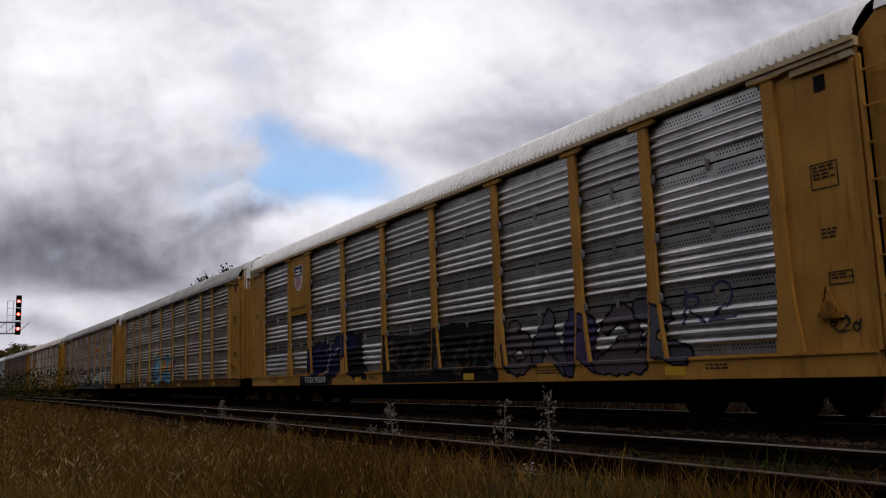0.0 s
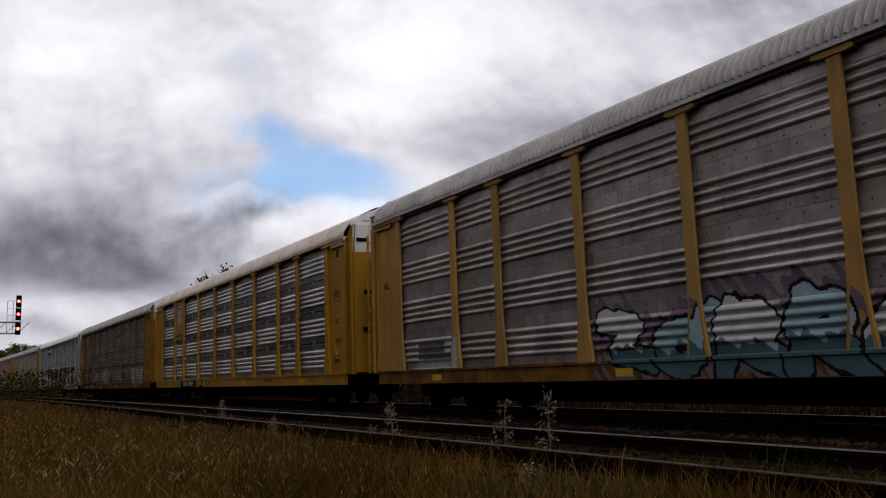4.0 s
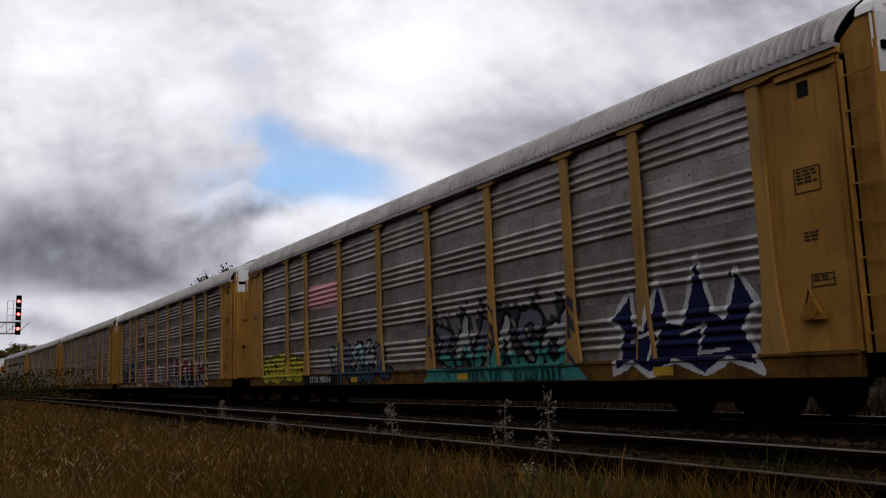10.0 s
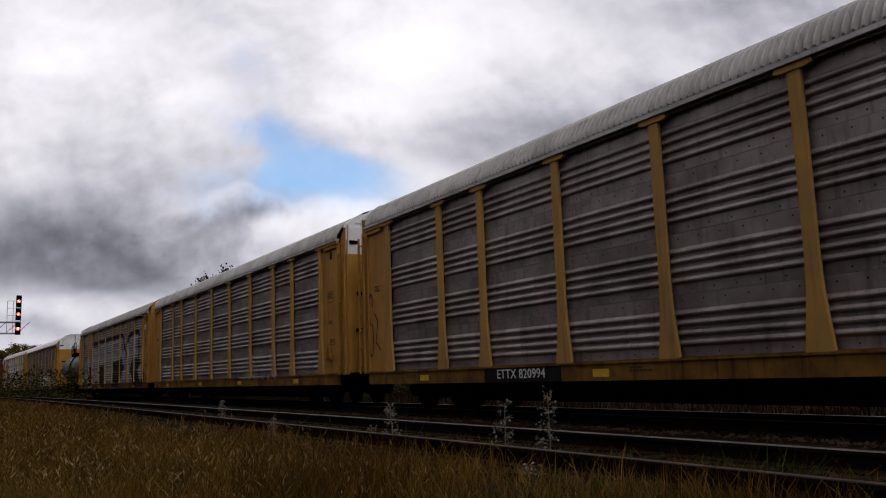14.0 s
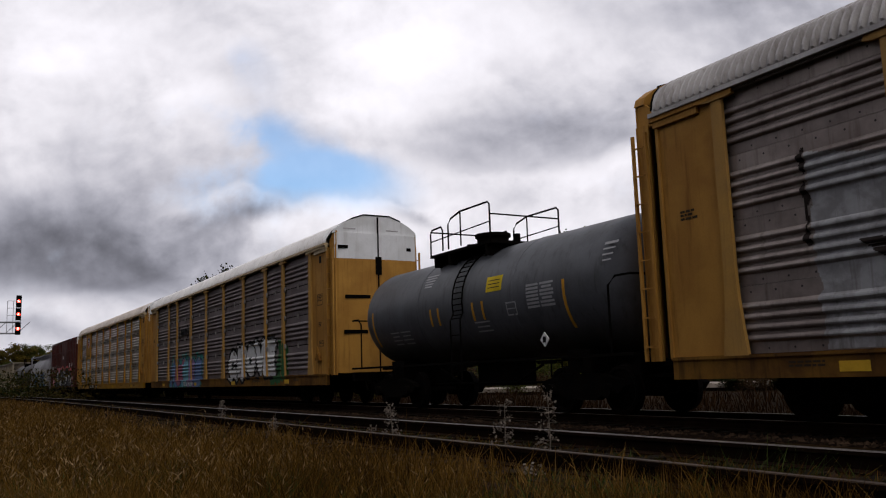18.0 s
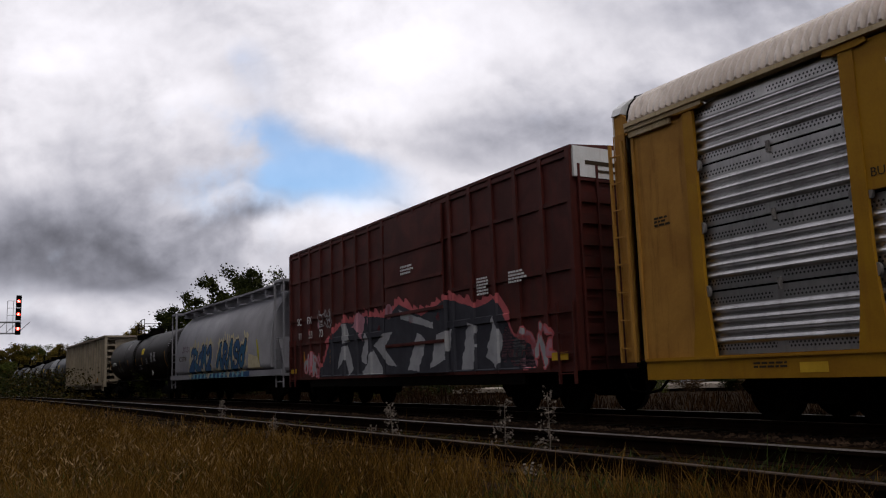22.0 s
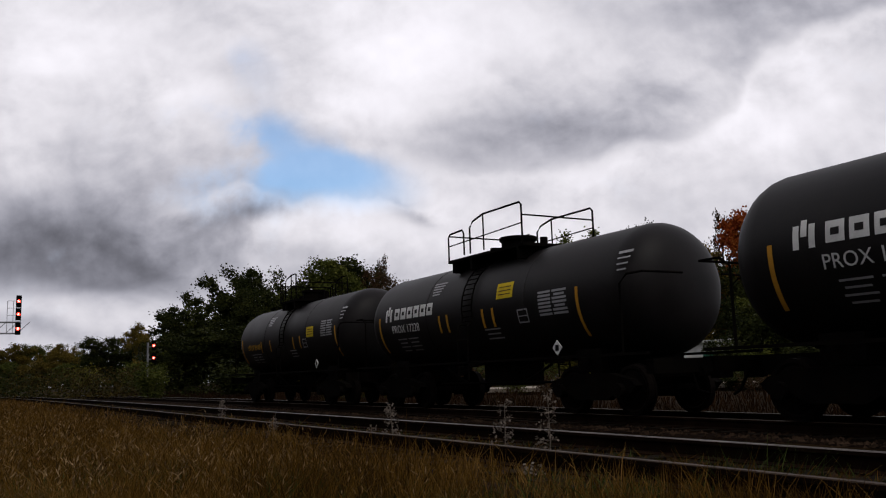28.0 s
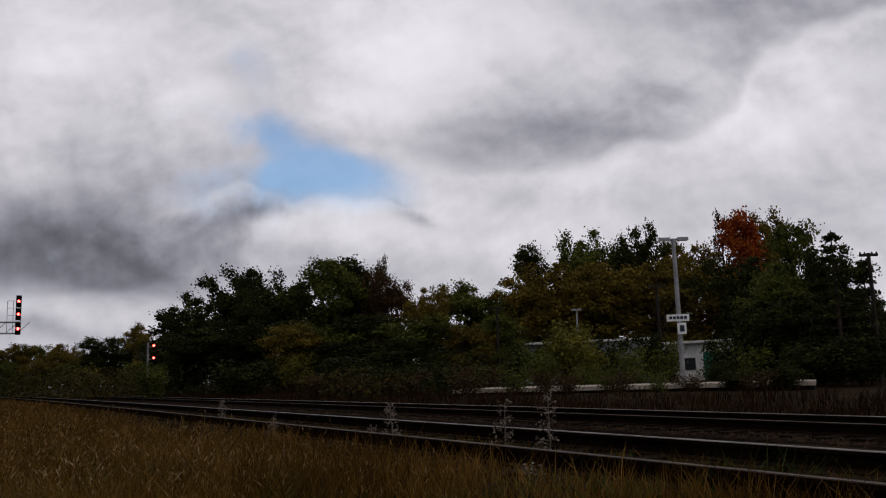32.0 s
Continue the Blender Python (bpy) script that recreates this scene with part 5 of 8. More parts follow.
plant("conifer", "pine", 60, "dark", spot(0.4654, 37, -0.5), 6.99, 4.16, 10.0, 6.0, "dark conifer with drooping tiers of needles", "conifer", "conifers")
plant("conifer", "pine", 60, "dark", spot(0.4985, 40, -0.5), 6.09, 2.91, 10.0, 6.0, "dark conifer with drooping tiers of needles", "conifer", "conifers")
plant("conifer", "pine", 60, "dark", spot(-0.4268, 170, -0.5), 9.28, 1.8, 10.0, 6.0, "dark conifer with drooping tiers of needles", "conifer", "conifers")
plant("bare_tree", "thin", 25, "brown", spot(-0.0749, 80, -0.5), 12.74, 3.0, 10.0, 6.4, "nearly bare tree with thin brown twigs", "tree", "trees beyond the tracks")
# unseen woodland added on the camera's side: darkens the metal's reflections, shades far cars
x = 34.0
while x > -175:
    for y, h in ((-9.5, 12.5), (-14.0, 15.5)) if x > -45 else ((-7.5, 15.0), (-12.0, 18.0)):
        plant("tree", "broad", int(abs(x)) % 6, "dark", Vector((x + random.uniform(-2, 2), y - abs(x) * 0.01 + random.uniform(-1.2, 1.2), -0.5)), h * random.uniform(0.9, 1.1), 8.0, 10.0, 6.4, TREE_WORDS["dark"], "tree", "trees on the near side")
    x -= 6.2


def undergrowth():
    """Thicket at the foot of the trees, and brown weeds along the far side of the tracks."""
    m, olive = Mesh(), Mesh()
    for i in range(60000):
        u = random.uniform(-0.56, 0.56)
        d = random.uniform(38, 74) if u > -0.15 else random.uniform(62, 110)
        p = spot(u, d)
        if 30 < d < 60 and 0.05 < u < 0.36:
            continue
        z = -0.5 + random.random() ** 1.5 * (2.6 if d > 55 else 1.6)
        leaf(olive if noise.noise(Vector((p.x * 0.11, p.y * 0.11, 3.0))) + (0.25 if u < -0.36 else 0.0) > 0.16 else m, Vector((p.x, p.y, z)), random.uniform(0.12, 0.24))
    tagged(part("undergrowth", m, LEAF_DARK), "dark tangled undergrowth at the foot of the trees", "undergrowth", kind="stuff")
    tagged(part("olive_brush", olive, LEAF_BRUSH), "olive and brown brush before the dark undergrowth", "brush", kind="stuff")
    m = Mesh()
    for i in range(16000):
        s = -6 - 110 * random.random() ** 1.3
        lat = random.choice((random.uniform(2.2, 8.5), random.uniform(2.2, 5.0)))
        x, y, th = centre_line(s, lat)
        h = random.uniform(0.15, 0.75) * (0.6 + 0.5 * noise.noise(Vector((x * 0.3, y * 0.3, 9))))
        z = ground_height(x, y) - 0.03
        blade(m, Vector((x, y, z)), h, 0.02 + 0.02 * random.random(), 0.35)
    tagged(part("trackside_weeds", m, WEED_DARK), "dry brown weeds along the far side of the tracks", "weeds", kind="stuff")


def blade(m, base, h, w, bend):
    a = random.uniform(0, 6.28)
    side = Vector((math.cos(a), math.sin(a), 0)) * w / 2
    d = Vector((random.gauss(0, bend), random.gauss(0, bend), 0)) * h
    n = len(m.v)
    mid = base + d * 0.35 + Vector((0, 0, h * 0.6))
    tip = base + d + Vector((0, 0, h))
    for q in (base - side, base + side, mid + side * 0.7, mid - side * 0.7, tip):
        m.v.append(tuple(q))
    m.f += [(n, n + 1, n + 2, n + 3), (n + 3, n + 2, n + 4)]
    m.mi += [0, 0]


def field():
    """Dry grass on the near side of the tracks: blades, seed heads, green tufts."""
    dry, head, green = Mesh(), Mesh(), Mesh()
    for i in range(165000):
        d = 4.2 * (18.0 ** (random.random() ** 0.9))
        u = random.uniform(-0.56, 0.56)
        p = spot(u, d)
        near = centre_line(p.x)[1] + NEAR_OFF
        gap = near - p.y
        if gap < 0.9:
            if -0.55 < gap and random.random() < 0.8:
                low = Vector((p.x, p.y, -0.42 + 0.10 * (0.9 - gap)))
                blade(green if random.random() < 0.35 else dry, low, random.uniform(0.06, 0.22), 0.006 + 0.0009 * d, 0.5)
            continue
        clump = noise.noise(Vector((p.x * 0.9, p.y * 0.9, 2.0)))
        tall = 0.46 + 0.18 * clump
        if gap < 2.2:
            tall *= 0.35 + 0.3 * (gap - 0.9)
        h = max(0.06, random.gauss(tall, 0.10))
        base = Vector((p.x, p.y, ground_height(p.x, p.y) - 0.03 + max(0.0, 2.3 - gap) * 0.12))
        g = noise.noise(Vector((p.x * 0.35, p.y * 0.35, 7.0)))
        w = 0.005 + 0.0006 * d
        if g > 0.30 and random.random() < 0.55 and d < 22:
            blade(green, base, h * 0.7, w * 1.6, 0.45)
        else:
            blade(dry, base, h, w, 0.32)
            if random.random() < 0.13 and d < 40 and gap > 2.6:
                tip = base + Vector((random.gauss(0, 0.05), random.gauss(0, 0.05), h + 0.04))
                w2 = 0.0028 + 0.0003 * d
                lean = Vector((random.gauss(0, 0.03), random.gauss(0, 0.03), random.uniform(0.02, 0.05)))
                for a in (0.0, 1.57):
                    side = Vector((math.cos(a) * w2, math.sin(a) * w2, 0))
                    head.face((tip - side * 0.6, tip + lean * 0.4 + side * -1.0, tip + lean, tip + lean * 0.4 + side))
    for i in range(45000):
        x, y = random.uniform(-22, 20), random.uniform(-7, 4.0)
        q = Vector((x, y, 0)) - Vector((EYE.x, EYE.y, 0))
        deep, across = q.dot(FWD), q.dot(RGT)
        if q.length < 1.4 or (deep > 3.6 and abs(across) < 0.57 * deep):
            continue
        blade(green if noise.noise(Vector((x * 0.35, y * 0.35, 7.0))) > 0.3 else dry, Vector((x, y, ground_height(x, y) - 0.03)), random.uniform(0.2, 0.5), 0.012, 0.35)
    for u, d, r, count in TUFTS:
        for i in range(count):
            p = spot(u + random.gauss(0, r) / d, d + random.gauss(0, r))
            blade(green, Vector((p.x, p.y, ground_height(p.x, p.y) - 0.03)), random.uniform(0.30, 0.62), 0.010, 0.35)
    tagged(part("dry_grass", dry, GRASS_DRY), "tall dry golden-brown grass in the field beside the railway", "grass", kind="stuff")
    tagged(part("grass_seed_heads", head, SEED_TAN), "pale seed heads among the dry grass", "grass", kind="stuff")
    tagged(part("green_grass_tufts", green, GRASS_GREEN), "tufts of green grass in the dry field", "grass", kind="stuff")


def tall_weed(u, d, h, label, kind=WEED_GREY):
    w = thing("tall_weed", label, "weed", "tall weeds by the track")
    p = spot(u, d)
    base = Vector((p.x, p.y, ground_height(p.x, p.y) - 0.05))
    stem, fol = Mesh(), Mesh()
    top = base + Vector((random.uniform(-0.05, 0.05), random.uniform(-0.05, 0.05), h))
    pts = [base, base.lerp(top, 0.5) + Vector((0.02, 0.01, 0)), top]
    stem.tube(pts, 0.008, 5, 0.004)
    for i in range(46):
        k = random.uniform(0.4, 1.02)
        c = base.lerp(top, k)
        a = random.uniform(0, 6.28)
        r = 0.16 * (1.1 - k) + 0.035
        tip = c + Vector((math.cos(a) * r, math.sin(a) * r, random.uniform(0.0, 0.07)))
        if i % 3 == 0:
            stem.tube([c, tip], 0.003, 4, 0.002)
        for j in range(4):
            leaf(fol, c.lerp(tip, random.uniform(0.4, 1.05)) + Vector((random.gauss(0, 0.012), random.gauss(0, 0.012), random.gauss(0, 0.015))), random.uniform(0.018, 0.036))
    part("stem", stem, WEED_GREY, w)
    part("foliage", fol, kind, w)


# across, distance, spread and blades of green tufts
TUFTS = ((-0.3348, 5.8, 0.16, 420), (-0.477, 5.3, 0.12, 300), (-0.1926, 5.5, 0.12, 140), (-0.4241, 6.6, 0.2, 120), (0.3365, 6.0, 0.3, 120))
undergrowth()
field()
tall_weed(0.0587, 8.6, 0.86, "grey-brown dead weed stalk with a feathery head")
tall_weed(0.1129, 8.4, 0.96, "grey-brown dead weed stalk with a feathery head")
tall_weed(-0.0656, 10.5, 0.76, "grey-brown dead weed stalk with a feathery head")
tall_weed(0.0157, 8.8, 0.45, "grey-brown dead weed stalk with a feathery head")
tall_weed(0.191, 9.5, 0.31, "grey-brown dead weed stalk with a feathery head")
tall_weed(0.0984, 7.2, 0.33, "grey-brown dead weed stalk with a feathery head")
tall_weed(-0.2059, 13, 0.55, "grey-brown dead weed stalk with a feathery head")
tall_weed(-0.2621, 19, 0.71, "grey-brown dead weed stalk with a feathery head")
tall_weed(-0.0934, 11, 0.48, "grey-brown dead weed stalk with a feathery head")
tall_weed(-0.3051, 7.4, 0.42, "dark brown dock stalk among the grass", LEAF_BROWN)
tall_weed(-0.2389, 6.8, 0.33, "dark brown dock stalk among the grass", LEAF_BROWN)
tall_weed(-0.3481, 8.2, 0.43, "dark brown dock stalk among the grass", LEAF_BROWN)


# ---- platform, sheds, poles and signals ----
def slab_between(name, a, b, depth, z0, z1, mat, label, category, kind="structure"):
    """A long block from a to b, depth metres deep away from the tracks."""
    d = (b - a).normalized()
    n = Vector((-d.y, d.x, 0))
    if n.dot(FWD) < 0:
        n = -n
    m = Mesh()
    c = [a, b, b + n * depth, a + n * depth]
    m.rings([[(p.x, p.y, z) for p in c] for z in (z0, z1)])
    return tagged(part(name, m, mat), label, category, kind=kind)


slab_between("platform", spot(0.0058, 38), spot(0.4291, 32), 4.0, -0.18, -0.02, CONCRETE, "low concrete station platform edge beyond the tracks", "platform")
# wall coloured dark brown to put in the shade and weeds below the edge
slab_between("platform_wall", spot(0.0071, 38.25), spot(0.4277, 32.25), 3.8, -0.7, -0.18, surface("shade_brown_wall", (0.016, 0.009, 0.005), (0.009, 0.0055, 0.0035), 0.9, 0, 1.0, 20, 0.3), "retaining wall under the platform edge, coloured dark for its shade", "wall")
slab_between("car_park", spot(-0.0207, 44), spot(0.4291, 36), 26.0, -0.7, -0.36, surface("grey_asphalt", (0.07, 0.065, 0.06), (0.05, 0.047, 0.044), 0.9, 0, 2.0, 40, 0.3), "grey asphalt yard behind the platform", "pavement")


def shed(u0, u1, d0, d1, z1, wall, roof, label, openings):
    """A low flat-roofed building: walls, overhanging roof, doors and windows on the face towards the tracks."""
    a, b = spot(u0, d0, -0.45), spot(u1, d1, -0.45)
    ang = math.atan2(b.y - a.y, b.x - a.x)
    ln = (b - a).length
    t = thing("shed", label, "shed", "sheds by the station", at=Matrix.Translation(a) @ pose(0, 0, 0, 0, 0, math.degrees(ang)))
    h = z1 + 0.45
    part("wall", Mesh().box(0, ln, 0.0, 5.0, 0, h), wall, t)
    part("roof", Mesh().box(-0.25, ln + 0.25, -0.3, 5.2, h, h + 0.16), roof, t)
    for name, x, w, z0, zz, mat in openings:
        m = Mesh().box(x, x + w, -0.05, 0.02, z0, zz)
        o = part(name, m, mat, t)
        f = Mesh().box(x - 0.06, x, -0.07, 0.02, z0, zz).box(x + w, x + w + 0.06, -0.07, 0.02, z0, zz).box(x - 0.06, x + w + 0.06, -0.07, 0.02, zz, zz + 0.06)
        part("surround", f, roof, o)
    return t


SHED_WHITE = surface("white_siding", (0.58, 0.57, 0.54), (0.42, 0.42, 0.40), 0.7, 0, 1.0, 20, 0.1, (0.25, 0.23, 0.2), 0.4)
SHED_GREY = surface("grey_block_wall", (0.26, 0.27, 0.28), (0.16, 0.165, 0.17), 0.8, 0, 1.0, 20, 0.2, (0.1, 0.09, 0.08), 0.4)
DOOR_GREEN = paint("green_door", (0.02, 0.13, 0.09))
GLASS_DARK = plain("dark_glass", (0.02, 0.022, 0.025), 0.1)
shed(0.2426, 0.3596, 60, 56, 2.25, SHED_WHITE, SHED_WHITE, "low white shed with a green door behind the platform", (("door", 3.55, 0.95, 0.0, 2.05, DOOR_GREEN), ("window", 1.9, 1.1, 0.9, 1.7, GLASS_DARK), ("window", 0.5, 0.9, 1.0, 1.7, GLASS_DARK), ("door", 5.0, 0.8, 0.0, 2.0, paint("white_door", (0.6, 0.6, 0.6)))))
shed(0.0653, 0.2373, 66, 62, 2.71, SHED_GREY, SHED_WHITE, "long low grey shed with pale roof edge and windows", (("window", 1.2, 1.2, 0.9, 1.9, GLASS_DARK), ("door", 3.6, 2.4, 0.0, 2.0, paint("grey_shutter", (0.2, 0.2, 0.21))), ("window", 7.0, 0.9, 0.8, 1.9, paint("white_frame", (0.6, 0.6, 0.62))), ("window", 9.0, 1.3, 0.9, 1.9, GLASS_DARK)))


def pole(u, d, top, r, mat, label, name="utility_pole", arms=(), lamp=False):
    t = thing(name, label, "pole", "poles")
    p = spot(u, d, -0.5)
    t.matrix_basis = Matrix.Translation(p)
    part("pole_shaft", Mesh().tube([(0, 0, -0.2), (0, 0, top + 0.5)], r, 10, r * 0.75), mat, t)
    ang = math.degrees(math.atan2(RGT.y, RGT.x))
    for z, w in arms:
        a = part("crossarm", Mesh().box(-w / 2, w / 2, -0.05, 0.05, z + 0.5, z + 0.62), mat, t, at=pose(0, 0, 0, 0, 0, ang))
        for k in (-0.45, -0.2, 0.2, 0.45):
            part("insulator", Mesh().cyl((w * k, 0, z + 0.62), (w * k, 0, z + 0.70), 0.035, 8), mat, a)
    if lamp:
        part("lamp_head", Mesh().box(-0.75 * lamp, -0.2 * lamp, -0.13, 0.13, top + 0.42, top + 0.55).box(0.2 * lamp, 0.75 * lamp, -0.13, 0.13, top + 0.42, top + 0.55).tube([(-0.3 * lamp, 0, top + 0.48), (0.3 * lamp, 0, top + 0.48)], 0.04, 6), STEEL_GREY, t, at=pose(0, 0, 0, 0, 0, ang))
    return t


lamp_post = pole(0.2756, 35, 5.97, 0.11, STEEL_GREY, "tall grey steel lamp post with two heads on the platform", "lamp_post", (), 0.8)
pole(0.2518, 50, 5.64, 0.11, WOOD_POLE, "dark wooden utility pole with a short crossarm", arms=((5.38, 1.1),))
pole(0.0613, 60, 5.31, 0.10, WOOD_POLE, "dark wooden utility pole among the trees", arms=((5.11, 1.0),))
pole(0.5064, 37, 5.36, 0.11, WOOD_POLE, "dark wooden utility pole with a crossarm by the conifers", arms=((5.21, 0.8),))
pole(0.1553, 55, 4.57, 0.07, STEEL_GREY, "thin pale lamp post in the yard", "lamp_post", (), 0.4)


def plate(t, x, y, z0, z1, w, mat, name, label=""):
    return part(name, Mesh().box(x - w / 2, x + w / 2, y - 0.02, y + 0.02, z0, z1), mat, t, label)


SIGN_WHITE = paint("sign_white", (0.75, 0.76, 0.76))
SIGN_DARK = paint("sign_dark", (0.03, 0.035, 0.05))
board = thing("station_sign", "white station name board with dark bars fixed to the lamp post", "sign")
board.matrix_basis = Matrix.Translation(spot(0.2743, 34.8)) @ pose(0, 0, 0, 0, 0, math.degrees(math.atan2(RGT.y, RGT.x)))
plate(board, 0, 0, 2.52, 2.8, 0.92, SIGN_WHITE, "board")
for k in range(5):
    plate(board, -0.3 + k * 0.15, -0.025, 2.61, 2.72, 0.11, SIGN_DARK, "text_bar")
marker = thing("stop_marker", "square white marker sign with a dark figure on the lamp post", "sign")
marker.matrix_basis = Matrix.Translation(spot(0.2783, 34.8)) @ pose(0, 0, 0, 0, 0, math.degrees(math.atan2(RGT.y, RGT.x)))
plate(marker, 0, 0, 1.99, 2.45, 0.36, SIGN_WHITE, "board")
part("figure", Mesh().box(-0.09, 0.09, -0.045, -0.022, 2.09, 2.35), SIGN_DARK, marker)


RED_LAMP = plain("red_signal_light", (1.0, 0.06, 0.04), 0.4, 0, 5.0)
WHITE_HOT = plain("signal_lamp_core", (1.0, 0.75, 0.7), 0.4, 0, 7.0)


def signal_head(t, x, y, z, lit=True, s=1.0):
    """A round signal lamp in a black hooded box, facing the camera's side."""
    b = part("signal_head", Mesh().box(x - 0.26 * s, x + 0.26 * s, y, y + 0.3 * s, z - 0.62 * s, z + 0.62 * s), BLACK_STEEL, t, "black signal head")
    part("hood", Mesh().rings([[(x + r * 0.24 * s * math.cos(a), y - q, z + r * 0.24 * s * math.sin(a)) for a in (math.pi * (-0.1 + 1.2 * j / 10) for j in range(11))] for q, r in ((0.0, 1.0), (0.28 * s, 1.0), (0.28 * s, 0.9), (0.0, 0.9))], closed=False), BLACK_STEEL, b)
    lens = part("lens", Mesh().cyl((x, y - 0.03, z), (x, y + 0.01, z), 0.17 * s, 18), RED_LAMP, b, "glowing red lens")
    part("lamp_core", Mesh().cyl((x, y - 0.05, z), (x, y - 0.032, z), 0.065 * s, 14), WHITE_HOT, b)


def facing(u, d):
    """A frame at (u, d) whose -y looks back to the camera."""
    return Matrix.Translation(spot(u, d, 0)) @ pose(0, 0, 0, 0, 0, math.degrees(math.atan2(RGT.y, RGT.x)) + math.degrees(math.atan(-u)))


gantry = thing("cantilever_signal", "grey cantilever signal bridge with three lit red lamps in a column", "railway signal")
gantry.matrix_basis = facing(-0.5055, 80)
for z in (8.86, 7.64, 6.27):
    signal_head(gantry, 0.0, 0.0, z, s=0.92)
m = Mesh()
for z in (5.86, 6.92):
    m.box(-9.0, 0.25, 0.35, 0.45, z - 0.05, z + 0.05)
    m.box(-9.0, 0.25, 1.15, 1.25, z - 0.05, z + 0.05)
for k in range(10):
    x = -9.0 + k
    m.tube([(x, 0.4, 5.86), (x + 1.0, 0.4, 6.92)], 0.03, 5)
part("truss", m, STEEL_GREY, gantry)
m = Mesh()
for x in (-0.95, -0.45, 0.22):
    m.tube([(x, 0.4, 5.86), (x, 0.4, 8.93)], 0.025, 5)
for z in (8.93, 8.24, 7.56):
    m.tube([(-0.95, 0.4, z), (0.22, 0.4, z)], 0.02, 5)
part("handrail", m, STEEL_GREY, gantry)
part("mast", Mesh().tube([(-9.0, 0.8, -0.6), (-9.0, 0.8, 7.45)], 0.2, 10), STEEL_GREY, gantry)
dwarf = thing("mast_signal", "grey mast signal with two lit red lamps beyond the tracks", "railway signal")
dwarf.matrix_basis = facing(-0.3441, 60)
for z in (3.36, 2.49):
    signal_head(dwarf, 0.0, 0.0, z, s=0.55)
part("mast", Mesh().tube([(-0.4, 0.5, -0.6), (-0.4, 0.5, 3.6)], 0.07, 8).tube([(-0.4, 0.5, 3.28), (0.1, 0.2, 3.28)], 0.04, 6).tube([(-0.4, 0.5, 2.41), (0.1, 0.2, 2.41)], 0.04, 6), STEEL_GREY, dwarf)


# ---- painted marks on the cars ----
EDGES = [HALF - END]
for w in BAYS:
    EDGES.append(EDGES[-1] - w)


def rack_face(x, z):
    """Depth of an auto carrier's side at (x, z), for paint that lies on it."""
    if z < SILL_HI - 0.06:
        return -SIDE - 0.026
    if z < SILL_HI + 0.01:
        return -SIDE - 0.056
    for e in EDGES:
        if abs(x - e) < (0.10 if z > 1.75 else 0.10 + 0.08 * (1.75 - z) / 0.75):
            return -SIDE - 0.041
    if abs(x) > EDGES[0]:
        return -SIDE - 0.006 + 0.03
    return -SIDE + 0.03 + sheet_in(z - SILL_HI - 0.005) - 0.006


def box_face(x, z):
    w = 1.5
    if -0.25 < x < 2.95 and z > 0.9:
        return -w - 0.106
    step = (2 * 7.75 - 0.08) / 17
    if abs((x + 7.71) / step - round((x + 7.71) / step)) * step < 0.08:
        return -w - 0.061
    for k in (0.87, 2.0, 2.8, 4.1):
        if abs(z - k) < 0.07:
            return -w - 0.046
    return -w - 0.006


HOP_SEC = [(-0.95, 1.15), (-1.42, 1.28)] + [(-1.58 + 1.08 * k ** 3.2, 1.35 + 2.85 * (1 - (1 - k) ** 1.25)) for k in (i / 22 for i in range(23))]


def hopper_face(x, z):
    if z < 1.245:
        return -1.588
    for (y0, z0), (y1, z1) in zip(HOP_SEC[1:], HOP_SEC[2:]):
        if z0 <= z <= z1:
            return y0 + (y1 - y0) * (z - z0) / max(1e-6, z1 - z0) - 0.012
    return -1.5


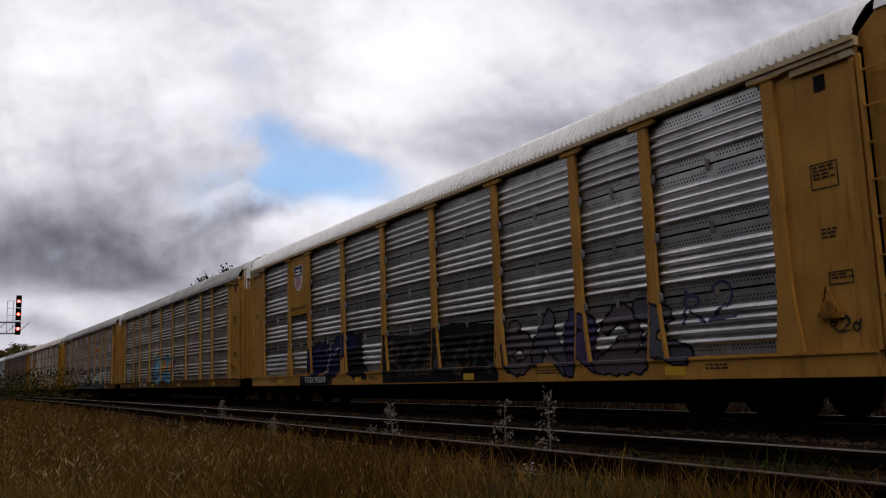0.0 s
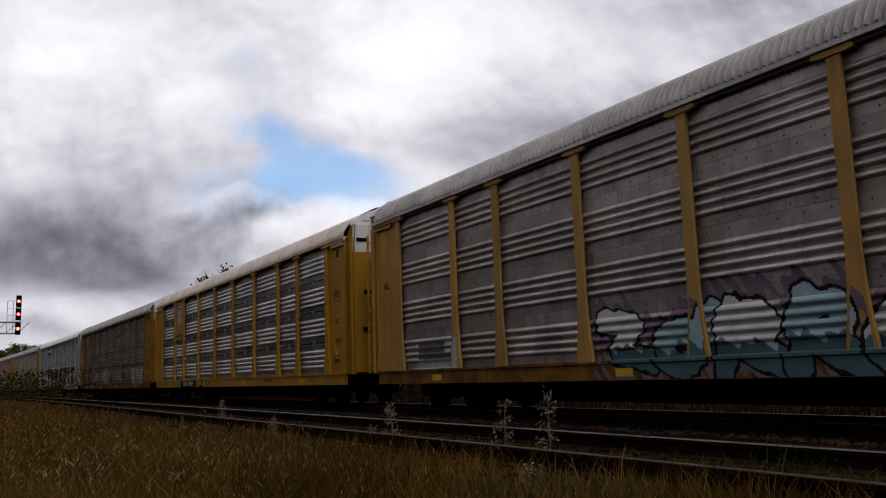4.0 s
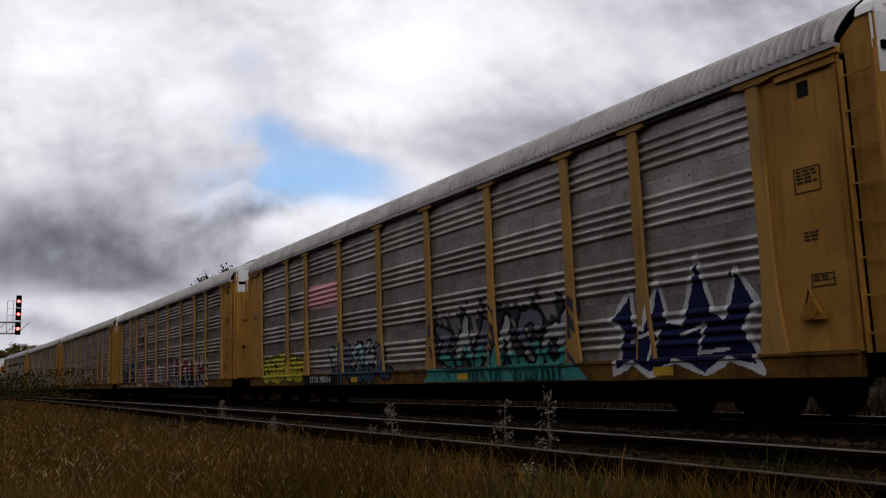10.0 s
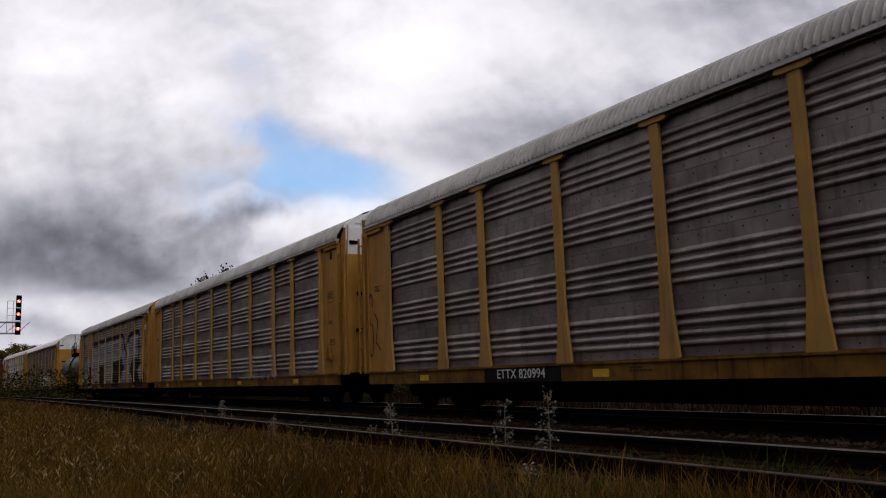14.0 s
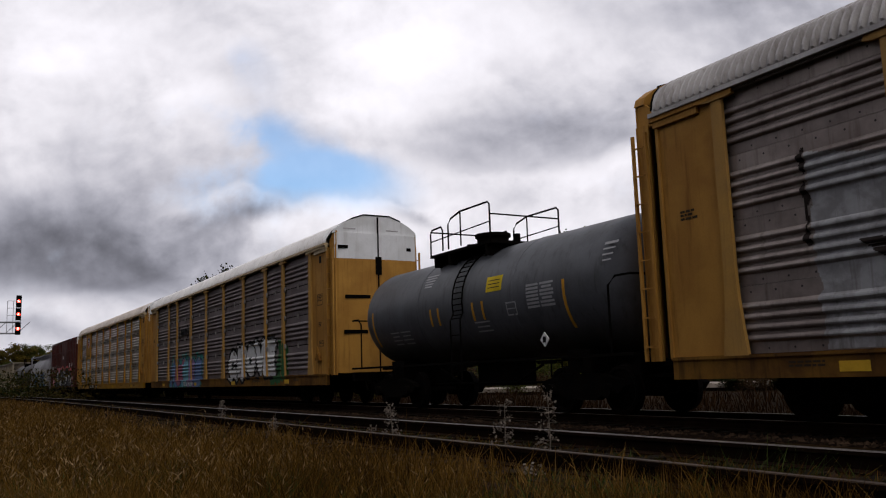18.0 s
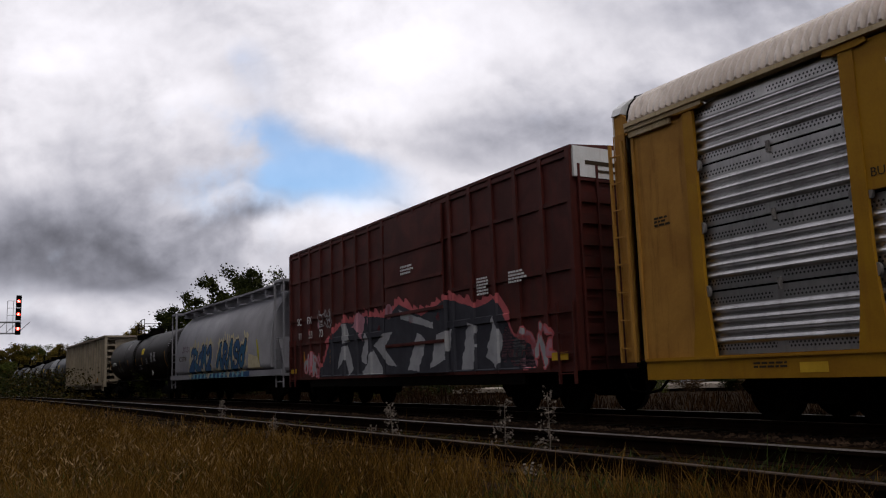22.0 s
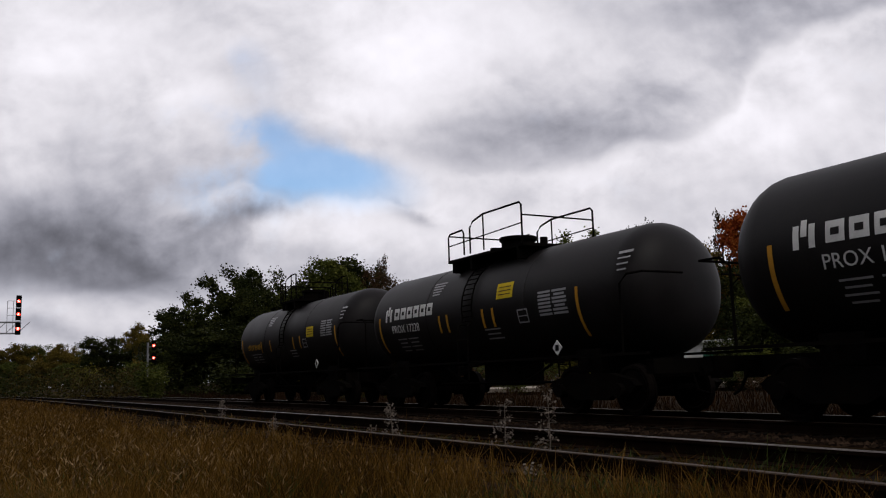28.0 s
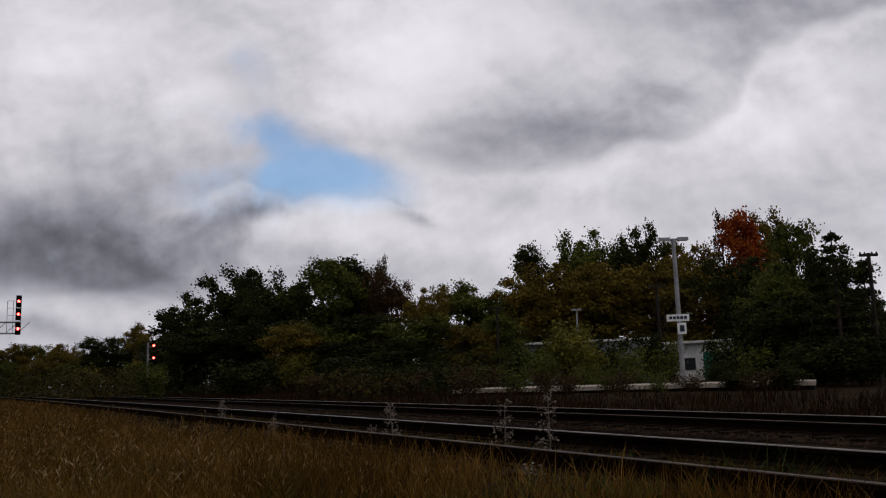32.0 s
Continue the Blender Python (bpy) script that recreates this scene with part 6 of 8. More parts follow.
class Canvas:
    """A grid over part of a car's side; areas of it are given paints and become thin sheets on the surface."""

    def __init__(self, x0, x1, z0, z1, dx=0.022, dz=0.022):
        self.xs = np.arange(x0, x1 + dx, dx)
        self.zs = np.arange(z0, z1 + dz, dz)
        self.X, self.Z = np.meshgrid((self.xs[:-1] + self.xs[1:]) / 2, (self.zs[:-1] + self.zs[1:]) / 2)
        self.slot = np.full(self.X.shape, -1)
        self.rng = np.random.RandomState(int(abs(x0 * 100 + z1 * 1000 + x1 * 10)) % 9999)
        a = self.rng.uniform(0, 6.28, 6)
        self.wob = 0.02 * (np.sin(self.X * 9 + a[0]) + np.sin(self.Z * 11 + a[1] + self.X * 3) + np.sin(self.X * 21 + self.Z * 17 + a[2]))

    def near(self, lines):
        """Distance from all cells to the nearest of the polylines."""
        d = np.full(self.X.shape, 9.0)
        for pts in lines:
            for (ax, az), (bx, bz) in zip(pts, pts[1:]):
                vx, vz = bx - ax, bz - az
                k = np.clip(((self.X - ax) * vx + (self.Z - az) * vz) / max(1e-9, vx * vx + vz * vz), 0, 1)
                d = np.minimum(d, np.hypot(self.X - ax - k * vx, self.Z - az - k * vz))
        return d

    def inside(self, pts):
        r = np.zeros(self.X.shape, bool)
        for (ax, az), (bx, bz) in zip(pts, pts[1:] + pts[:1]):
            if az != bz:
                r ^= ((self.Z < az) != (self.Z < bz)) & (self.X + self.wob < (bx - ax) * (self.Z - az) / (bz - az) + ax)
        return r

    def fill(self, mask, slot):
        self.slot[mask] = slot

    def lay(self, car, face, mats, name="graffiti", label=""):
        m = Mesh()
        ids = {}
        ys = {}

        def vert(i, j):
            if (i, j) not in ids:
                x, z = float(self.xs[j]), float(self.zs[i])
                ids[(i, j)] = len(m.v)
                m.v.append((x, face(x, z), z))
            return ids[(i, j)]
        for i, j in zip(*np.nonzero(self.slot >= 0)):
            m.f.append((vert(i, j), vert(i, j + 1), vert(i + 1, j + 1), vert(i + 1, j)))
            m.mi.append(int(self.slot[i, j]))
        if m.f:
            part(name, m, mats, car, label)


def loop(cx, cz, rx, rz, a0=0, a1=360, n=14):
    return [(cx + rx * math.cos(math.radians(a0 + (a1 - a0) * i / n)), cz + rz * math.sin(math.radians(a0 + (a1 - a0) * i / n))) for i in range(n + 1)]


def form(rng, x, z, w, h):
    """Strokes of one bubble shape in the box at (x, z)."""
    k = rng.randint(7)
    cx, cz = x + w / 2, z + h / 2
    if k == 0:
        return [loop(cx - w * 0.05, cz - h * 0.1, w * 0.30, h * 0.28), [(cx + w * 0.2, cz), (x + w * 0.9, z + h * 0.95)]]
    if k == 1:
        return [loop(cx, z + h * 0.62, w * 0.34, h * 0.30, 150, -60), [(cx + w * 0.1, z + h * 0.4), (x + w * 0.1, z + h * 0.08), (x + w * 0.95, z + h * 0.12)]]
    if k == 2:
        return [[(x + w * 0.1, z + h * 0.25), (cx, z + h * 0.95), (x + w * 0.6, z + h * 0.45), (x + w * 0.95, z + h * 0.08)]]
    if k == 3:
        return [loop(cx, z + h * 0.70, w * 0.32, h * 0.22, 10, 250), loop(cx, z + h * 0.28, w * 0.34, h * 0.22, 70, -170)]
    if k == 4:
        return [[(x + w * 0.2, z + h * 0.05), (x + w * 0.28, z + h * 0.98)], loop(x + w * 0.45, z + h * 0.70, w * 0.28, h * 0.18), [(x + w * 0.45, z + h * 0.4), (x + w * 0.95, z + h * 0.05)]]
    if k == 5:
        return [[(x + w * 0.05, z + h * 0.9), (x + w * 0.55, z + h * 0.75), (x + w * 0.25, z + h * 0.35), (x + w * 0.9, z + h * 0.2)]]
    return [loop(cx, z + h * 0.35, w * 0.34, h * 0.28, 200, 520), [(x + w * 0.2, z + h * 0.5), (x + w * 0.35, z + h * 0.95)]]


def piece(car, x0, x1, z0, z1, count, mats, face=rack_face, thick=0.5, back=None, split=None, label="", line=0.07, seed=0):
    """A row of swelling bubble shapes that overlap: outline mats[0], fills mats[1:], last: halo behind all when back is set."""
    c = Canvas(x0 - 0.3, x1 + 0.3, max(z0 - 0.1, 0.66), z1 + 0.3)
    rng = np.random.RandomState(seed + int(abs(x0) * 31 + abs(z1) * 77))
    w, h = (x1 - x0) / count, z1 - z0
    last = len(mats) - 1
    n = max(1, last - (1 if back is not None else 0))
    lobes = []
    for i in range(count):
        cx = x0 + (i + 0.5) * w + rng.uniform(-0.1, 0.1) * w
        top, bot = z1 - rng.uniform(0.0, 0.25) * h, z0 + rng.uniform(0.0, 0.10) * h
        mid, hh, hw = (top + bot) / 2, (top - bot) / 2, w * rng.uniform(0.50, 0.64)
        r = min(hw, hh) * rng.uniform(0.45, 0.98)
        lean = rng.uniform(-0.28, 0.28)
        dx = np.abs(c.X - cx - lean * (c.Z - mid)) - hw + r
        dz = np.abs(c.Z - mid) - hh + r
        d = np.hypot(np.maximum(dx, 0), np.maximum(dz, 0)) + np.minimum(np.maximum(dx, dz), 0) - r + c.wob * 0.7
        q = cx + rng.uniform(-0.2, 0.2) * hw
        if rng.rand() < 0.5:
            cut = np.hypot((c.X - q) / (hw * 0.28), (c.Z - mid - rng.uniform(-0.1, 0.3) * hh) / (hh * 0.20)) < 1.0
        else:
            up = rng.choice((-1.0, 1.0))
            cut = c.near([[(q + 0.1 * hw, mid + up * hh), (q - 0.15 * hw, mid + up * hh * 0.35), (q + 0.3 * hw, mid + up * hh * 0.05)]]) < line * 0.55
        lobes.append((d, cut))
    every = np.min([d for d, k in lobes], axis=0)
    if back is not None:
        c.fill(every < line + back + 4 * c.wob, last)
    c.fill(every < line, 0)
    for i, (d, cut) in enumerate(lobes):
        c.fill(d < line * 0.5, 0)
        f = d < -line * 0.5
        c.fill(f, min(1 + i % n, last))
        if split is not None:
            c.fill(f & (c.Z + 3 * c.wob < z0 + h * 0.42), split)
        c.fill(f & cut, 0)
    c.lay(car, face, mats, label=label)


GLYPHS = {"R": "10 19 59 77 55 15|45 80", "O": "29 59 77 73 50 20 03 07 29", "B": "10 19 58 67 55 15|55 72 60 10", "2": "07 29 59 77 10 80", "H": "10 19|15 65|69 70"}


def glyph(ch, x, z, w, h):
    """Strokes of one drawn letter in the box at (x, z)."""
    return [[(x + w * int(q[0]) / 8, z + h * int(q[1]) / 9) for q in line.split()] for line in GLYPHS[ch].split("|")]


def throw(car, x0, x1, z0, z1, count, mats, face=rack_face, thick=0.13, line=0.05, halo=None, split=None, word="", lean=0.0, seed=0, label=""):
    """A row of fat overlapping strokes: mats[0] outline, mats[1:] fills in turn; halo and split name the slot of a glow behind and of the lower half."""
    c = Canvas(x0 - 0.35, x1 + 0.35, max(z0 - 0.2, 0.66), z1 + 0.35)
    rng = np.random.RandomState(seed + 7)
    w, h = (x1 - x0) / count, z1 - z0
    last = len(mats) - 1
    free = [k for k in range(1, last + 1) if k not in (halo, split)] or [1]
    fields = []
    for i in range(count):
        hh = h * rng.uniform(0.86, 1.0)
        strokes = glyph(word[i], x0 + i * w + 0.1 * w, z0 + 0.06 * h, 0.82 * w, hh * 0.9) if i < len(word) else form(rng, x0 + i * w - 0.06 * w, z0, w * 1.12, hh)
        strokes = [[(x + lean * (z - z0), z) for x, z in q] for q in strokes]
        fields.append(c.near(strokes) + c.wob * 0.8 - 0.03 * np.sin(c.Z * 5 + i))
    every = np.min(fields, axis=0)
    if halo is not None:
        c.fill(every + 4 * c.wob < thick + line + 0.14, halo)
    c.fill(every < thick + line, 0)
    for i, d in enumerate(fields):
        c.fill(d < thick + line * 0.8, 0)
        body = d < thick
        c.fill(body, free[i % len(free)])
        if split is not None:
            c.fill(body & (c.Z + 3 * c.wob < z0 + h * 0.40), split)
    c.lay(car, face, mats, label=label)


def patch(car, pts, mat, face=rack_face, name="graffiti", label="", lift=0.0):
    xs, zs = [p[0] for p in pts], [p[1] for p in pts]
    c = Canvas(min(xs), max(xs), min(zs), max(zs))
    c.fill(c.inside(pts), 0)
    c.lay(car, lambda x, z: face(x, z) - lift, [mat], name, label)


def scrawl(car, x0, x1, z0, z1, count, mat, face=rack_face, width=0.025, seed=1):
    c = Canvas(x0, x1, z0, z1, 0.018, 0.018)
    rng = np.random.RandomState(seed)
    w = (x1 - x0) / count
    lines = []
    for i in range(count):
        lines += form(rng, x0 + i * w, z0, w * 0.95, (z1 - z0) * rng.uniform(0.6, 1.0))
    c.fill(c.near(lines) + c.wob * 0.2 < width, 0)
    c.lay(car, face, [mat])


BLACK = paint("spray_black", (0.008, 0.008, 0.009))
WHITE = paint("spray_white", (0.62, 0.62, 0.62))
PALE = paint("spray_pale_grey", (0.36, 0.36, 0.37))
NAVY = paint("spray_navy", (0.018, 0.024, 0.10))
BLUE = paint("spray_blue", (0.025, 0.075, 0.17))
SKYB = paint("spray_light_blue", (0.16, 0.38, 0.46))
CYAN = paint("spray_pale_blue", (0.30, 0.42, 0.46))
TEAL = paint("spray_teal", (0.05, 0.25, 0.22))
MINT = paint("spray_mint", (0.20, 0.50, 0.42))
PINK = paint("spray_pink", (0.42, 0.20, 0.24))
MAUVE = paint("spray_mauve", (0.17, 0.12, 0.16))
HOTPINK = paint("spray_coral", (0.50, 0.12, 0.13))
RED = paint("spray_red", (0.24, 0.035, 0.04))
MAROON = paint("spray_maroon", (0.13, 0.025, 0.03))
ORANGE = paint("spray_orange", (0.48, 0.22, 0.04))
LEMON = paint("spray_yellow", (0.48, 0.42, 0.04))
GREEN = paint("spray_green", (0.03, 0.11, 0.04))
CREAM = paint("spray_cream", (0.46, 0.40, 0.26))
PURPLE = paint("spray_purple", (0.06, 0.045, 0.10))
CHAR = paint("spray_charcoal", (0.045, 0.045, 0.055))
MARK_WHITE = paint("stencil_white", (0.70, 0.70, 0.68))
MARK_DARK = paint("stencil_dark", (0.05, 0.035, 0.02))


def name_plate(car, body, x, z=0.82, plate=True, w=2.7):
    if plate:
        part("number_board", Mesh().box(x - w / 2, x + w / 2, -SIDE - 0.030, -SIDE - 0.01, z - 0.16, z + 0.14), BLACK, car, "black painted board")
    letters(body, x, -SIDE - 0.034, z - 0.01, 0.27, MARK_WHITE, car, 1.12)


def small_print(car, x, z, w, h, rows, mat, y):
    """Unreadable stencilled lines as short bars."""
    rng = np.random.RandomState(int(abs(x) * 100 + z * 10))
    for i in range(rows):
        zz = z - i * h * 1.7
        k = rng.uniform(0.6, 1.0)
        m = Mesh()
        q = x - w / 2
        while q < x - w / 2 + w * k:
            ln = rng.uniform(0.04, 0.12)
            m.box(q, q + ln, y - 0.004, y, zz, zz + h)
            q += ln + 0.025
        part("stencil_line", m, mat, car)


def frame_box(car, x, z, w, h, y, mat):
    m = Mesh()
    t = 0.018
    m.box(x - w / 2, x + w / 2, y - 0.004, y, z - h / 2, z - h / 2 + t).box(x - w / 2, x + w / 2, y - 0.004, y, z + h / 2 - t, z + h / 2)
    m.box(x - w / 2, x - w / 2 + t, y - 0.004, y, z - h / 2, z + h / 2).box(x + w / 2 - t, x + w / 2, y - 0.004, y, z - h / 2, z + h / 2)
    part("stencil_frame", m, mat, car)


def shield(car, x, z, s, faded=False):
    """A shield emblem in plain shapes: dark head, red and pale stripes."""
    y = -SIDE - 0.014
    outline = [(-0.42, 0.62), (-0.2, 0.70), (0.0, 0.62), (0.2, 0.70), (0.42, 0.62), (0.40, 0.2), (0.42, -0.3), (0.28, -0.58), (0.0, -0.72), (-0.28, -0.58), (-0.42, -0.3), (-0.40, 0.2)]
    e = part("emblem", Mesh().rings([[(x + a * s * 1.5, yy, z + b * s) for a, b in outline] for yy in (y - 0.008, y)]), YELLOW_RUSTY if faded else MARK_WHITE, car, "shield emblem with stripes")
    head = [(-0.38, 0.60), (-0.2, 0.66), (0.0, 0.58), (0.2, 0.66), (0.38, 0.60), (0.37, 0.08), (-0.37, 0.08)]
    part("emblem_head", Mesh().rings([[(x + a * s * 1.5, yy, z + b * s) for a, b in head] for yy in (y - 0.014, y - 0.008)]), MARK_DARK if faded else NAVY, e)
    for k in range(6):
        a = -0.36 + k * 0.125
        lo = -0.42 - 0.24 * (1 - abs(a + 0.05) / 0.42)
        part("emblem_stripe", Mesh().box(x + a * s * 1.5, x + (a + 0.06) * s * 1.5, y - 0.013, y - 0.008, z + lo * s, z + 0.05 * s), MARK_DARK if faded else RED, e)
    if not faded:
        for zz, w in ((0.40, 0.5), (0.22, 0.55)):
            part("emblem_bar", Mesh().box(x - w * 0.7 * s, x + w * 0.7 * s, y - 0.018, y - 0.014, z + (zz - 0.06) * s, z + (zz + 0.06) * s), MARK_WHITE, e)


def rack_small_marks(car, end_mark):
    """Stencils on the end panels and the sill that all auto carriers carry."""
    y = -SIDE + 0.028
    xf, xr = HALF - 1.05, -HALF + 1.05
    frame_box(car, xf, 3.35, 0.42, 0.36, y, end_mark)
    small_print(car, xf, 3.46, 0.34, 0.03, 4, end_mark, y)
    frame_box(car, xf + 0.1, 1.95, 0.36, 0.18, y, end_mark)
    small_print(car, xf + 0.1, 1.98, 0.28, 0.025, 2, end_mark, y)
    small_print(car, xr, 3.3, 0.4, 0.035, 3, end_mark, y)
    small_print(car, xf, 2.6, 0.25, 0.03, 3, end_mark, y)
    for x, w in ((10.2, 0.5), (6.0, 0.9), (-2.0, 0.5), (-10.3, 0.6)):
        small_print(car, x, 0.85, w, 0.03, 2, end_mark, -SIDE - 0.021)
    for x in (9.3, 3.0, -3.0, -9.6):
        part("reflector", Mesh().box(x - 0.22, x + 0.22, -SIDE - 0.027, -SIDE - 0.02, 0.72, 0.86), paint("reflector_yellow", (0.6, 0.36, 0.03)), car)
    m = Mesh().box(xf - 0.25, xf + 0.1, y - 0.09, y, 1.42, 1.50).tube([(xf - 0.2, y - 0.06, 1.5), (xf - 0.08, y - 0.08, 1.85), (xf + 0.06, y - 0.06, 1.5)], 0.025, 6)
    m.cyl((xf - 0.08, y - 0.1, 1.55), (xf - 0.08, y, 1.55), 0.11, 12)
    part("hand_brake_gear", m, frame_dark(car), car)
    part("vent_slot", Mesh().box(xf - 0.02, xf + 0.15, y - 0.01, y + 0.01, 4.52, 4.74), BLACK, car)


def frame_dark(car):
    return YELLOW_RUSTY


for r in racks:
    rack_small_marks(r, MARK_DARK)
A = racks
# A0: dark blocks and purple shapes
shield(A[0], -7.75, 4.25, 0.62)
letters("BUILDING AMERICA", -7.75, -SIDE - 0.016, 3.22, 0.17, MARK_DARK, A[0])
name_plate(A[0], "TTGX 993509", -6.3)
patch(A[0], [(-11.3, 1.05), (-8.85, 1.05), (-8.85, 1.75), (-11.3, 1.62)], PALE)
c = Canvas(-7.2, -2.2, 0.72, 2.2)
lobes = np.min([np.hypot((c.X - a) / p, (c.Z - b) / q) for a, b, p, q in ((-6.25, 1.45, 0.72, 0.50), (-5.55, 1.9, 0.2, 0.2), (-5.0, 1.3, 0.62, 0.42), (-4.45, 1.75, 0.66, 0.34), (-3.75, 1.85, 0.5, 0.34))], axis=0)
c.fill(lobes + 2 * c.wob < 1.08, 1)
c.fill(lobes + 2 * c.wob < 0.93, 0)
c.fill(c.inside([(-4.0, 2.05), (-2.9, 2.1), (-2.75, 1.3), (-2.35, 0.8), (-3.3, 0.76), (-3.9, 1.1)]) & (lobes > 0.9), 1)
c.fill(c.near([[(-5.5, 1.05), (-5.15, 1.6)], [(-4.9, 1.55), (-4.6, 1.75)]]) < 0.035, 2)
c.lay(A[0], rack_face, [paint("spray_ink_blue", (0.010, 0.012, 0.055)), BLACK, PALE], label="dark ink-blue graffiti")
patch(A[0], [(-1.4, 0.68), (4.2, 0.68), (4.1, 1.9), (2.2, 2.05), (0.4, 1.85), (-1.3, 1.95)], BLACK, label="black graffiti blocks with grey strokes")
throw(A[0], -1.2, 3.9, 0.85, 1.75, 6, [BLACK, paint("spray_soot", (0.07, 0.055, 0.045)), CHAR], lambda x, z: rack_face(x, z) - 0.006, 0.07, 0.03, seed=3)
throw(A[0], 4.4, 9.5, 0.85, 1.95, 5, [BLACK, paint("spray_dim_mauve", (0.10, 0.075, 0.09)), paint("spray_dim_slate", (0.08, 0.08, 0.10)), PURPLE], thick=0.15, line=0.05, seed=5, label="mauve and slate graffiti with black outline")
scrawl(A[0], 9.4, 10.6, 1.5, 2.2, 2, PURPLE, width=0.03)
scrawl(A[0], 12.1, 12.6, 1.22, 1.46, 3, MARK_DARK, lambda x, z: -SIDE + 0.022, width=0.015)
# A1: light blue piece with an orange heart
c = Canvas(-3.7, 2.0, 0.70, 2.62)
shape = [(-3.44, 1.42), (-3.11, 1.83), (-2.52, 2.29), (-1.97, 2.5), (-1.32, 2.17), (-0.2, 2.25), (0.17, 2.35), (1.04, 2.11), (1.36, 2.24), (1.77, 2.16), (1.69, 1.82), (1.4, 0.99), (0.86, 0.78), (0.23, 0.96), (-0.91, 1.04), (-1.63, 0.75), (-2.24, 0.92), (-2.4, 1.3), (-2.9, 0.95), (-3.25, 1.0)]
c.fill(c.inside(shape), 1)
c.fill(c.inside(shape) & (np.sin(c.X * 2.1 + 1.2 * c.Z) > 0.3), 2)
for pts in ([(-1.09, 2.12), (-0.22, 2.07), (-0.23, 1.5), (-1.1, 1.46)], [(0.38, 1.95), (0.99, 2.05), (0.97, 1.45), (0.46, 1.41)]):
    c.fill(c.inside(pts), 3)
c.fill(c.inside([(1.1, 2.15), (1.74, 2.12), (1.66, 1.8), (1.4, 1.05), (0.95, 1.1), (1.05, 1.7)]), 4)
c.fill(c.inside([(-3.35, 1.4), (-2.95, 1.42), (-2.9, 1.15), (-3.3, 1.12)]), 4)
c.fill(c.near([shape + shape[:1], [(-2.5, 1.45), (-1.3, 1.4), (-1.2, 1.7)], [(-2.4, 1.1), (-2.0, 1.38), (0.2, 1.36), (1.0, 1.33)], [(-0.2, 2.2), (-0.18, 1.42)], [(0.3, 2.2), (0.35, 1.4)]]) + c.wob * 0.5 < 0.035, 0)
c.fill(c.near([[(1.1, 1.45), (1.35, 1.5), (1.2, 1.25), (1.45, 1.2)]]) < 0.025, 5)
c.lay(A[1], rack_face, [paint("spray_deep_navy", (0.012, 0.015, 0.04)), SKYB, paint("spray_powder_blue", (0.12, 0.27, 0.36)), ORANGE, PURPLE, WHITE], label="light blue and orange graffiti with a navy outline")
scrawl(A[1], 1.9, 3.4, 1.1, 1.6, 4, BLACK, width=0.02)
name_plate(A[1], "TTGX 702730", -5.6, plate=False)
# A2: long pale piece, red strip
throw(A[2], -3.5, 9.2, 0.74, 1.85, 10, [BLACK, paint("spray_dull_white", (0.55, 0.56, 0.56)), CYAN, paint("spray_steel_blue", (0.07, 0.13, 0.15)), MAUVE], thick=0.21, line=0.06, halo=4, split=3, seed=21, word="", label="long pale blue and white graffiti with black outlines")
throw(A[2], 7.5, 8.9, 0.80, 1.95, 1, [BLACK, paint("spray_dull_white", (0.55, 0.56, 0.56)), paint("spray_steel_blue", (0.07, 0.13, 0.15))], lambda x, z: rack_face(x, z) - 0.006, 0.16, 0.08, split=2, word="2")
patch(A[2], [(-10.8, 1.0), (-8.6, 1.0), (-8.6, 1.7), (-10.8, 1.75)], PALE)
small_print(A[2], -9.7, 1.55, 1.7, 0.09, 3, MARK_DARK, -SIDE + 0.012)
patch(A[2], [(4.45, 3.42), (6.83, 3.5), (6.83, 3.66), (4.45, 3.62)], paint("spray_bright_orange", (0.75, 0.14, 0.03)))
# A3: clean, emblem and number
shield(A[3], -7.75, 4.25, 0.62)
letters("BUILDING AMERICA", -7.75, -SIDE - 0.016, 3.22, 0.17, MARK_DARK, A[3])
name_plate(A[3], "TTGX  978436", -5.75, w=2.95)
part("number_board", Mesh().box(-3.75, -3.15, -SIDE - 0.030, -SIDE - 0.01, 0.66, 0.96), BLACK, A[3])
letters("R1", -3.45, -SIDE - 0.034, 0.81, 0.27, MARK_WHITE, A[3])
# A4: white scrawls on rust
shield(A[4], -7.75, 4.25, 0.62, True)
CHALK = paint("spray_chalk", (0.30, 0.28, 0.26))
throw(A[4], -11.1, -6.8, 1.05, 1.75, 6, [CHALK, ZINC_BROWN], thick=0.05, line=0.05, seed=2, label="chalky white graffiti scrawls")
throw(A[4], -6.2, -4.1, 1.12, 1.65, 4, [PALE, CHALK], thick=0.10, line=0.03, seed=4)
throw(A[4], -3.5, -0.6, 1.05, 1.95, 3, [PALE, CHALK, PALE], thick=0.14, line=0.03, seed=6)
c = Canvas(-0.3, 1.8, 0.75, 2.35)
fist = [(-0.05, 2.2), (0.12, 2.2), (0.15, 1.7), (0.32, 2.15), (0.5, 2.15), (0.5, 1.65), (0.72, 2.1), (0.9, 2.05), (0.9, 1.55), (1.3, 1.85), (1.5, 1.75), (1.45, 1.3), (1.2, 1.25), (1.0, 0.95), (0.6, 0.82), (0.2, 0.95), (0.0, 1.3), (0.1, 1.6)]
c.fill(c.inside(fist), 1)
c.fill(c.near([fist + fist[:1], [(0.0, 1.4), (0.5, 1.5), (1.0, 1.35)]]) < 0.035, 0)
c.lay(A[4], rack_face, [PALE, CHAR], label="black and white fist-shaped graffiti")
throw(A[4], 2.0, 4.4, 1.1, 1.95, 4, [CHALK, ZINC_BROWN], thick=0.06, line=0.035, seed=8)
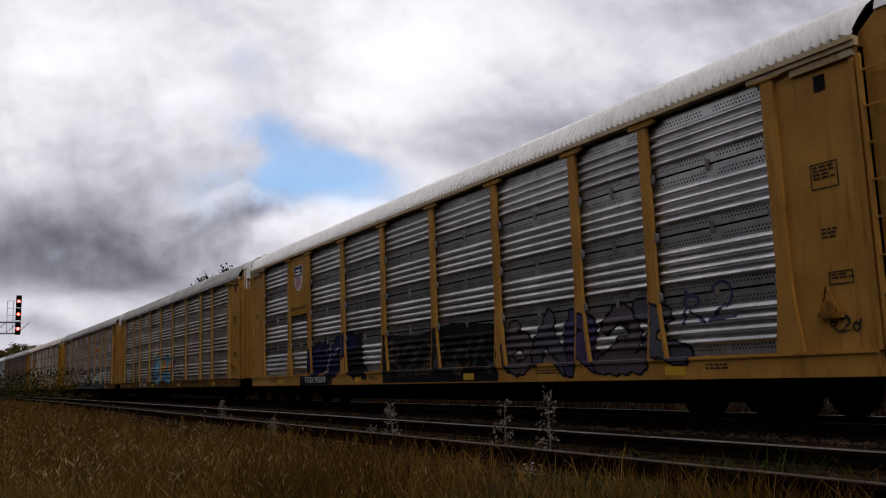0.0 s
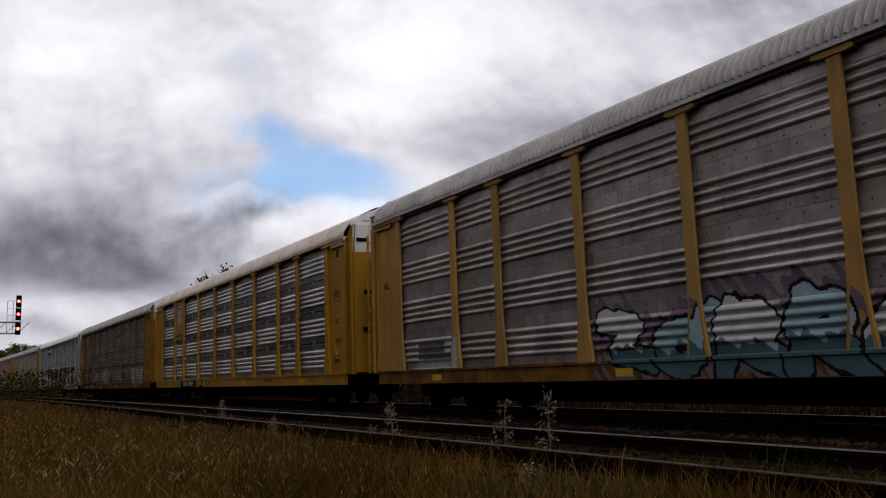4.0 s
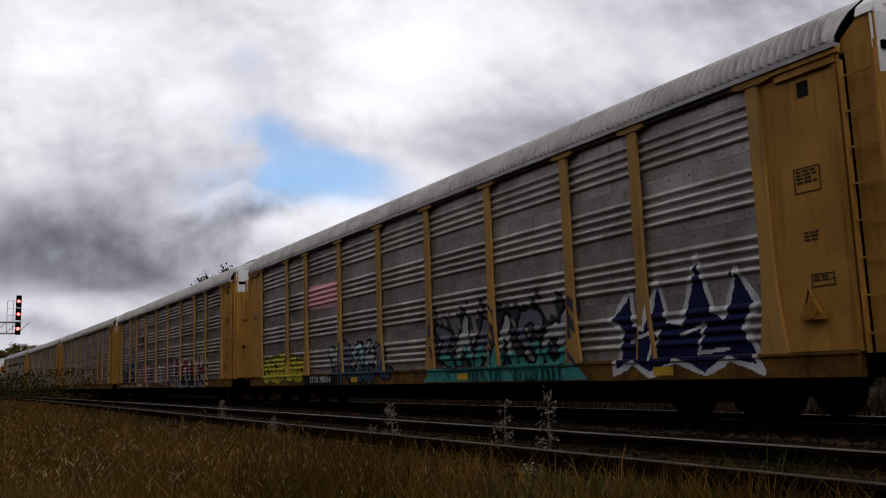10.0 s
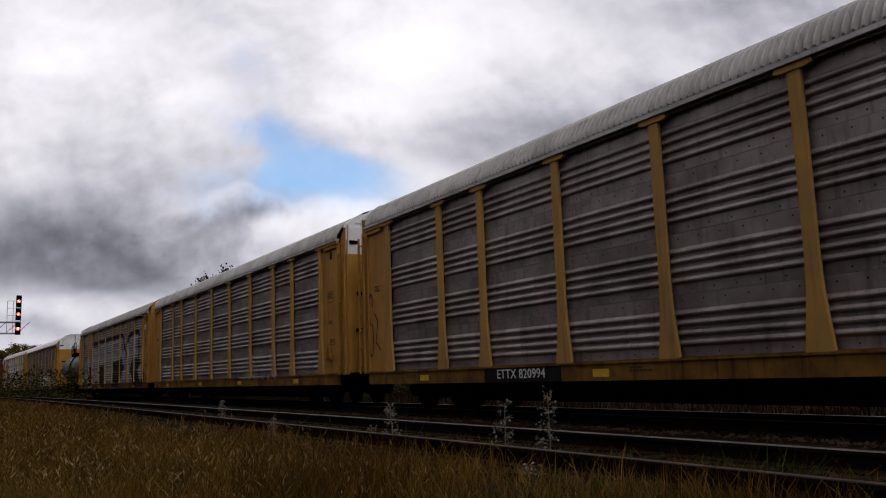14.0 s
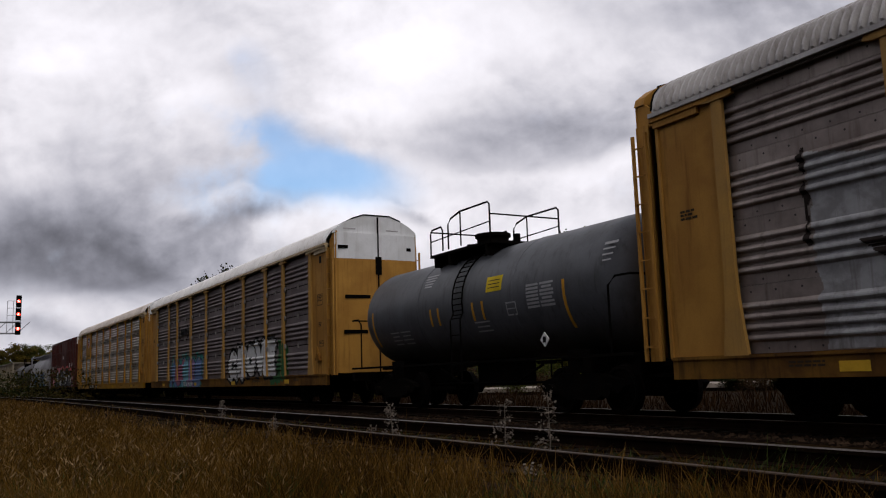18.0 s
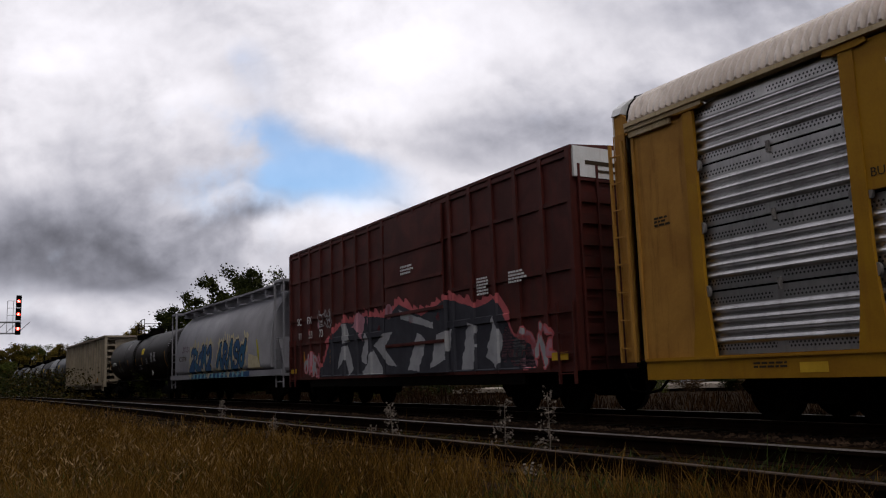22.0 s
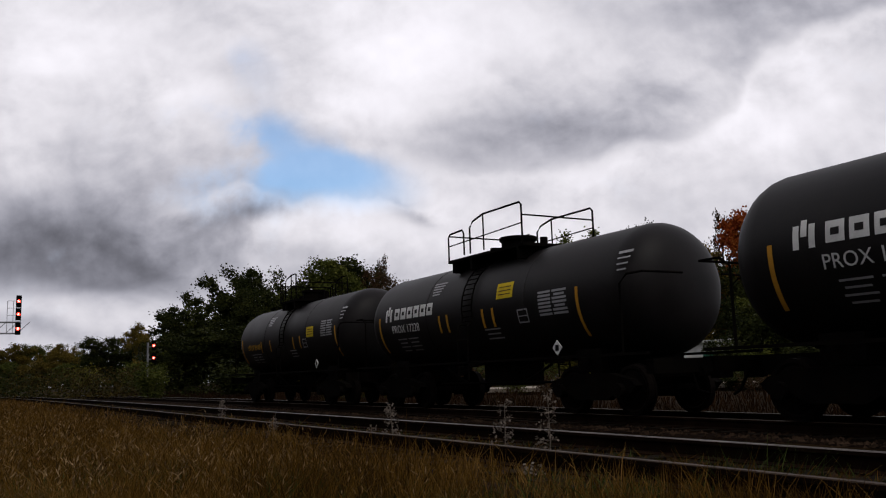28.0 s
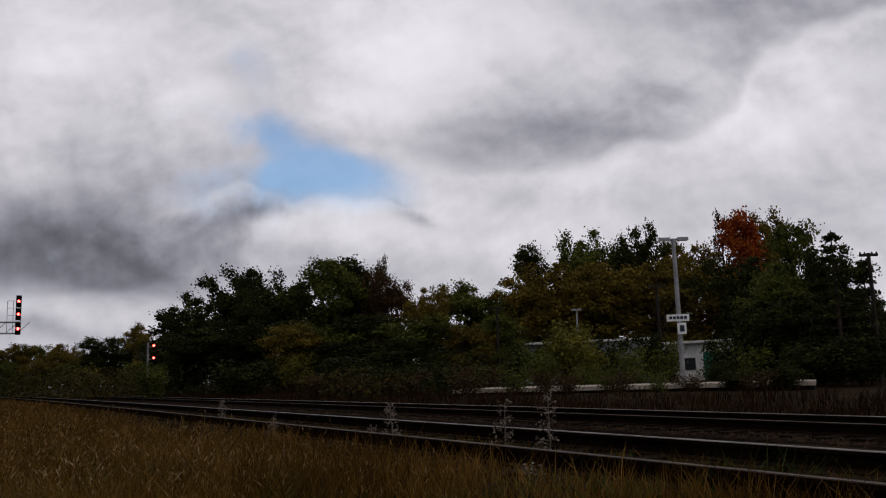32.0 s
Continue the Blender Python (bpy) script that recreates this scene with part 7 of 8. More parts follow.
c = Canvas(4.4, 6.2, 0.9, 2.3)
c.fill(c.near([loop(5.0, 1.75, 0.42, 0.38), loop(5.0, 1.28, 0.35, 0.28), loop(5.7, 1.8, 0.25, 0.22, 20, 300), [(4.7, 1.7), (4.95, 1.6)]]) + c.wob * 0.3 < 0.035, 0)
c.lay(A[4], rack_face, [BLACK])
throw(A[4], 7.4, 10.9, 0.95, 2.0, 4, [PALE, CHALK, PALE], thick=0.13, line=0.04, seed=12)
for x in (2.2, 4.9, 7.8):
    patch(A[4], [(x, 0.70), (x + 1.5, 0.72), (x + 1.4, 0.9), (x, 0.88)], paint("spray_rust", (0.16, 0.06, 0.02)))
name_plate(A[4], "TTGX  980620", -7.4, plate=False)
scrawl(A[4], -12.6, -11.75, 2.7, 3.4, 2, WHITE, lambda x, z: -SIDE + 0.022, 0.022, 11)
scrawl(A[4], -12.5, -11.8, 1.9, 2.5, 2, WHITE, lambda x, z: -SIDE + 0.022, 0.022, 12)
# A5: red painted corrugations, black field with mint edges
for z0, z1 in ((2.17, 2.62), (1.15, 1.76)):
    for a, b in zip(EDGES, EDGES[1:]):
        patch(A[5], [(b + 0.12, z0), (a - 0.12, z0), (a - 0.12, z1), (b + 0.12, z1)], MAROON, name="red_band")
patch(A[5], [(-6.5, 0.68), (4.8, 0.68), (4.6, 2.1), (1.8, 2.28), (-1.0, 2.16), (-6.65, 2.1)], BLACK, label="large black graffiti field", lift=0.008)
patch(A[5], [(-6.95, 2.15), (-6.6, 2.1), (-6.15, 0.68), (-6.5, 0.68), (-6.75, 1.1)], MINT, lift=0.013)
patch(A[5], [(4.62, 2.1), (5.02, 1.74), (5.15, 0.68), (4.76, 0.68)], MINT, lift=0.013)
patch(A[5], [(5.04, 1.72), (5.3, 1.7), (5.55, 1.3), (5.8, 1.2), (6.0, 0.68), (5.17, 0.68)], RED, lift=0.013)
patch(A[5], [(-8.2, 1.05), (-6.8, 1.05), (-6.9, 1.85), (-7.6, 1.7), (-8.0, 1.4)], HOTPINK, lift=0.013)
for x, z, w, h, mat in ((-5.4, 1.37, 0.9, 0.74, MINT), (-2.5, 1.37, 0.74, 0.46, MINT), (0.25, 1.37, 0.76, 0.46, MINT), (2.88, 1.77, 0.56, 0.25, PALE)):
    patch(A[5], [(x - w / 2, z - h / 2), (x + w / 2, z - h / 2), (x + w / 2, z + h / 2), (x - w / 2, z + h / 2)], mat, lift=0.013)
for x, z, w, h, mat in ((-5.15, 1.37, 0.5, 0.36, BLACK), (-2.45, 1.28, 0.55, 0.16, RED), (0.32, 1.28, 0.55, 0.16, RED)):
    c = Canvas(x - w / 2, x + w / 2, z - h / 2, z + h / 2)
    c.fill(c.X < 99, 0)
    c.lay(A[5], lambda x, z: rack_face(x, z) - 0.020, [mat])
patch(A[5], [(-4.5, 1.35), (-4.0, 1.65), (-3.85, 1.6), (-3.85, 1.0)], PALE, lift=0.013)
c = Canvas(1.7, 4.0, 1.1, 2.3)
c.fill(c.near([[(1.85, 1.52), (2.5, 1.52), (2.5, 1.26), (3.7, 1.24), (3.7, 1.6)]]) < 0.03, 0)
c.lay(A[5], lambda x, z: rack_face(x, z) - 0.013, [MINT])
for e in (EDGES[4], EDGES[5], EDGES[6]):
    patch(A[5], [(e + 0.2, 0.7), (e + 0.23, 0.7), (e + 0.02, 2.1), (e - 0.01, 2.1)], PALE, lift=0.016)
part("emblem_panel", Mesh().box(EDGES[7] + 0.1, EDGES[6] - 0.1, -SIDE - 0.03, -SIDE, 4.14, 4.93), paint("red_board", (0.30, 0.015, 0.03)), A[5], "red board with pale emblem shapes")
m = Mesh()
for k in range(3):
    m.rings([[(-6.35 + q * 0.2 * math.cos(a), yy, 4.52 + 0.10 * (1 - k) + q * 0.09 * math.sin(a)) for a, q in ((0.2, 1), (1.3, 1), (2.5, 1), (3.3, 1), (2.5, 0.6), (1.3, 0.5))] for yy in (-SIDE - 0.036, -SIDE - 0.03)])
part("emblem_shape", m, MARK_WHITE, A[5])
for k in range(8):
    part("emblem_bar", Mesh().box(-6.1 + k * 0.2, -5.95 + k * 0.2, -SIDE - 0.036, -SIDE - 0.03, 4.46, 4.64 + (0.06 if k in (0, 5) else 0)), MARK_WHITE, A[5])
letters("ETTX 706417", -5.6, -SIDE - 0.034, 0.82, 0.24, PALE, A[5], 1.1)
scrawl(A[5], -12.55, -11.8, 1.6, 2.2, 2, BLACK, lambda x, z: -SIDE + 0.022, 0.02, 14)
# A6: yellow, white, teal and blue pieces, pink board
piece(A[6], -11.3, -7.0, 0.70, 1.80, 5, [paint("spray_olive", (0.06, 0.05, 0.01)), LEMON, LEMON], line=0.045, label="yellow graffiti with a dark outline")
name_plate(A[6], "ETTX 703314", -5.6)
throw(A[6], -4.9, -0.8, 0.75, 1.85, 5, [BLACK, PALE, paint("spray_slate", (0.12, 0.13, 0.17)), CYAN, paint("spray_dusk_blue", (0.04, 0.07, 0.10))], thick=0.13, line=0.07, split=4, seed=31, label="grey and pale blue graffiti with black outline")
throw(A[6], 1.8, 6.8, 0.8, 2.15, 6, [BLACK, paint("spray_slate", (0.12, 0.13, 0.17)), PALE, TEAL, CHAR], thick=0.11, line=0.09, halo=4, split=3, seed=33, label="dark spiky graffiti with teal foot")
patch(A[6], [(1.2, 0.68), (7.4, 0.68), (7.0, 0.98), (1.4, 0.98)], TEAL)
c = Canvas(7.9, 11.6, 0.68, 2.75)
spikes = [[(8.1, 0.75), (8.3, 1.5), (8.0, 1.7), (8.55, 2.2), (8.6, 1.6), (8.9, 1.5), (9.2, 2.35), (9.4, 1.6), (9.7, 1.55), (10.1, 2.6), (10.35, 1.7), (10.6, 1.6), (10.85, 2.3), (11.2, 1.75), (10.95, 1.4), (11.3, 0.75), (10.7, 0.95), (10.2, 0.72), (9.6, 0.95), (9.0, 0.72), (8.6, 0.95)]]
c.fill(c.inside(spikes[0]), 1)
c.fill(c.near([spikes[0] + spikes[0][:1]]) + c.wob * 0.4 < 0.045, 0)
c.fill(c.near([[(8.5, 1.3), (9.2, 1.45), (9.0, 1.0)], [(9.7, 1.35), (10.2, 1.5), (10.0, 1.05), (10.6, 1.1)]]) < 0.03, 0)
c.lay(A[6], rack_face, [WHITE, paint("spray_ink_blue", (0.010, 0.012, 0.055))], label="spiky dark blue graffiti with white outline")
patch(A[6], [(-6.7, 3.08), (-4.15, 3.02), (-4.15, 3.82), (-6.7, 3.86)], paint("faded_pink", (0.75, 0.38, 0.41)), name="sign_field", label="faded pink painted field")
# A7: black and white, pink, maroon pieces
patch(A[7], [(-11.4, 1.75), (-9.4, 2.1), (-8.0, 2.2), (-7.2, 2.05), (-7.6, 1.7), (-10.6, 1.6)], BLUE)
for x, z in ((-10.9, 2.25), (-9.2, 2.3), (-7.4, 2.35), (-6.2, 1.9)):
    patch(A[7], loop(x, z, 0.16, 0.13, n=10)[:-1], BLUE)
throw(A[7], -11.3, -6.6, 0.85, 2.0, 5, [CREAM, CHAR, BLACK], lambda x, z: rack_face(x, z) - 0.006, 0.17, 0.045, seed=41, label="black graffiti with pale yellow outline")
patch(A[7], [(-5.9, 1.15), (-4.0, 1.1), (-3.6, 1.9), (-4.5, 1.75), (-5.2, 1.45)], PINK)
throw(A[7], -4.0, 2.6, 0.78, 2.0, 6, [BLACK, PINK, MAUVE, paint("spray_dusky_pink", (0.42, 0.25, 0.29)), PALE], thick=0.20, line=0.07, seed=43, label="pink and mauve graffiti with black outline")
throw(A[7], 2.9, 8.9, 0.78, 2.02, 4, [WHITE, MAROON, paint("spray_wine", (0.17, 0.03, 0.035)), BLACK], thick=0.20, line=0.075, split=3, word="ROBH", seed=45, label="maroon and black graffiti letters with white outline")
throw(A[7], 8.6, 9.5, 1.0, 1.7, 1, [WHITE, BLACK], thick=0.06, line=0.04, seed=3)
for k in range(4):
    part("emblem_bar", Mesh().box(-6.3 + 0.1 * k, -5.2, -SIDE - 0.008, -SIDE + 0.01, 3.55 - 0.07 * k, 3.58 - 0.07 * k), MARK_DARK, A[7])
part("emblem_bar", Mesh().box(-5.1, -4.5, -SIDE - 0.008, -SIDE + 0.01, 3.34, 3.62), MARK_DARK, A[7])
for zz in (3.12, 2.98):
    part("emblem_bar", Mesh().box(-5.4, -4.3, -SIDE - 0.008, -SIDE + 0.01, zz, zz + 0.08), MARK_DARK, A[7])
name_plate(A[7], "ETTX 853813", -5.4, plate=False)
# A8, A9: thin scrawls
name_plate(A[8], "ETTX 820994", -5.5)
scrawl(A[8], 4.4, 11.0, 1.1, 1.95, 6, BLACK, width=0.03, seed=4)
throw(A[9], 3.1, 7.2, 0.95, 1.85, 5, [PALE, ZINC_DARK], thick=0.06, line=0.04, seed=51)
throw(A[9], 9.6, 11.2, 1.0, 1.6, 2, [PALE, ZINC_DARK], thick=0.05, line=0.035, seed=52)
scrawl(A[9], -11.0, -9.2, 1.2, 1.9, 2, WHITE, width=0.03, seed=8)
scrawl(A[8], -12.9, -12.1, 1.3, 3.4, 2, MAROON, width=0.03, seed=6)
# A10: huge white field with black line and blocks
FADED = surface("faded_streaky_white_paint", (0.34, 0.34, 0.35), (0.23, 0.225, 0.23), 0.7, 0, 4.0, 14.0, 0.10, (0.10, 0.085, 0.075), 0.6, spec=0.05)
patch(A[10], [(-10.0, 1.02), (10.9, 1.02), (11.6, 1.3), (11.5, 2.05), (10.7, 2.1), (10.1, 2.4), (10.05, 4.0), (7.35, 4.0), (6.3, 2.75), (5.1, 4.05), (-6.8, 4.0), (-6.8, 3.0), (-10.1, 3.75)], FADED, label="huge white graffiti field")
c = Canvas(-10.6, 12.0, 0.70, 4.4)
top = [[(-6.8, 4.08), (0.0, 4.1), (5.0, 4.1), (6.3, 2.75), (7.35, 4.05), (10.1, 4.08), (10.15, 2.4)], [(-10.15, 3.8), (-10.15, 2.5)]]
c.fill(c.near(top[:1]) + c.wob < 0.15, 0)
c.fill(c.near(top[1:]) + c.wob < 0.05, 0)
for pts in ([(-9.4, 2.42), (-6.85, 2.31), (-6.84, 0.75), (-7.6, 0.75), (-8.3, 1.4)], [(-3.77, 2.4), (-1.29, 2.36), (-1.05, 0.75), (-2.2, 0.75), (-2.6, 1.0), (-3.66, 0.98)],
            [(1.72, 2.46), (4.3, 2.52), (4.68, 2.75), (5.58, 1.95), (4.31, 1.04), (4.14, 0.72), (1.8, 0.75)], [(6.0, 0.98), (6.4, 1.32), (6.84, 1.0)],
            [(7.34, 1.81), (8.33, 2.44), (8.4, 2.9), (8.7, 2.5), (10.1, 2.4), (10.62, 2.42), (10.68, 2.16), (9.83, 1.76), (10.58, 1.04), (11.62, 1.2), (11.84, 2.09), (11.9, 0.72), (9.5, 0.72), (8.79, 1.05)]):
    c.fill(c.inside(pts), 0)
c.lay(A[10], lambda x, z: rack_face(x, z) - 0.005, [paint("spray_brown_black", (0.020, 0.014, 0.012))])
shield(A[10], -7.75, 4.1, 0.62)
for k in range(9):
    part("emblem_bar", Mesh().box(-6.4 + k * 0.32, -6.18 + k * 0.32, -SIDE - 0.006, -SIDE + 0.01, 3.75, 3.88), MARK_DARK, A[10])
name_plate(A[10], "ETTX 713373", -7.3, plate=False)
small_print(A[10], HALF - 1.3, 4.3, 0.5, 0.06, 3, MARK_WHITE, -SIDE + 0.026)
# A11: white bubble piece, teal and pink piece, bracket emblem
WORD = {"C": [loop(0.5, 0.5, 0.36, 0.38, 40, 320)], "H": [[(0.15, 0.05), (0.15, 0.95)], [(0.85, 0.05), (0.85, 0.95)], [(0.15, 0.5), (0.85, 0.5)]],
        "O": [loop(0.5, 0.5, 0.34, 0.38)], "V": [[(0.1, 0.95), (0.5, 0.08), (0.9, 0.95)]], "E": [[(0.85, 0.92), (0.2, 0.92), (0.2, 0.08), (0.85, 0.08)], [(0.2, 0.5), (0.75, 0.5)]]}
c = Canvas(1.6, 9.2, 0.68, 2.5)
c.fill(c.near([[(7.9, 1.0), (8.9, 1.3), (8.6, 1.9)]]) + 3 * c.wob < 0.4, 2)
every = np.full(c.X.shape, 9.0)
glyphs = []
for i, ch in enumerate("CHOVE"):
    gx, gw = 2.2 + i * 1.16, 1.08
    glyphs.append(c.near([[(gx + a * gw, 0.95 + 0.08 * i * (1 if i < 4 else 0.6) + b * 1.05) for a, b in s] for s in WORD[ch]]) + c.wob * 0.6)
c.fill(np.min(glyphs, axis=0) < 0.36, 0)
for d in glyphs:
    c.fill(d < 0.27, 0)
    c.fill(d < 0.22, 1)
c.fill((np.min(glyphs, axis=0) < 0.24) & (np.abs(c.Z - 1.0) < 0.02), 0)
c.lay(A[11], rack_face, [BLACK, WHITE, GREEN], label="white bubble graffiti with black outline")
throw(A[11], -8.0, -2.2, 0.80, 1.95, 5, [NAVY, paint("spray_periwinkle", (0.13, 0.20, 0.36)), paint("spray_rose", (0.34, 0.13, 0.19)), SKYB, paint("spray_lilac", (0.24, 0.17, 0.30)), TEAL], thick=0.24, line=0.05, halo=5, seed=61, label="teal, pink and blue graffiti")
for x, s in ((-6.3, 1), (-4.6, -1)):
    m = Mesh().box(x - 0.03, x + 0.03, -SIDE - 0.004, -SIDE + 0.02, 3.05, 3.65)
    m.box(*sorted((x, x + s * 0.16)), -SIDE - 0.004, -SIDE + 0.02, 3.6, 3.65).box(*sorted((x, x + s * 0.16)), -SIDE - 0.004, -SIDE + 0.02, 3.05, 3.1)
    part("emblem_bracket", m, BLACK, A[11])
for k in range(3):
    part("emblem_bar", Mesh().box(-6.0 + k * 0.42, -5.66 + k * 0.42, -SIDE - 0.006, -SIDE + 0.02, 3.2, 3.5), BLACK, A[11])
name_plate(A[11], "TTGX 942244", -4.4, plate=False)
# A12: clean
shield(A[12], -7.75, 4.25, 0.62)
letters("BUILDING AMERICA", -7.75, -SIDE - 0.016, 3.22, 0.17, MARK_DARK, A[12])
name_plate(A[12], "TTGX  160530", -5.7, w=2.7)
part("number_board", Mesh().box(-3.75, -3.2, -SIDE - 0.030, -SIDE - 0.01, 0.66, 0.96), BLACK, A[12])
letters("R1", -3.48, -SIDE - 0.034, 0.81, 0.26, MARK_WHITE, A[12])

# box car
c = Canvas(-5.6, 7.0, 0.88, 2.9)
field_shape = [(-5.3, 0.9), (-4.9, 1.2), (-4.24, 2.1), (-3.33, 2.47), (-2.54, 2.44), (-1.74, 2.56), (-0.14, 2.4), (0.6, 2.7), (1.8, 2.3), (3.0, 2.6), (4.2, 2.3), (5.0, 2.45), (5.6, 1.6), (6.2, 1.4), (6.4, 0.9)]
c.fill(c.near([field_shape[:-1]]) + 2 * c.wob < 0.14, 2)
c.fill(c.inside(field_shape), 0)
for pts in ([(-3.76, 1.12), (-3.4, 1.75), (-2.95, 1.8), (-2.5, 1.1), (-2.9, 0.9), (-3.1, 1.4)], [(-3.45, 2.45), (-3.05, 2.45), (-2.75, 1.9), (-3.2, 1.85)], [(-1.9, 1.0), (-1.2, 1.6), (-0.5, 1.0), (-0.6, 0.92), (-1.8, 0.92)],
            [(-1.2, 1.7), (-0.5, 2.0), (0.2, 2.0), (-0.3, 1.6), (0.4, 1.1), (-0.1, 1.15)], [(-2.0, 1.3), (-1.7, 2.1), (-1.4, 1.9), (-1.7, 1.2)], [(0.6, 2.55), (2.4, 2.1), (2.4, 1.95), (0.7, 2.3)],
            [(1.0, 1.0), (1.6, 1.9), (2.0, 1.7), (1.6, 0.95)], [(2.2, 1.0), (2.5, 1.8), (3.2, 1.9), (2.9, 1.2)], [(3.5, 0.95), (3.8, 2.0), (4.2, 1.9), (4.1, 0.95)], [(4.5, 1.2), (4.9, 2.1), (5.2, 1.5), (5.0, 0.95)]):
    c.fill(c.inside(pts), 1)
c.fill(c.inside([(-2.6, 2.3), (-2.1, 2.75), (-1.75, 2.5), (-1.9, 1.85), (-2.2, 2.2)]), 3)
c.fill(np.hypot((c.X - 0.0) / 0.22, (c.Z - 2.55) / 0.2) < 1, 3)
c.lay(box, box_face, [CHAR, PALE, HOTPINK, PINK], label="charcoal and white angular graffiti with coral edges")
throw(box, -6.5, -5.0, 0.95, 1.7, 4, [HOTPINK, PALE, PINK], box_face, 0.05, 0.03, seed=71)
for x in (-6.55, -4.35):
    patch(box, [(x, 1.3), (x + 0.12, 1.3), (x + 0.12, 1.75), (x, 1.75)], ORANGE, box_face)
throw(box, 5.2, 7.1, 0.95, 1.8, 5, [HOTPINK, PINK, PALE], box_face, 0.06, 0.03, seed=72)
for i in range(9):
    patch(box, loop(-6.0 + i * 1.05 + 0.3 * math.sin(i * 5), 2.35 + 0.25 * math.sin(i * 2.3), 0.11, 0.11, n=10)[:-1], (HOTPINK, PINK, RED)[i % 3], box_face)
throw(box, -5.2, -4.1, 2.45, 3.0, 3, [PALE, BOX_RED], box_face, 0.03, 0.04, seed=73)
for body, x, z in (("SC", -6.75, 2.72), ("FX", -5.85, 2.72), ("11", -6.7, 2.25), ("53", -5.75, 2.25), ("73", -4.85, 2.25)):
    letters(body, x, -1.575, z, 0.34, MARK_WHITE, box)
small_print(box, 4.6, 2.9, 0.5, 0.04, 6, MARK_WHITE, -1.57)
small_print(box, 5.9, 2.9, 0.6, 0.04, 4, MARK_WHITE, -1.57)
small_print(box, 1.2, 3.6, 0.8, 0.05, 3, MARK_WHITE, -1.64)
for x in (-7.35, 7.2):
    part("reflector", Mesh().box(x - 0.25, x + 0.25, -1.57, -1.56, 1.05, 1.2), paint("reflector_yellow", (0.6, 0.36, 0.03)), box)
for x, w in ((7.8, 0.5),):
    part("end_lettering", Mesh().box(7.822, 7.83, -1.2, 0.9, 4.78, 4.86).box(7.822, 7.83, -0.9, 0.3, 4.64, 4.69), MARK_DARK, box)

# hopper
throw(hopper, -4.3, -0.7, 1.30, 2.5, 5, [BLACK, BLUE, paint("spray_sea_blue", (0.025, 0.10, 0.18)), CREAM], hopper_face, 0.13, 0.05, halo=3, lean=0.12, seed=81, label="blue graffiti with cream glow")
throw(hopper, 0.3, 4.2, 1.32, 2.6, 5, [BLACK, paint("spray_sea_blue", (0.025, 0.10, 0.18)), BLUE, CREAM], hopper_face, 0.12, 0.055, halo=3, lean=0.1, seed=83, label="blue graffiti with cream glow")
patch(hopper, [(-4.4, 1.03), (4.8, 1.03), (4.8, 1.25), (-4.4, 1.25)], BLUE, hopper_face)
for i in range(14):
    patch(hopper, [(-4.3 + i * 0.62, 1.04), (-4.05 + i * 0.62, 1.04), (-4.0 + i * 0.62, 1.24), (-4.25 + i * 0.62, 1.24)], (SKYB, CREAM)[i % 5 == 0], lambda x, z: hopper_face(x, z) - 0.005)
patch(hopper, [(4.6, 1.3), (6.2, 1.3), (5.8, 1.75), (4.7, 1.9)], CREAM, hopper_face)
patch(hopper, [(5.9, 1.5), (6.05, 1.5), (5.75, 2.4), (5.6, 2.4)], LEMON, hopper_face)
scrawl(hopper, -6.0, -4.5, 2.3, 2.7, 5, MAUVE, hopper_face, 0.02, 3)
letters("IC 767596", -5.75, -1.60, 2.0, 0.33, MARK_DARK, hopper)
# gondola
small_print(gondola, 2.2, 1.9, 0.3, 0.2, 1, BLACK, -1.45)
frame_box(gondola, 2.2, 1.95, 0.4, 0.42, -1.446, BLACK)
patch(gondola, [(6.2, 1.1), (7.1, 1.1), (7.1, 1.45), (6.2, 1.42)], ORANGE, lambda x, z: -1.447)
small_print(gondola, 4.0, 2.0, 0.5, 0.04, 3, MARK_DARK, -1.445)


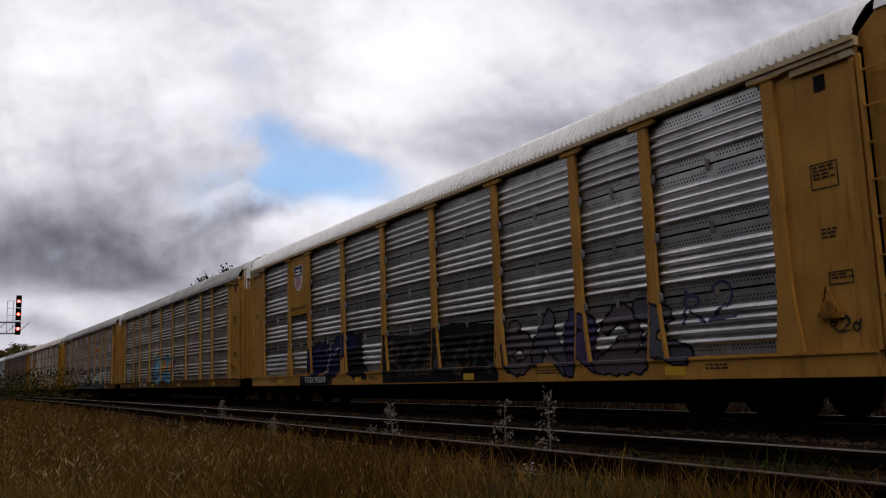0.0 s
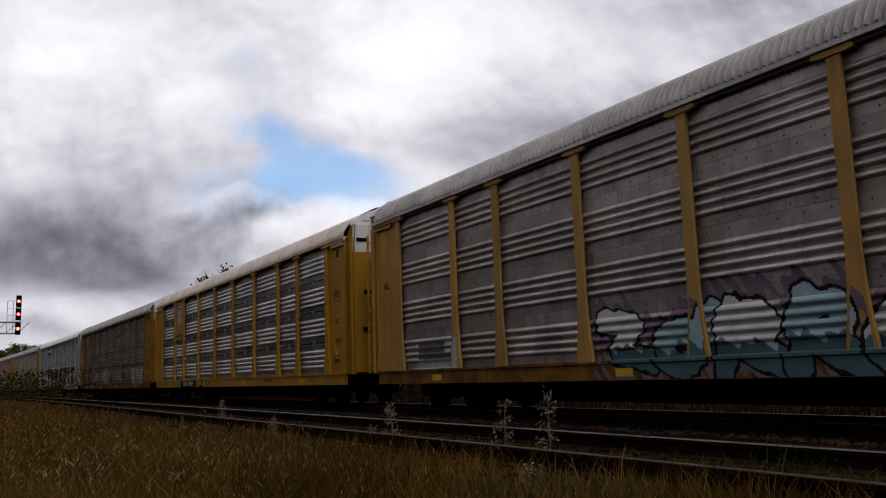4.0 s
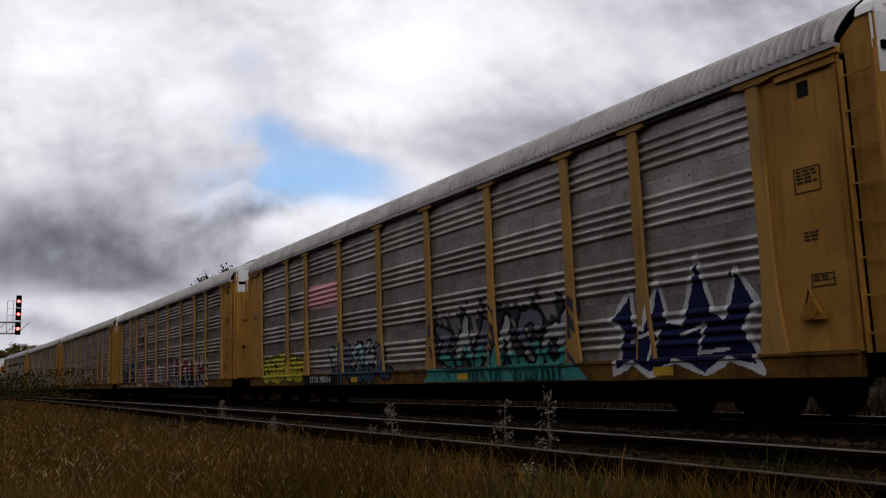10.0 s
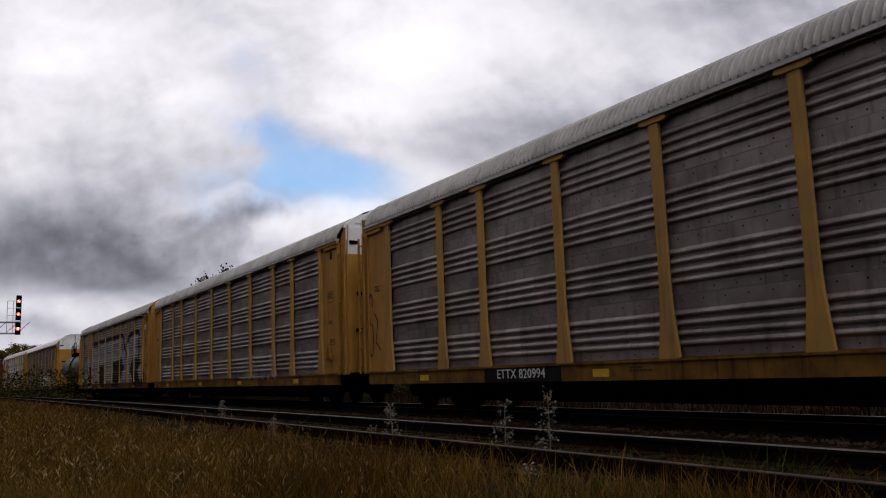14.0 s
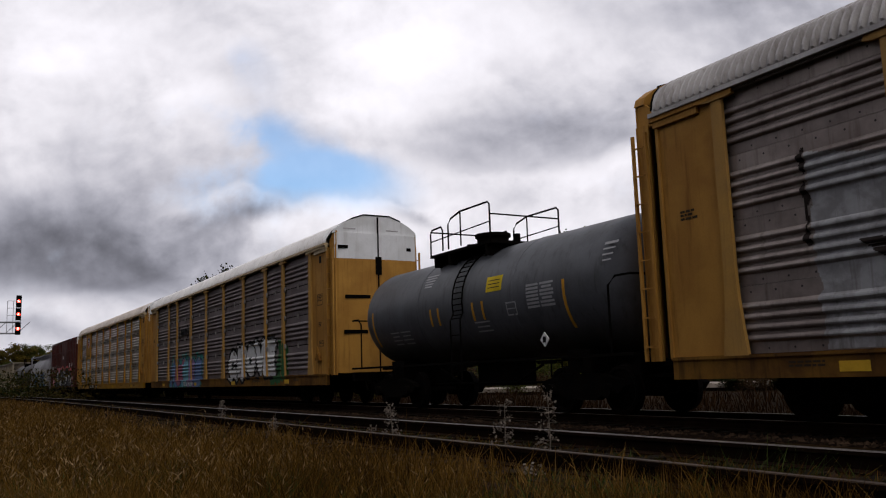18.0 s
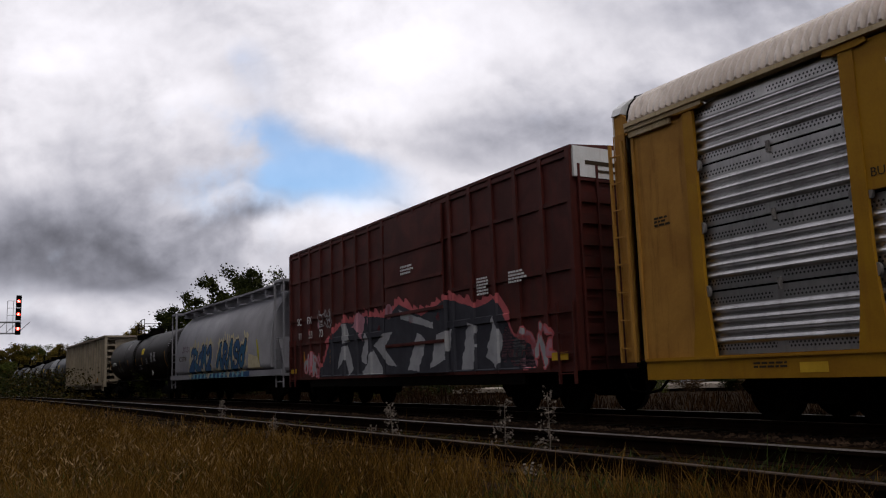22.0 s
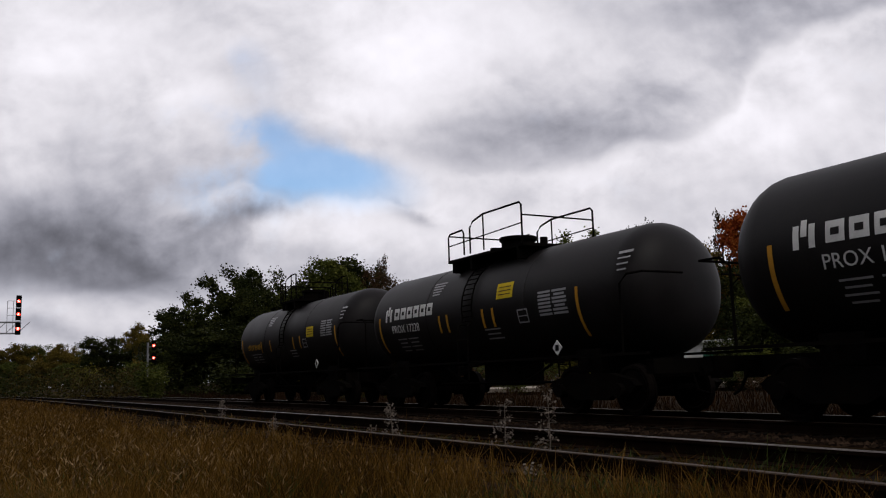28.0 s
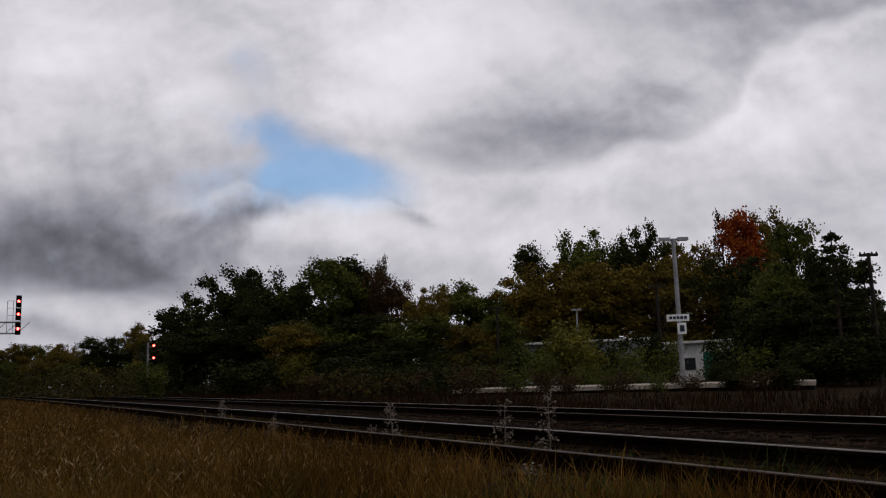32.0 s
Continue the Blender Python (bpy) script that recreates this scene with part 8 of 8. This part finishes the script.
def tank_marks(car, half, radius, zc, number, tint=MARK_WHITE, emblem=True, stripes=(-5.0, -1.47, -1.07, 0.62, 1.06, 4.2), write=-3.4, dx=0.0, up=0.30):
    """Reflector stripes, placards and stencils on a tank's side."""
    amber = paint("reflector_amber", (0.55, 0.27, 0.03))
    q = half / 6.1
    for i, x in enumerate(stripes):
        on_tank(car, x * q, 0.085, zc - (0.25 if 0 < i < 5 else 0.35), 0.42 if 0 < i < 5 else 0.95, radius, zc, amber, "reflector_stripe")
    on_tank(car, 1.57 * q + dx * 1.3, 0.62, zc + up, 0.34, radius, zc, paint("placard_yellow", (0.62, 0.45, 0.02)), "placard", "yellow placard")
    for k in range(3):
        on_tank(car, 1.57 * q + dx * 1.3, 0.46, zc + up - 0.08 + 0.08 * k, 0.02, radius + 0.004, zc, MARK_DARK, "stencil_line")
    for k in range(7):
        for x, w in ((3.1, 0.42), (3.62, 0.46 - 0.12 * (k % 3 == 1))):
            on_tank(car, x * q + dx, w, zc + 0.12 + (0.2 if dx else 0) - 0.075 * k, 0.045, radius, zc, PALE, "stencil_line")
    for k in range(5):
        on_tank(car, -1.75 * q, 0.62 - 0.06 * k, zc + radius * 0.62 - 0.07 * k, 0.035, radius, zc, PALE, "stencil_line")
    for k in range(4):
        for x, w in ((-3.75, 0.5), (-3.1, 0.55), (0.9, 0.62)):
            if x < 0 or k < 3:
                on_tank(car, x * q, w - 0.1 * (k % 2), zc - 0.50 - 0.10 * k, 0.03, radius, zc, PALE, "stencil_line")
    for k, (a, b, w, h) in enumerate(((0, 0.13, 0.36, 0.03), (0, -0.13, 0.36, 0.03), (-0.17, 0, 0.03, 0.29), (0.17, 0, 0.03, 0.29), (0, 0, 0.36, 0.02))):
        on_tank(car, 2.25 * q + a, w, zc - 0.3 + b, h, radius, zc, PALE, "stencil_frame")
    for k in range(4):
        on_tank(car, half - 0.55, 0.42 - 0.06 * k, zc + radius * 0.5 - 0.11 * k, 0.05 if k == 0 else 0.03, radius * 0.985, zc, PALE, "stencil_line")
    # diamond placard in its holder
    x, z = 3.5 * q, zc - 1.02
    d = part("diamond_placard", Mesh().rings([[(x + a * 0.15, y, z + b * 0.15) for a, b in ((0, -1), (1, 0), (0, 1), (-1, 0))] for y in (-radius - 0.02, -radius)]), MARK_WHITE, car, "white diamond placard")
    part("placard_figure", Mesh().box(x - 0.05, x + 0.05, -radius - 0.026, -radius - 0.021, z - 0.06, z + 0.06), BLACK, d)
    if number:
        tank_text(car, number, write * q, zc - 0.24, 0.30, radius, zc, tint, 0.95)
    if emblem:
        x0 = -4.55 * q
        # emblem of three leaf shapes and a row of plain bars for the name
        for k, (a, b) in enumerate(((0, 0.0), (0.13, 0.12), (0.26, 0.0))):
            on_tank(car, x0 + a, 0.10, zc + 0.16 + b, 0.34 - 0.1 * (k == 1), radius, zc, MARK_WHITE, "emblem_leaf")
        for k in range(6):
            on_tank(car, x0 + 0.62 + k * 0.36, 0.29, zc + 0.17, 0.30, radius, zc, MARK_WHITE, "emblem_bar")
            on_tank(car, x0 + 0.62 + k * 0.36, 0.13, zc + 0.17, 0.10, radius + 0.004, zc, TANK_BLACK, "emblem_gap")


tank_marks(tank_first, 5.75, 1.34, 2.50, "", emblem=False)
tank_marks(tank_long, 9.25, 1.43, 2.50, "TCIX129108", emblem=False, stripes=(-5.45, -3.23, -1.46, 0.2, 1.4, 5.3), write=-4.47)
tank_marks(tank_pale, 5.9, 1.40, 2.50, "")
tank_marks(tank_two, 6.1, 1.36, 2.43, "PROX 16451")
tank_marks(tank_three, 5.75, 1.27, 2.32, "PROX 17228")
tank_marks(tank_last, 5.7, 1.30, 2.36, "UTLX 95169", paint("letter_amber", (0.55, 0.30, 0.04)), False, (-5.1, -2.6, -1.5, 1.1, 1.8, 5.1), -3.5, 0.9, 0.05)


# ---- what moves ----
def run(t):
    """How far the train has come at t seconds."""
    return 272.9 + 16.797 * (t - 16.0) + 0.00753 * (t - 16.0) ** 2


def motions():
    for car, mid, bogie in TRAIN:
        rows = []
        for i in range(65):
            t = i * 0.5
            s = mid + run(t)
            xa, ya, _ = centre_line(s - bogie)
            xb, yb, _ = centre_line(s + bogie)
            rows.append((t, pose((xa + xb) / 2, (ya + yb) / 2, TRAIN_Z, 0, 0, math.degrees(math.atan2(yb - ya, xb - xa)))))
        walk(car, rows)


motions()
